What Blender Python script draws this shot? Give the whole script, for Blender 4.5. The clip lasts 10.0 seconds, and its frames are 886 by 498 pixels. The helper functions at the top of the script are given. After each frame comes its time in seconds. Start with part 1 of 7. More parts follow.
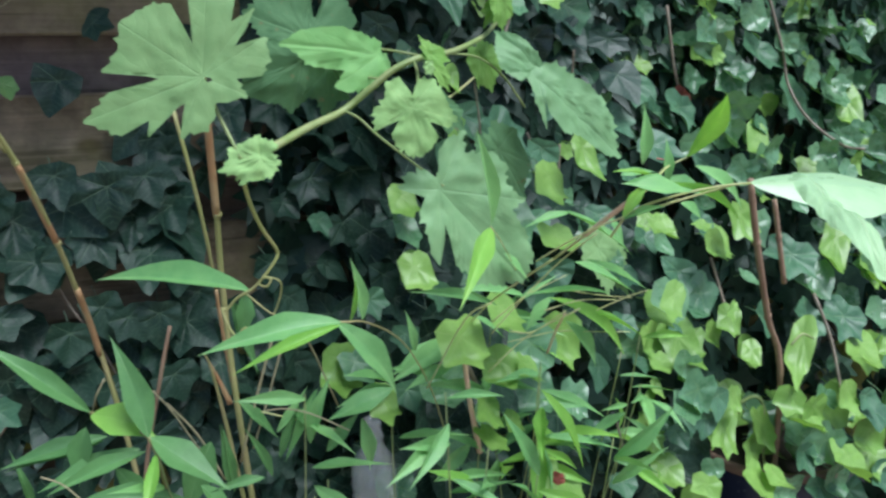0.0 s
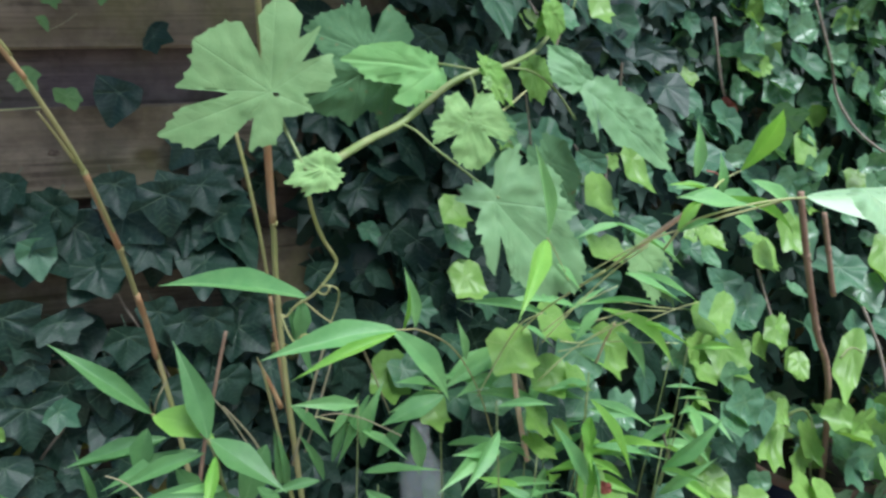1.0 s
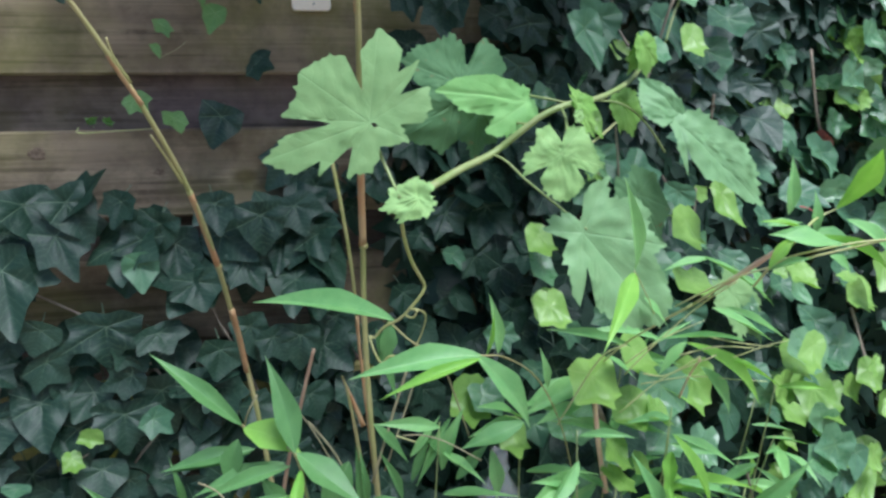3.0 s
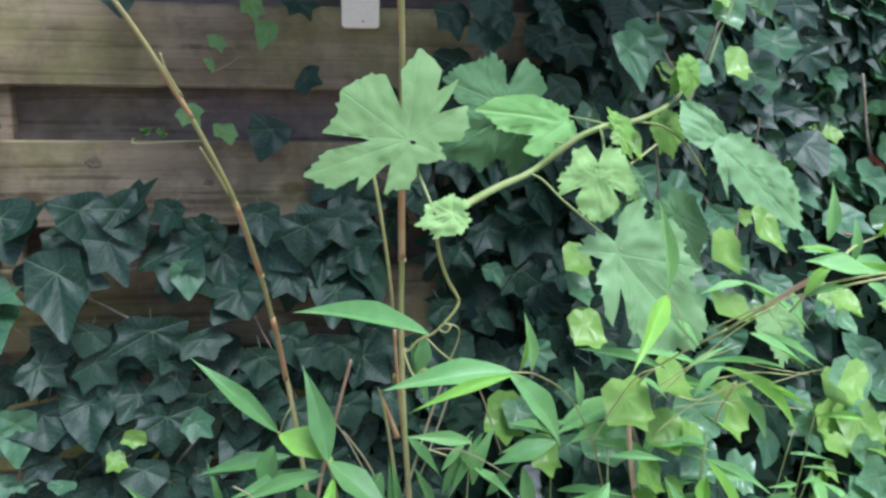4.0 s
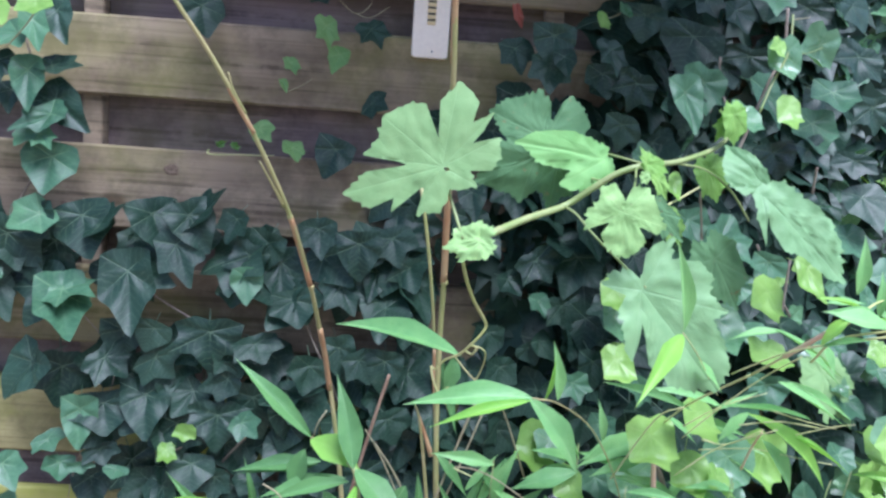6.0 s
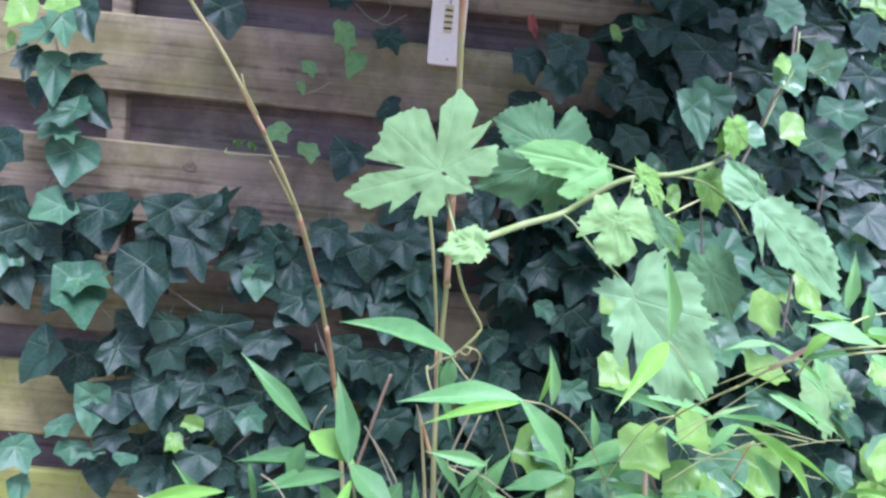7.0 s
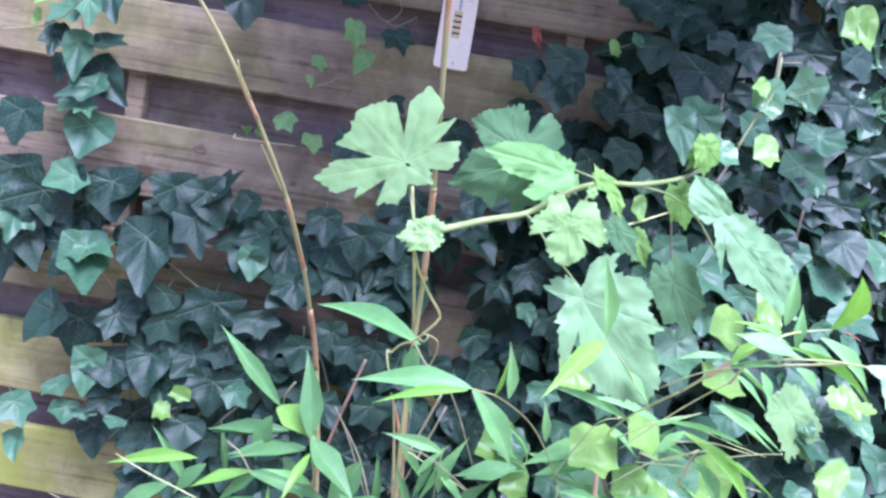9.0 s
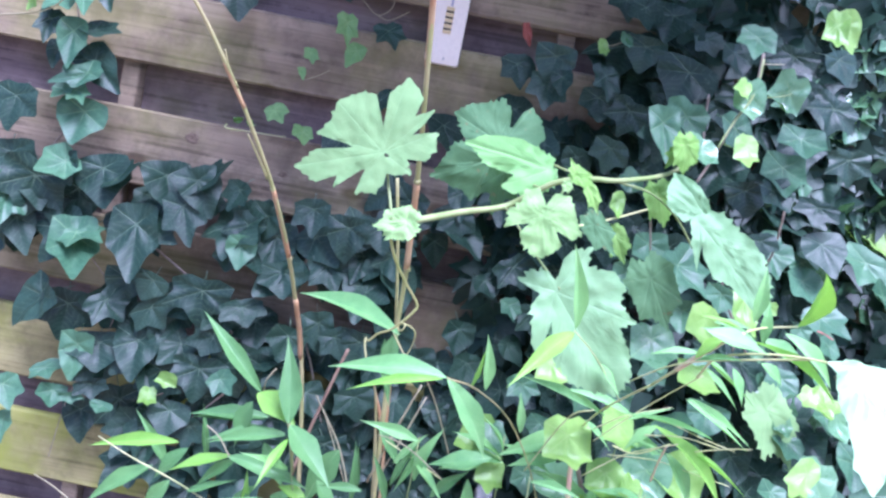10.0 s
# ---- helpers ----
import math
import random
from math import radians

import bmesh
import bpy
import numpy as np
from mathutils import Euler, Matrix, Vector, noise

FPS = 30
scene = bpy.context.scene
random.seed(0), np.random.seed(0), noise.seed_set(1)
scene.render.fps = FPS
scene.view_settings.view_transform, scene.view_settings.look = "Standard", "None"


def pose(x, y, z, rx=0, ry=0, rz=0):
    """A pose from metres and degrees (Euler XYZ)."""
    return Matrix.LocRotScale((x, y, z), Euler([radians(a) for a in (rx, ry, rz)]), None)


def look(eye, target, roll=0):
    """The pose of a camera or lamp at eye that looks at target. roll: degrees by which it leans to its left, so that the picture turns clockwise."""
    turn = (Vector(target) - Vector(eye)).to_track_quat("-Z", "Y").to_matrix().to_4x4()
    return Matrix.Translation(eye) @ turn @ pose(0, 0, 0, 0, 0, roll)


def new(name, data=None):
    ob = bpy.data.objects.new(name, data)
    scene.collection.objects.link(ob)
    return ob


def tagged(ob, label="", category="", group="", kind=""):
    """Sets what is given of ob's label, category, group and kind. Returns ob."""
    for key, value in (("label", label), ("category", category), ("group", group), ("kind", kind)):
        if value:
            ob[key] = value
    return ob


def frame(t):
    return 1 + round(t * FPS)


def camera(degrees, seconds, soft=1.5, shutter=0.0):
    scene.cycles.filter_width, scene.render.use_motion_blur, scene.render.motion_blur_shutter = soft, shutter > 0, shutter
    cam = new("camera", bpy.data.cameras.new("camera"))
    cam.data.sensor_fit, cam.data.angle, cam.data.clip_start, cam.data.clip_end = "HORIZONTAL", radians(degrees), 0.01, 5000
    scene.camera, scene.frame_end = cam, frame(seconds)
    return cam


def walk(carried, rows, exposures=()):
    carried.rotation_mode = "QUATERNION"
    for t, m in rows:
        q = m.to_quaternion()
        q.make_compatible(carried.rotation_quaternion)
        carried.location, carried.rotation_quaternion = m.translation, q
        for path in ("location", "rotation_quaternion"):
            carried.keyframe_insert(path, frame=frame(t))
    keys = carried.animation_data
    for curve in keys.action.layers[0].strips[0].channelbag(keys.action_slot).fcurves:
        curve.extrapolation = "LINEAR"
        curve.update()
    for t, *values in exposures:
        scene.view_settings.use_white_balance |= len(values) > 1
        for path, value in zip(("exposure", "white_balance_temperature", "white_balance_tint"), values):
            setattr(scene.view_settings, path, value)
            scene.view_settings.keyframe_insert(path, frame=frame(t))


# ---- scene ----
cam = camera(56.9, 10.0, soft=2.65, shutter=0.8)
METRES, EYE, TILT, LEAN, TURN = 0.32, 1.2, -12.540, 1.421, -20.816
ROWS = [
    (0.0, 0.0, 0.0, 0.0, -0.0, 0.0, 0.0),
    (0.5, -0.0392, -0.0299, 0.004, 1.09, 0.23, -0.23),
    (1.0, -0.0714, -0.059, 0.0087, 2.35, 0.52, -0.54),
    (1.5, -0.0931, -0.0825, 0.0118, 3.74, 0.86, -0.96),
    (2.0, -0.1, -0.0956, 0.0151, 4.47, 1.03, -1.2),
    (2.5, -0.104, -0.108, 0.0209, 6.07, 1.45, -1.82),
    (4.0, -0.048, -0.1555, 0.0295, 11.08, 2.78, -4.38),
    (4.5, -0.0075, -0.1753, 0.0322, 12.67, 3.18, -5.48),
    (5.0, 0.0425, -0.1954, 0.0331, 14.17, 3.55, -6.65),
    (5.5, 0.099, -0.2098, 0.0288, 15.54, 3.88, -7.91),
    (7.0, 0.2732, -0.2711, 0.0239, 18.21, 4.29, -11.16),
    (7.5, 0.3529, -0.2882, 0.0218, 19.02, 4.36, -12.41),
    (8.0, 0.434, -0.2967, 0.0175, 19.69, 4.44, -13.65),
    (8.5, 0.5158, -0.3061, 0.0137, 20.18, 4.46, -14.82),
    (9.0, 0.5882, -0.3062, 0.0073, 20.46, 4.42, -15.87),
    (9.5, 0.6619, -0.312, 0.0027, 20.54, 4.33, -16.78),
    (10.0, 0.6951, -0.3101, 0.0003, 20.49, 4.33, -17.19),
]
walk(cam, [(t, pose(0, 0, EYE, TILT, LEAN, TURN) @ pose(METRES * x, METRES * y, METRES * z, 90 + pitch, roll, yaw)) for t, x, y, z, yaw, pitch, roll in ROWS], [(0.0, 0.45, 5650, 7), (2.5, 0.58, 5650, 8), (4.5, 0.83, 5480, 12), (5.5, 1.0, 5380, 16), (7.0, 1.2, 5150, 26), (8.5, 1.4, 5050, 32), (10.0, 1.54, 5000, 35)])


# ---------------------------------------------------------------- light
world = bpy.data.worlds.new("garden_sky")
scene.world = world
world.use_nodes = True
sky = world.node_tree.nodes.new("ShaderNodeTexSky")
sky.sky_type = "NISHITA"
sky.sun_disc = False
sky.sun_elevation, sky.sun_rotation = radians(62), radians(138)
sky.air_density, sky.dust_density, sky.ozone_density = 1.0, 3.0, 1.0
world.node_tree.links.new(sky.outputs[0], world.node_tree.nodes["Background"].inputs[0])
world.node_tree.nodes["Background"].inputs[1].default_value = 0.11
sun = new("sun", bpy.data.lights.new("sun", "SUN"))
sun.data.energy, sun.data.angle, sun.data.color = 3.08, radians(32), (1.0, 0.98, 0.95)
sun.matrix_world = look((0.65, -0.68, 3.35), (0, 0.6, 0.8))


# ---------------------------------------------------------------- materials
def mat_base(name):
    m = bpy.data.materials.new(name)
    m.use_nodes = True
    nt = m.node_tree
    return m, nt, nt.nodes["Principled BSDF"]


def node(nt, kind, *links, **values):
    n = nt.nodes.new(kind)
    for key, value in values.items():
        if key in ("operation", "blend_type", "data_type", "interpolation_type", "wave_type", "bands_direction"):
            if key == "operation":
                n.operation = value
            elif key == "blend_type":
                n.blend_type = value
            elif key == "data_type":
                n.data_type = value
            elif key == "interpolation_type":
                n.interpolation_type = value
            elif key == "wave_type":
                n.wave_type = value
            else:
                n.bands_direction = value
        else:
            n.inputs[key].default_value = value
    for slot, source in links:
        nt.links.new(source, n.inputs[slot])
    return n


def math_node(nt, op, a, b=None, clamp=False):
    n = nt.nodes.new("ShaderNodeMath")
    n.operation, n.use_clamp = op, clamp
    for i, v in enumerate((a, b)):
        if v is None:
            continue
        if isinstance(v, (int, float)):
            n.inputs[i].default_value = v
        else:
            nt.links.new(v, n.inputs[i])
    return n.outputs[0]


def soft_step(nt, value, low, high):
    n = nt.nodes.new("ShaderNodeMapRange")
    n.interpolation_type = "SMOOTHSTEP"
    nt.links.new(value, n.inputs[0])
    n.inputs[1].default_value, n.inputs[2].default_value = low, high
    return n.outputs[0]


def mix(nt, factor, a, b, blend="MIX"):
    n = nt.nodes.new("ShaderNodeMix")
    n.data_type, n.blend_type = "RGBA", blend
    for slot, v in ((0, factor), (6, a), (7, b)):
        if isinstance(v, (int, float)):
            n.inputs[slot].default_value = v
        elif isinstance(v, tuple):
            n.inputs[slot].default_value = (*v, 1)
        else:
            nt.links.new(v, n.inputs[slot])
    return n.outputs[2]


def noise_node(nt, vector, scale, detail=3.0, rough=0.55):
    n = nt.nodes.new("ShaderNodeTexNoise")
    n.inputs["Scale"].default_value, n.inputs["Detail"].default_value, n.inputs["Roughness"].default_value = scale, detail, rough
    nt.links.new(vector, n.inputs["Vector"])
    return n.outputs[0]


def leaf_material(name, dark, light, vein, rough, through_light, main=0.016, side_freq=0.0, line_freq=0.0, vein_amount=0.6, bump=0.25, spots=None, spec=0.5):
    """A leaf: colour that varies from leaf to leaf and over the blade, veins by their own coordinates, light through the blade."""
    m, nt, bsdf = mat_base(name)
    coord = nt.nodes.new("ShaderNodeTexCoord")
    uv = nt.nodes.new("ShaderNodeUVMap")
    split = nt.nodes.new("ShaderNodeSeparateXYZ")
    nt.links.new(uv.outputs[0], split.inputs[0])
    perp, along = split.outputs[0], split.outputs[1]
    info = nt.nodes.new("ShaderNodeObjectInfo")
    geo = nt.nodes.new("ShaderNodeNewGeometry")
    shift = nt.nodes.new("ShaderNodeVectorMath")
    shift.operation = "ADD"
    nt.links.new(geo.outputs["Position"], shift.inputs[0])
    nt.links.new(info.outputs["Random"], shift.inputs[1])
    mottle = noise_node(nt, shift.outputs[0], 55.0, 4.0, 0.6)
    fine = noise_node(nt, shift.outputs[0], 420.0, 3.0, 0.6)
    rnd = math_node(nt, "FRACT", math_node(nt, "ADD", info.outputs["Random"], geo.outputs["Random Per Island"]))
    amount = math_node(nt, "ADD", math_node(nt, "MULTIPLY", rnd, 0.65), math_node(nt, "MULTIPLY", soft_step(nt, mottle, 0.3, 0.7), 0.45), True)
    colour = mix(nt, amount, dark, light)
    if spots:
        colour = mix(nt, soft_step(nt, noise_node(nt, shift.outputs[0], 90.0, 2.0), 0.66, 0.74), colour, spots)
    main_vein = math_node(nt, "SUBTRACT", 1.0, soft_step(nt, perp, main * 0.35, main * 1.5))
    veins = math_node(nt, "MULTIPLY", main_vein, vein_amount)
    relief = main_vein
    if side_freq:
        slant = math_node(nt, "ADD", math_node(nt, "MULTIPLY", math_node(nt, "SUBTRACT", along, math_node(nt, "MULTIPLY", perp, 0.9)), side_freq), math_node(nt, "MULTIPLY", mottle, 1.6))
        saw = math_node(nt, "PINGPONG", slant, 0.5)
        side = math_node(nt, "SUBTRACT", 1.0, soft_step(nt, saw, 0.02, 0.11))
        veins = math_node(nt, "MAXIMUM", veins, math_node(nt, "MULTIPLY", side, vein_amount * 0.3))
        relief = math_node(nt, "MAXIMUM", relief, math_node(nt, "MULTIPLY", side, 0.4))
    if line_freq:
        lines = math_node(nt, "PINGPONG", math_node(nt, "MULTIPLY", perp, line_freq), 0.5)
        stripes = soft_step(nt, lines, 0.1, 0.4)
        veins = math_node(nt, "MAXIMUM", veins, math_node(nt, "MULTIPLY", stripes, 0.24))
        relief = math_node(nt, "MAXIMUM", relief, math_node(nt, "MULTIPLY", stripes, 0.3))
    colour = mix(nt, veins, colour, vein)
    nt.links.new(colour, bsdf.inputs["Base Color"])
    gloss = math_node(nt, "ADD", rough - 0.1, math_node(nt, "MULTIPLY", mottle, 0.22))
    nt.links.new(gloss, bsdf.inputs["Roughness"])
    bsdf.inputs["Specular IOR Level"].default_value = spec
    b = nt.nodes.new("ShaderNodeBump")
    b.inputs["Strength"].default_value, b.inputs["Distance"].default_value = bump, 0.0012
    height = math_node(nt, "SUBTRACT", math_node(nt, "ADD", math_node(nt, "MULTIPLY", mottle, 0.8), math_node(nt, "MULTIPLY", fine, 0.25)), math_node(nt, "MULTIPLY", relief, 0.5))
    nt.links.new(height, b.inputs["Height"])
    nt.links.new(b.outputs[0], bsdf.inputs["Normal"])
    glow = nt.nodes.new("ShaderNodeBsdfTranslucent")
    nt.links.new(mix(nt, 1.0, colour, (0.95, 1.0, 0.45), "MULTIPLY"), glow.inputs[0])
    blend = nt.nodes.new("ShaderNodeMixShader")
    blend.inputs[0].default_value = through_light
    nt.links.new(bsdf.outputs[0], blend.inputs[1])
    nt.links.new(glow.outputs[0], blend.inputs[2])
    nt.links.new(blend.outputs[0], nt.nodes["Material Output"].inputs[0])
    return m


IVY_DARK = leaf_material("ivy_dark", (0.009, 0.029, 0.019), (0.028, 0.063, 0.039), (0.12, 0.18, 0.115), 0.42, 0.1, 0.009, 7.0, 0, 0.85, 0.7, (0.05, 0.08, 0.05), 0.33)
IVY_MID = leaf_material("ivy_mid", (0.036, 0.1, 0.053), (0.09, 0.2, 0.102), (0.19, 0.31, 0.16), 0.42, 0.14, 0.012, 7.0, 0, 0.6, 0.55, None, 0.42)
IVY_LIME = leaf_material("ivy_lime", (0.178, 0.345, 0.058), (0.305, 0.505, 0.12), (0.42, 0.58, 0.22), 0.38, 0.35, 0.012, 7.0, 0, 0.35, 0.2, None, 0.55)
IVY_SPRIG = leaf_material("ivy_sprig", (0.13, 0.27, 0.08), (0.24, 0.41, 0.14), (0.36, 0.5, 0.22), 0.45, 0.25, 0.014, 7.0, 0, 0.5, 0.5, None, 0.35)
IVY_FRESH = leaf_material("ivy_fresh", (0.075, 0.19, 0.088), (0.18, 0.34, 0.17), (0.28, 0.43, 0.19), 0.28, 0.3, 0.014, 7.0, 0, 0.4, 0.3, None, 0.7)
GRAPE = leaf_material("grape_leaf", (0.18, 0.325, 0.12), (0.255, 0.41, 0.165), (0.31, 0.46, 0.22), 0.58, 0.2, 0.006, 9.0, 0, 0.12, 0.45, None, 0.3)
GRAPE_FRESH = leaf_material("grape_leaf_fresh", (0.14, 0.34, 0.09), (0.22, 0.43, 0.14), (0.28, 0.48, 0.18), 0.6, 0.22, 0.009, 9.0, 0, 0.25, 0.35, None, 0.25)
# spotted, darker copy of GRAPE: the rear leaves' shade is in the colour
GRAPE_SHADE = leaf_material("grape_leaf_shaded", (0.075, 0.17, 0.07), (0.12, 0.23, 0.1), (0.22, 0.36, 0.19), 0.66, 0.2, 0.009, 9.0, 0, 0.25, 0.25, (0.16, 0.18, 0.08), 0.2)
GRAPE_BLUE = leaf_material("grape_leaf_bluish", (0.155, 0.305, 0.125), (0.24, 0.405, 0.185), (0.3, 0.46, 0.25), 0.54, 0.2, 0.007, 9.0, 0, 0.2, 0.45, None, 0.4)
GRAPE_LIME = leaf_material("grape_leaf_tip", (0.19, 0.38, 0.07), (0.28, 0.48, 0.12), (0.42, 0.55, 0.2), 0.55, 0.3, 0.011, 9.0, 0, 0.25, 0.4, None, 0.3)
GRAPE_PALE = leaf_material("grape_leaf_young", (0.27, 0.46, 0.16), (0.38, 0.57, 0.22), (0.5, 0.65, 0.3), 0.62, 0.25, 0.011, 9.0, 0, 0.25, 0.5, None, 0.25)
BAMBOO = leaf_material("bamboo_leaf", (0.14, 0.36, 0.11), (0.26, 0.52, 0.17), (0.4, 0.62, 0.28), 0.38, 0.28, 0.022, 0, 26.0, 0.6, 0.45)
# a darker green than BAMBOO, for most leaves of the left bamboo
BAMBOO_DARK = leaf_material("bamboo_leaf_dark", (0.068, 0.19, 0.052), (0.125, 0.29, 0.085), (0.27, 0.46, 0.2), 0.4, 0.22, 0.022, 0, 26.0, 0.6, 0.45)
BROAD = leaf_material("broad_leaf", (0.33, 0.54, 0.27), (0.43, 0.63, 0.34), (0.55, 0.68, 0.42), 0.3, 0.22, 0.02, 12.0, 0, 0.4, 0.3)
BAMBOO_LIME = leaf_material("bamboo_leaf_young", (0.19, 0.45, 0.055), (0.31, 0.58, 0.095), (0.42, 0.65, 0.2), 0.4, 0.35, 0.02, 0, 26.0, 0.4, 0.3)


def plain_material(name, colour, other, scale, rough, bump=0.2, stretch=(1, 1, 1), metallic=0.0, spec=0.5):
    m, nt, bsdf = mat_base(name)
    coord = nt.nodes.new("ShaderNodeTexCoord")
    mapping = nt.nodes.new("ShaderNodeMapping")
    mapping.inputs["Scale"].default_value = stretch
    nt.links.new(coord.outputs["Object"], mapping.inputs[0])
    big = noise_node(nt, mapping.outputs[0], scale, 4.0)
    fine = noise_node(nt, mapping.outputs[0], scale * 8, 3.0)
    colour_out = mix(nt, soft_step(nt, big, 0.35, 0.65), colour, other)
    colour_out = mix(nt, math_node(nt, "MULTIPLY", fine, 0.35), colour_out, tuple(c * 0.6 for c in colour))
    nt.links.new(colour_out, bsdf.inputs["Base Color"])
    nt.links.new(math_node(nt, "ADD", rough - 0.08, math_node(nt, "MULTIPLY", fine, 0.16)), bsdf.inputs["Roughness"])
    bsdf.inputs["Metallic"].default_value, bsdf.inputs["Specular IOR Level"].default_value = metallic, spec
    b = nt.nodes.new("ShaderNodeBump")
    b.inputs["Strength"].default_value, b.inputs["Distance"].default_value = bump, 0.002
    nt.links.new(math_node(nt, "ADD", big, math_node(nt, "MULTIPLY", fine, 0.4)), b.inputs["Height"])
    nt.links.new(b.outputs[0], bsdf.inputs["Normal"])
    return m


CANE = plain_material("bamboo_cane", (0.31, 0.32, 0.11), (0.43, 0.37, 0.17), 18.0, 0.45)
YOUNG_CANE = plain_material("young_bamboo_cane", (0.5, 0.55, 0.2), (0.58, 0.56, 0.28), 30.0, 0.45)
PINK_SHEATH = plain_material("pink_bamboo_sheath", (0.78, 0.48, 0.34), (0.7, 0.55, 0.34), 25.0, 0.5)
SHEATH = plain_material("bamboo_sheath", (0.42, 0.22, 0.1), (0.46, 0.32, 0.16), 25.0, 0.55)
TWIG = plain_material("dry_twig", (0.31, 0.27, 0.15), (0.38, 0.35, 0.2), 25.0, 0.65)
VINE = plain_material("vine_shoot", (0.22, 0.3, 0.09), (0.32, 0.36, 0.15), 22.0, 0.5)
TENDRIL = plain_material("vine_tendril", (0.36, 0.38, 0.12), (0.45, 0.42, 0.18), 30.0, 0.5)
BARK = plain_material("ivy_bark", (0.24, 0.19, 0.14), (0.34, 0.29, 0.22), 40.0, 0.8, 0.5)
STICK = plain_material("old_cane", (0.25, 0.15, 0.095), (0.33, 0.22, 0.14), 30.0, 0.7, 0.4)
CLAY = plain_material("terracotta", (0.2, 0.115, 0.08), (0.25, 0.16, 0.115), 15.0, 0.8)
GLAZE = plain_material("dark_blue_glaze", (0.018, 0.022, 0.05), (0.03, 0.035, 0.075), 12.0, 0.25)
# out of view; much paler than SOIL to throw light up under the leaves
GROUND = plain_material("pale_bounce_ground", (0.2, 0.165, 0.125), (0.28, 0.235, 0.18), 1.3, 0.95, 0.9)
SOIL = plain_material("soil", (0.035, 0.026, 0.02), (0.06, 0.045, 0.032), 9.0, 0.95, 0.8)
CLEAR, clear_tree, clear_bsdf = mat_base("clear_plastic")
clear_bsdf.inputs["Base Color"].default_value = (0.93, 0.95, 0.97, 1)
clear_bsdf.inputs["Transmission Weight"].default_value, clear_bsdf.inputs["Roughness"].default_value, clear_bsdf.inputs["IOR"].default_value = 0.6, 0.1, 1.4
clear_bsdf.inputs["Alpha"].default_value = 0.28
TUBE = plain_material("violet_grey_plastic", (0.42, 0.38, 0.46), (0.36, 0.33, 0.4), 30.0, 0.45, 0.1)
WHITE = plain_material("white_plastic", (0.95, 0.83, 0.66), (0.92, 0.79, 0.62), 20.0, 0.38, 0.05)
CREAM = plain_material("cream_plastic", (0.74, 0.57, 0.28), (0.68, 0.52, 0.25), 30.0, 0.45, 0.05)
BLACK = plain_material("dark_slot", (0.02, 0.018, 0.016), (0.03, 0.026, 0.022), 30.0, 0.7)
KNOT = plain_material("wood_knot", (0.13, 0.09, 0.058), (0.21, 0.155, 0.105), 160.0, 0.85, 0.5)
DRY = plain_material("dry_leaf", (0.26, 0.06, 0.04), (0.33, 0.1, 0.06), 40.0, 0.7)
PINK = plain_material("pink_petiole", (0.5, 0.16, 0.13), (0.42, 0.12, 0.1), 40.0, 0.6)


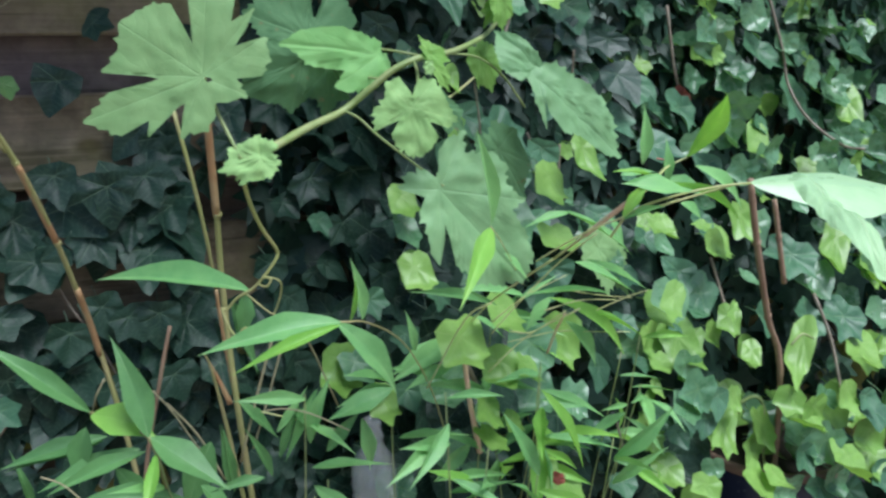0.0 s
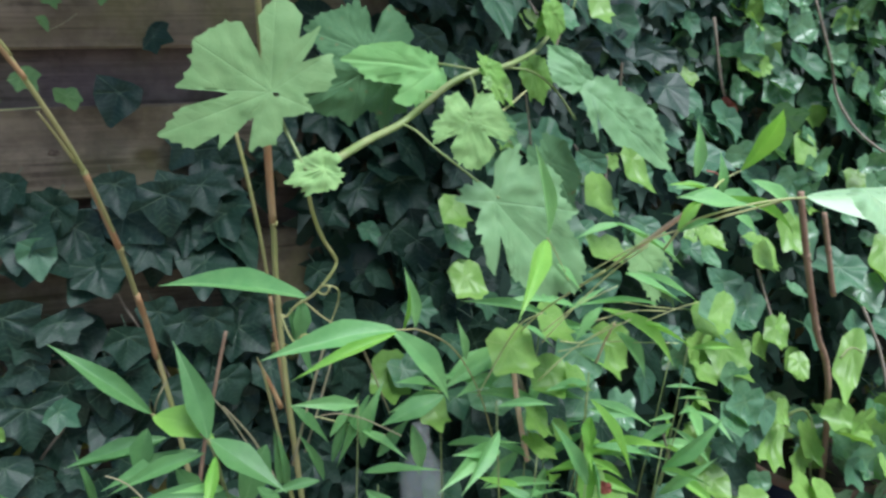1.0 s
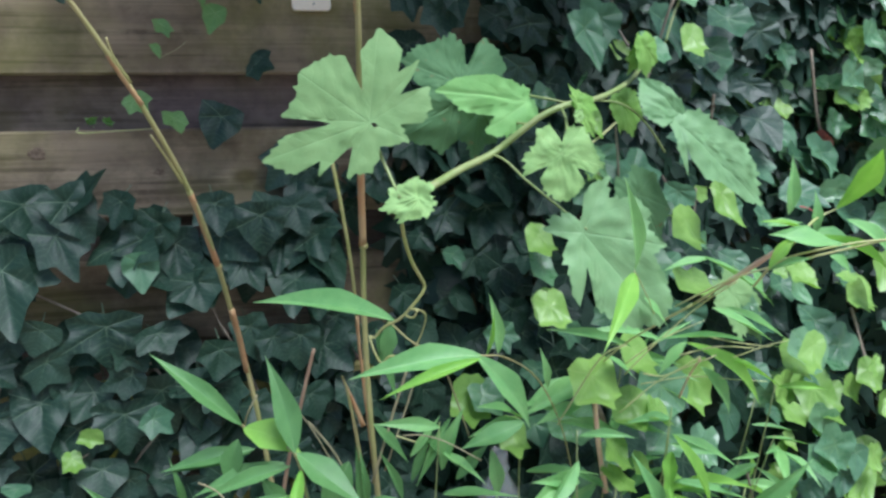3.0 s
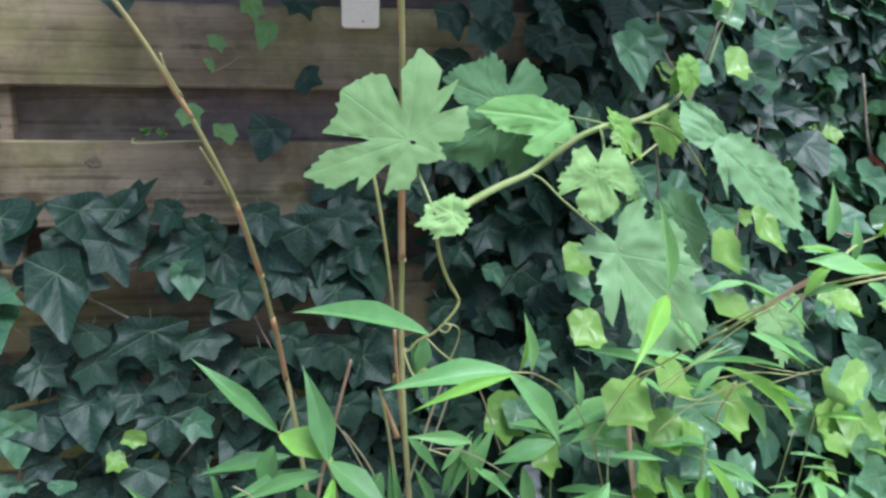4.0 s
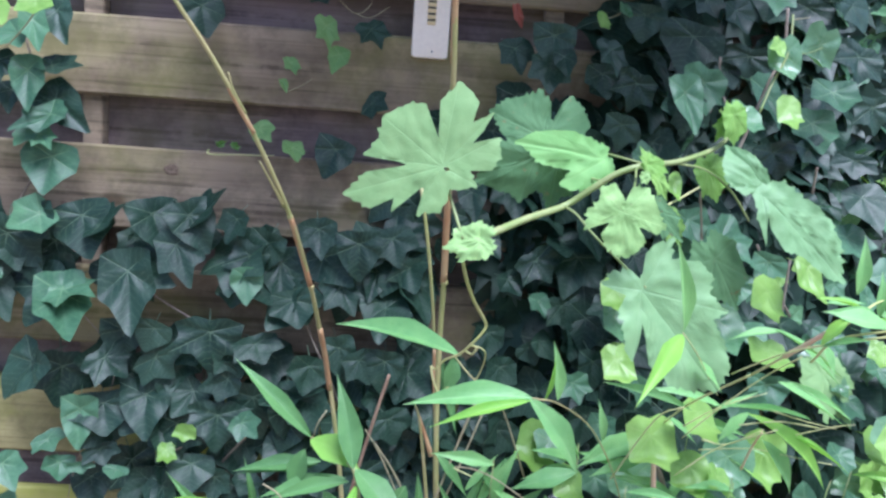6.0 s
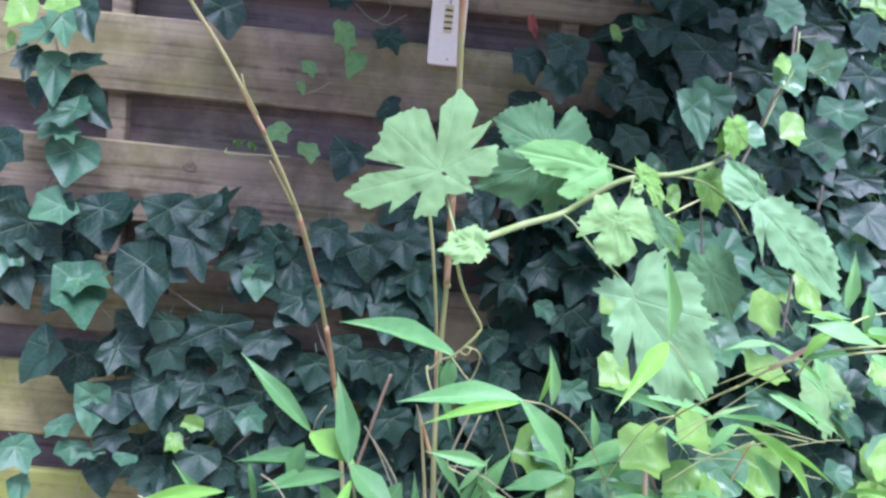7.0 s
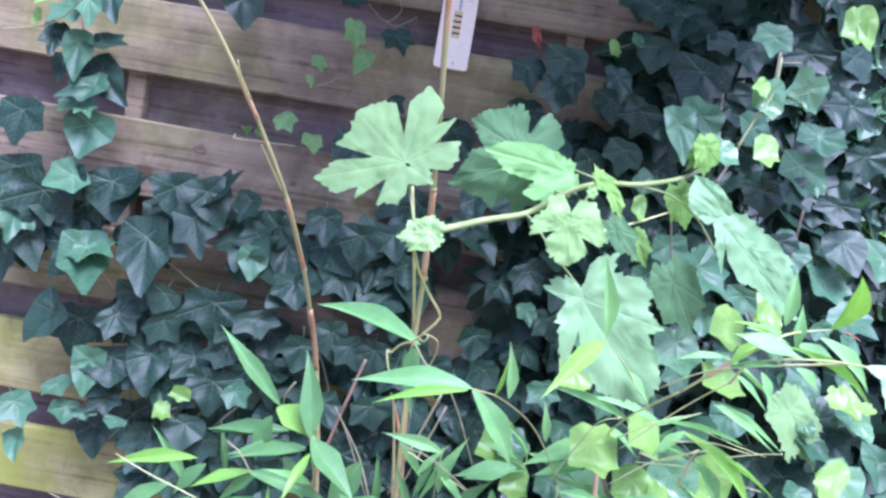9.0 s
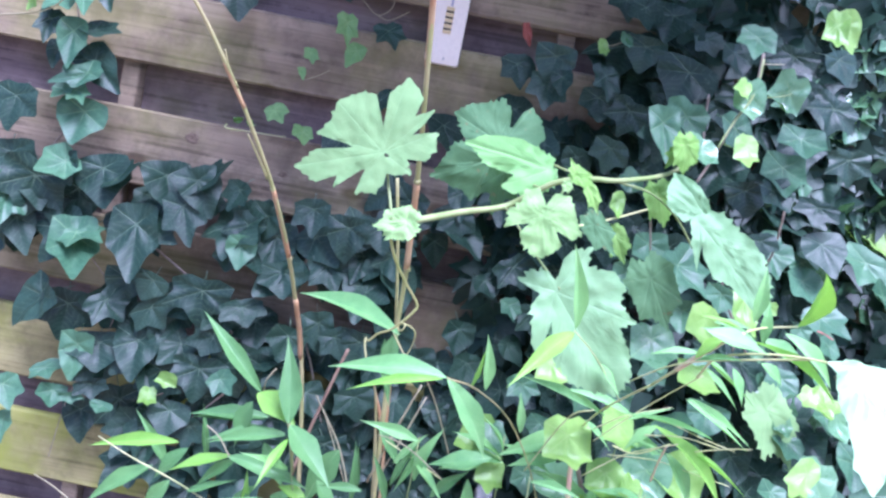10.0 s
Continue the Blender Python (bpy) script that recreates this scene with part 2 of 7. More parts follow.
def wood_material(name, grain, pale, algae_amount):
    """Weathered softwood: long grain, knots, grey bleaching, green algae in patches."""
    m, nt, bsdf = mat_base(name)
    coord = nt.nodes.new("ShaderNodeTexCoord")
    info = nt.nodes.new("ShaderNodeObjectInfo")
    shift = nt.nodes.new("ShaderNodeVectorMath")
    shift.operation = "ADD"
    nt.links.new(coord.outputs["Object"], shift.inputs[0])
    offset = nt.nodes.new("ShaderNodeVectorMath")
    offset.operation = "SCALE"
    offset.inputs[0].default_value, offset.inputs[3].default_value = (3.1, 5.3, 7.7), 1.0
    nt.links.new(info.outputs["Random"], offset.inputs[3])
    nt.links.new(offset.outputs[0], shift.inputs[1])
    mapping = nt.nodes.new("ShaderNodeMapping")
    mapping.inputs["Scale"].default_value = (0.9, 9.0, 9.0)
    nt.links.new(shift.outputs[0], mapping.inputs[0])
    warp = noise_node(nt, mapping.outputs[0], 1.4, 2.0)
    wave = nt.nodes.new("ShaderNodeTexWave")
    wave.wave_type, wave.bands_direction = "BANDS", "Z"
    wave.inputs["Scale"].default_value, wave.inputs["Distortion"].default_value = 0.55, 9.0
    wave.inputs["Detail"].default_value, wave.inputs["Detail Scale"].default_value = 3.0, 0.5
    nt.links.new(mapping.outputs[0], wave.inputs["Vector"])
    fibre_map = nt.nodes.new("ShaderNodeMapping")
    fibre_map.inputs["Scale"].default_value = (4.0, 160.0, 160.0)
    nt.links.new(shift.outputs[0], fibre_map.inputs[0])
    fibre = noise_node(nt, fibre_map.outputs[0], 1.0, 4.0, 0.65)
    knot_map = nt.nodes.new("ShaderNodeMapping")
    knot_map.inputs["Scale"].default_value = (3.2, 5.2, 1.0)
    flat = nt.nodes.new("ShaderNodeSeparateXYZ")
    nt.links.new(shift.outputs[0], flat.inputs[0])
    face = nt.nodes.new("ShaderNodeCombineXYZ")
    nt.links.new(flat.outputs[0], face.inputs[0])
    nt.links.new(flat.outputs[2], face.inputs[1])
    nt.links.new(face.outputs[0], knot_map.inputs[0])
    knots = nt.nodes.new("ShaderNodeTexVoronoi")
    knots.voronoi_dimensions = "2D"
    knots.inputs["Scale"].default_value = 1.0
    nt.links.new(knot_map.outputs[0], knots.inputs["Vector"])
    patches = noise_node(nt, shift.outputs[0], 9.0, 5.0, 0.7)
    knot = math_node(nt, "SUBTRACT", 1.0, soft_step(nt, math_node(nt, "ADD", knots.outputs["Distance"], math_node(nt, "MULTIPLY", patches, 0.12)), 0.1, 0.16))
    colour = mix(nt, math_node(nt, "ADD", math_node(nt, "MULTIPLY", soft_step(nt, wave.outputs[1], 0.1, 0.9), 0.45), math_node(nt, "MULTIPLY", soft_step(nt, warp, 0.3, 0.7), 0.5)), grain, pale)
    colour = mix(nt, math_node(nt, "MULTIPLY", soft_step(nt, fibre, 0.42, 0.72), 0.45), colour, tuple(c * 0.5 for c in grain))
    colour = mix(nt, math_node(nt, "MULTIPLY", soft_step(nt, patches, 0.42, 0.66), 0.7), colour, tuple(c * 0.5 for c in grain))
    clouds = noise_node(nt, shift.outputs[0], 4.6, 6.0, 0.72)
    colour = mix(nt, math_node(nt, "MULTIPLY", soft_step(nt, clouds, 0.48, 0.66), 0.6), colour, tuple(c * 0.45 for c in grain))
    colour = mix(nt, math_node(nt, "MULTIPLY", knot, 0.75), colour, (0.06, 0.035, 0.02))
    crack_map = nt.nodes.new("ShaderNodeMapping")
    crack_map.inputs["Scale"].default_value = (2.2, 1.0, 85.0)
    nt.links.new(shift.outputs[0], crack_map.inputs[0])
    crack = noise_node(nt, crack_map.outputs[0], 1.0, 2.0, 0.5)
    crack = math_node(nt, "MULTIPLY", soft_step(nt, crack, 0.56, 0.66), soft_step(nt, patches, 0.36, 0.52))
    colour = mix(nt, math_node(nt, "MULTIPLY", crack, 0.6), colour, tuple(c * 0.3 for c in grain))
    algae = noise_node(nt, shift.outputs[0], 3.3, 5.0, 0.65)
    colour = mix(nt, math_node(nt, "MULTIPLY", soft_step(nt, algae, 0.42, 0.68), algae_amount), colour, (0.31, 0.34, 0.06))
    nt.links.new(colour, bsdf.inputs["Base Color"])
    bsdf.inputs["Roughness"].default_value, bsdf.inputs["Specular IOR Level"].default_value = 0.85, 0.25
    b = nt.nodes.new("ShaderNodeBump")
    b.inputs["Strength"].default_value, b.inputs["Distance"].default_value = 0.5, 0.0025
    nt.links.new(math_node(nt, "ADD", math_node(nt, "MULTIPLY", wave.outputs[1], 0.5), math_node(nt, "MULTIPLY", fibre, 0.6)), b.inputs["Height"])
    nt.links.new(b.outputs[0], bsdf.inputs["Normal"])
    return m


WOOD = wood_material("weathered_board", (0.215, 0.163, 0.112), (0.33, 0.262, 0.18), 0.25)
WOOD_GREEN = wood_material("mossy_board", (0.32, 0.28, 0.12), (0.47, 0.41, 0.19), 0.95)
# back boards: haze is mixed into the wood colour, paler and bluer
WOOD_BACK = wood_material("hazy_back_board", (0.175, 0.13, 0.125), (0.235, 0.18, 0.168), 0.12)
WOOD_POST = wood_material("upright_batten", (0.25, 0.195, 0.14), (0.33, 0.26, 0.17), 0.1)


# ---------------------------------------------------------------- building helpers
def mesh_from(bm, name, material, smooth=True):
    me = bpy.data.meshes.new(name)
    bm.to_mesh(me)
    bm.free()
    for p in me.polygons:
        p.use_smooth = smooth
    me.materials.append(material)
    return me


def part(name, bm, material, parent, label="", smooth=True):
    ob = new(name, mesh_from(bm, name, material, smooth))
    ob.parent = parent
    if label:
        tagged(ob, label)
    return ob


def thing(name, label, category, at=(0, 0, 0), group="", kind=""):
    ob = new(name)
    ob.empty_display_size = 0.05
    ob.location = at
    return tagged(ob, label, category, group, kind)


def set_child(ob, parent, m):
    ob.parent = parent
    ob.matrix_basis = Matrix.Translation(-Vector(parent.location)) @ m


def spline(points, steps):
    """A smooth line through the points."""
    ps = [Vector(p) for p in points]
    ps = [ps[0] * 2 - ps[1]] + ps + [ps[-1] * 2 - ps[-2]]
    line = []
    for a, b, c, d in zip(ps, ps[1:], ps[2:], ps[3:]):
        for i in range(steps):
            t = i / steps
            line.append(0.5 * (2 * b + (c - a) * t + (2 * a - 5 * b + 4 * c - d) * t * t + (3 * b - a - 3 * c + d) * t ** 3))
    return line + [ps[-2]]


def tube(bm, line, r0, r1, sides=8):
    """A round bar along a line, with closed ends."""
    rings, side = [], None
    for i, p in enumerate(line):
        way = (line[min(i + 1, len(line) - 1)] - line[max(i - 1, 0)]).normalized()
        if side is None:
            side = way.orthogonal().normalized()
        side = (side - way * side.dot(way)).normalized()
        other = way.cross(side)
        r = r0 + (r1 - r0) * i / max(len(line) - 1, 1)
        rings.append([bm.verts.new(p + (side * math.cos(2 * math.pi * k / sides) + other * math.sin(2 * math.pi * k / sides)) * r) for k in range(sides)])
    for a, b in zip(rings, rings[1:]):
        for k in range(sides):
            bm.faces.new((a[k], a[(k + 1) % sides], b[(k + 1) % sides], b[k]))
    bm.faces.new(rings[0][::-1])
    bm.faces.new(rings[-1])


def stem(owner, name, material, points, r0, r1):
    bm = bmesh.new()
    tube(bm, [p - owner.location for p in spline(points, 5)], r0, r1)
    return part(name, bm, material, owner)


def box(bm, lo, hi, bevel=0.0):
    verts = bmesh.ops.create_cube(bm, size=1.0)["verts"]
    for v in verts:
        v.co = Vector(((lo[i] + hi[i]) / 2 + v.co[i] * (hi[i] - lo[i]) for i in range(3)))
    if bevel:
        edges = list({e for v in verts for e in v.link_edges})
        bmesh.ops.bevel(bm, geom=edges, offset=bevel, segments=2, affect="EDGES")


# ---------------------------------------------------------------- leaf shapes
def lobed_leaf(name, keys, material, segs=48, rings=3, fold=0.12, curl=0.2, ripple=0.03, seed=0, petiole=0.0, bulge=0.05, hook=0.0, pucker=0.0, hook_at=0.15):
    """A lobed leaf: its stalk joins at the origin and its main lobe points to +Y. keys: degrees from +Y, length, and whether a vein
    runs there (a lobe) or not (a bay). hook: how sharply it is bent across its middle; pucker: how far the blade swells between
    the veins. The UVs hold the distance from the nearest vein and the way along it."""
    rnd = random.Random(seed)
    phase = [rnd.uniform(0, 6.28) for _ in range(4)]
    keys = sorted((a, r * rnd.uniform(0.95, 1.05), v) for a, r, v in keys)
    dirs = [(math.sin(radians(a)), math.cos(radians(a)), r) for a, r, v in keys if v]
    ring = keys + [(keys[0][0] + 360, keys[0][1], keys[0][2])]
    bm = bmesh.new()
    uvs = {}

    def vertex(x, y):
        best = None
        for dx, dy, n in dirs:
            ahead = x * dx + y * dy
            away = abs(x * dy - y * dx) if ahead > 0 else math.hypot(x, y)
            if best is None or away < best[0]:
                best = (away, ahead)
        r = math.hypot(x, y)
        a = math.atan2(x, y)
        z = fold * (0.35 * min(best[0], 0.25) + 0.65 * abs(x)) - curl * r * r * 0.5 + ripple * r * (math.sin(3 * a + phase[0]) + 0.6 * math.sin(7 * a + phase[1])) + ripple * 0.7 * math.sin(9 * x + phase[2]) * math.cos(8 * y + phase[3])
        z += hook * (math.hypot(y - hook_at - 0.25 * math.sin(phase[0]) * x, 0.09) - hook_at) + pucker * min(best[0], 0.1)
        v = bm.verts.new((x, y, z))
        uvs[v] = best
        return v

    centre = vertex(0, 0)
    grid = []
    for k in range(segs):
        a = keys[0][0] + 360 * k / segs + 1e-3
        for (a0, r0, v0), (a1, r1, v1) in zip(ring, ring[1:]):
            if a0 <= a <= a1:
                u, w = radians(a - a0), radians(a1 - a)
                r = r0 * r1 * math.sin(u + w) / max(r0 * math.sin(u) + r1 * math.sin(w), 1e-4)
                r *= 1 + bulge * math.sin(math.pi * (a - a0) / (a1 - a0))
                break
        sx, sy = math.sin(radians(a)), math.cos(radians(a))
        grid.append([vertex(sx * r * j / rings, sy * r * j / rings) for j in range(1, rings + 1)])
    for k in range(segs):
        p, q = grid[k], grid[(k + 1) % segs]
        bm.faces.new((centre, q[0], p[0]))
        for j in range(rings - 1):
            bm.faces.new((p[j], q[j], q[j + 1], p[j + 1]))
    if petiole:
        line = spline([(0, 0.01, 0), (0.02, -0.2 * petiole, -0.12 * petiole), (0.05, -0.55 * petiole, -0.5 * petiole)], 3)
        tube(bm, line, 0.018, 0.014, 4)
    layer = bm.loops.layers.uv.new("veins")
    for f in bm.faces:
        for loop in f.loops:
            loop[layer].uv = uvs.get(loop.vert, (0.0, 0.3))
    return mesh_from(bm, name, material)


def blade_leaf(name, material, arch=0.15, fold=0.25, widest=0.38, side_bend=0.0, twist=0.0, rows=16):
    """A lance-shaped leaf of length 1 along +Y and width 1, folded along its midrib, drooping towards its tip."""
    bm = bmesh.new()
    uvs, grid = {}, []
    across = (-1.0, -0.55, -0.06, 0.06, 0.55, 1.0)
    for i in range(rows + 1):
        t = i / rows
        half = 0.5 * (t / widest) ** 0.62 if t < widest else 0.5 * max(1 - ((t - widest) / (1 - widest)) ** 1.35, 0) ** 1.3
        half = max(half, 0.02 if t < 0.5 else 0.004)
        row = []
        turn = twist * t
        for s in across:
            x = s * half
            z = fold * abs(x) + 0.03 * math.sin(9 * t + 3 * s) * half
            x, z = x * math.cos(turn) - z * math.sin(turn), x * math.sin(turn) + z * math.cos(turn)
            v = bm.verts.new((x + side_bend * math.sin(math.pi * t) , t, z * 0.35 + arch * (1 - (2 * t - 1) ** 2)))
            uvs[v] = (abs(s) * half, t)
            row.append(v)
        grid.append(row)
    for a, b in zip(grid, grid[1:]):
        for j in range(len(across) - 1):
            bm.faces.new((a[j], a[j + 1], b[j + 1], b[j]))
    layer = bm.loops.layers.uv.new("veins")
    for f in bm.faces:
        for loop in f.loops:
            loop[layer].uv = uvs[loop.vert]
    return mesh_from(bm, name, material)


def lobes(main, side, low, bay, low_bay, side_at=57, low_at=118, bay_at=30):
    """The outline of a five-lobed leaf: its lobes and the bays between them."""
    return [(0, main, 1), (bay_at, bay, 0), (side_at, side, 1), ((side_at + low_at) / 2, low_bay, 0), (low_at, low, 1), (146, low * 0.74, 0), (178, 0.3, 0), (-146, low * 0.72, 0), (-low_at, low * 0.96, 1), (-(side_at + low_at) / 2, low_bay, 0), (-side_at, side * 0.97, 1), (-bay_at, bay, 0)]


IVY_SHAPES = (
    lobes(0.95, 0.82, 0.7, 0.76, 0.7, 56, 112, 28),
    lobes(1.0, 0.76, 0.62, 0.66, 0.56, 60, 118, 32),
    lobes(0.9, 0.9, 0.74, 0.66, 0.63, 58, 114, 29),
    lobes(0.92, 0.76, 0.68, 0.79, 0.67, 62, 120, 32),
    lobes(1.0, 0.8, 0.6, 0.66, 0.6, 52, 108, 27),
    lobes(0.84, 0.82, 0.76, 0.78, 0.74, 62, 116, 33),
)


LONG_SHAPES = (
    lobes(1.0, 0.78, 0.58, 0.61, 0.54, 53, 112, 28),
    lobes(1.0, 0.66, 0.54, 0.61, 0.5, 57, 118, 32),
    lobes(1.0, 0.86, 0.65, 0.6, 0.55, 52, 110, 26),
    lobes(1.0, 0.6, 0.5, 0.64, 0.51, 57, 118, 32),
    lobes(1.0, 0.75, 0.52, 0.55, 0.48, 48, 107, 25),
    lobes(1.0, 0.58, 0.58, 0.62, 0.52, 64, 118, 35),
)
YOUNG_SHAPES = (
    lobes(1.0, 0.95, 0.58, 0.76, 0.6, 47, 108, 24),
    lobes(0.92, 1.0, 0.64, 0.74, 0.62, 45, 104, 23),
    lobes(1.0, 0.84, 0.64, 0.66, 0.58, 52, 112, 27),
    lobes(1.05, 0.8, 0.54, 0.7, 0.54, 44, 102, 23),
    lobes(0.96, 0.9, 0.7, 0.66, 0.6, 54, 112, 27),
    lobes(1.05, 0.76, 0.5, 0.7, 0.52, 48, 106, 25),
)


def ivy_set(name, material, fold, curl, outlines, hook=0.0, hook_at=0.15, pucker=0.14):
    return [lobed_leaf(name, s, material, segs=60, rings=5, fold=fold * (1 + 0.3 * (i % 3)), curl=curl * (0.9, -0.7, 1.2, 0.6, -0.9, 1.0)[i], ripple=0.02 + 0.012 * (i % 3), seed=i, petiole=1.0, bulge=0.0, hook=hook * (1.0, 0.5, 1.3, 0.8, 0.3, 1.15)[i], pucker=pucker, hook_at=hook_at) for i, s in enumerate(outlines)]


def vine_leaf(name, keys, material, tooth=0.04, rings=9, fold=0.05, curl=0.15, ripple=0.03, seed=0, pucker=0.15, hole=None):
    """A grapevine leaf: keys are degrees from its main lobe and lengths, lobes and bays in turn; every edge between them carries
    forward-leaning teeth of uneven size. hole: a small gap beside the stalk, as first and last degree and first and last ring."""
    rnd = random.Random(seed)
    phase = rnd.uniform(0, 50)
    polar = sorted((k[0] % 360, k[1]) for k in keys)
    n = len(polar)
    corners = [Vector((r * math.sin(radians(a)), r * math.cos(radians(a)), 0)) for a, r in polar]
    veins = [corners[i] for i in range(n) if polar[i][1] > polar[i - 1][1] + 0.03 and polar[i][1] > polar[(i + 1) % n][1] + 0.03]
    outline = []
    for i in range(n):
        p, q = corners[i], corners[(i + 1) % n]
        way = q - p
        out = Vector((-way.y, way.x, 0)).normalized()
        rising = polar[(i + 1) % n][1] > polar[i][1]
        flat = out.dot((p + q).normalized())
        count = max(1, round(way.length / (tooth * 2.1)))
        for k in range(count):
            size = tooth * rnd.choice((0.25, 0.5, 0.8, 1.2)) * min(1, way.length / (tooth * 2)) * min(max((flat - 0.3) / 0.4, 0.0), 1.0)
            notch, middle, peak = p + way * (k / count) - (out * size * 0.5 if k else Vector()), (0.4, 0.0), (0.78, 0.7)
            steps = (middle, peak) if rising else ((0.22, 0.7), (0.6, 0.0))
            outline += [notch] + [p + way * ((k + u) / count) + out * size * v for u, v in steps]
    kept, last = [], -1.0
    for p in outline:
        at = math.degrees(math.atan2(p.x, p.y)) % 360
        if last < at < last + 180 or not kept:
            kept.append(p)
            last = at if kept[1:] else 0.0
    outline = kept
    bm = bmesh.new()
    uvs = {}

    def vertex(x, y):
        r = math.hypot(x, y)
        best = (r, 0.0)
        for v in veins:
            d = v.normalized()
            ahead = x * d.x + y * d.y
            if ahead > 0 and abs(x * d.y - y * d.x) < best[0]:
                best = (abs(x * d.y - y * d.x), ahead)
        z = fold * abs(x) + pucker * min(best[0], 0.05) - curl * r * r * 0.5
        z += ripple * noise.noise(Vector((3.2 * x, 3.2 * y, phase))) + 0.35 * ripple * noise.noise(Vector((11 * x, 11 * y, phase + 9)))
        v = bm.verts.new((x, y, z))
        uvs[v] = best
        return v

    centre = vertex(0, 0)
    grid = [[vertex(p.x * j / rings, p.y * j / rings) for j in range(1, rings + 1)] for p in outline]
    for k, p in enumerate(outline):
        a, b = grid[k], grid[(k + 1) % len(grid)]
        bm.faces.new((centre, b[0], a[0]))
        at = math.degrees(math.atan2(p.x, p.y)) % 360
        for j in range(rings - 1):
            if not (hole and hole[0] < at < hole[1] and hole[2] <= j <= hole[3]):
                bm.faces.new((a[j], b[j], b[j + 1], a[j + 1]))
    layer = bm.loops.layers.uv.new("veins")
    for f in bm.faces:
        for loop in f.loops:
            loop[layer].uv = uvs[loop.vert]
    return mesh_from(bm, name, material)


GRAPE_SHAPES = (lobes(1.0, 0.86, 0.66, 0.66, 0.6, 50, 104, 27), lobes(1.0, 0.78, 0.68, 0.6, 0.58, 54, 108, 28), lobes(1.0, 0.9, 0.74, 0.74, 0.68, 46, 98, 24))
BIG = [(0, 1.0), (11, 0.74), (15, 0.4), (18, 0.34), (21, 0.42), (23, 0.77), (39, 0.67), (55, 0.74), (66, 0.7), (78, 0.67), (90, 0.61), (93, 0.4), (97, 0.27), (101, 0.4), (103, 0.62), (112, 0.72), (116, 0.82), (125, 0.76), (135, 0.69), (140, 0.5), (149, 0.7), (154, 0.52), (158, 0.36), (168, 0.6), (185, 0.56), (200, 0.47), (204, 0.27), (224, 0.38), (244, 0.29), (267, 0.23), (278, 0.35), (293, 0.44), (313, 0.52), (325, 0.26), (330, 0.3), (333, 0.65), (342, 0.55), (345, 0.8)]
HANGING = [(0, 1.0), (12, 0.86), (21, 0.76), (33, 0.56), (36, 0.35), (40, 0.25), (44, 0.4), (47, 0.54), (57, 0.47), (68, 0.34), (91, 0.24), (112, 0.13), (137, 0.31), (162, 0.27), (190, 0.18), (208, 0.09), (221, 0.12), (226, 0.28), (237, 0.37), (251, 0.47), (264, 0.33), (284, 0.51), (299, 0.57), (312, 0.54), (323, 0.72), (331, 0.6), (340, 0.78), (349, 0.94)]
LONG = [(0, 1.0), (6, 0.86), (12, 0.58), (25, 0.49), (32, 0.3), (35, 0.18), (42, 0.42), (57, 0.22), (113, 0.08), (202, 0.08), (269, 0.17), (290, 0.23), (322, 0.44), (334, 0.62), (345, 0.77)]
CRUMPLED = [(0, 1.0), (19, 0.85), (38, 0.7), (44, 0.38), (54, 0.6), (57, 0.98), (85, 0.83), (106, 0.62), (128, 0.75), (158, 0.68), (172, 0.34), (180, 0.24), (187, 0.36), (193, 0.61), (220, 0.83), (243, 0.78), (280, 1.05), (294, 0.96), (300, 0.55), (305, 0.5), (312, 0.87), (331, 0.95), (345, 1.03)]
BROADSIDE = [(0, 1.0), (17, 0.9), (35, 0.79), (56, 0.8), (70, 0.61), (77, 0.34), (83, 0.34), (87, 0.68), (92, 0.83), (110, 0.79), (134, 0.75), (150, 0.56), (184, 0.46), (227, 0.28), (273, 0.3), (315, 0.45), (339, 0.69)]
DROOPING = [(0, 1.0), (17, 0.9), (28, 1.02), (39, 1.1), (49, 1.36), (64, 1.05), (88, 0.86), (111, 0.63), (147, 0.29), (200, 0.2), (267, 0.31), (309, 0.51), (339, 0.68)]
SHIELD = [(0, 1.0), (9, 0.84), (15, 0.68), (26, 0.48), (38, 0.3), (90, 0.14), (210, 0.13), (233, 0.17), (277, 0.33), (313, 0.56), (325, 0.62), (334, 0.45), (345, 0.73)]
OVATE = [(0, 1.0), (9, 0.84), (17, 0.7), (28, 0.55), (45, 0.42), (75, 0.3), (120, 0.2), (180, 0.12), (240, 0.2), (285, 0.3), (315, 0.42), (332, 0.55), (343, 0.7), (351, 0.84)]
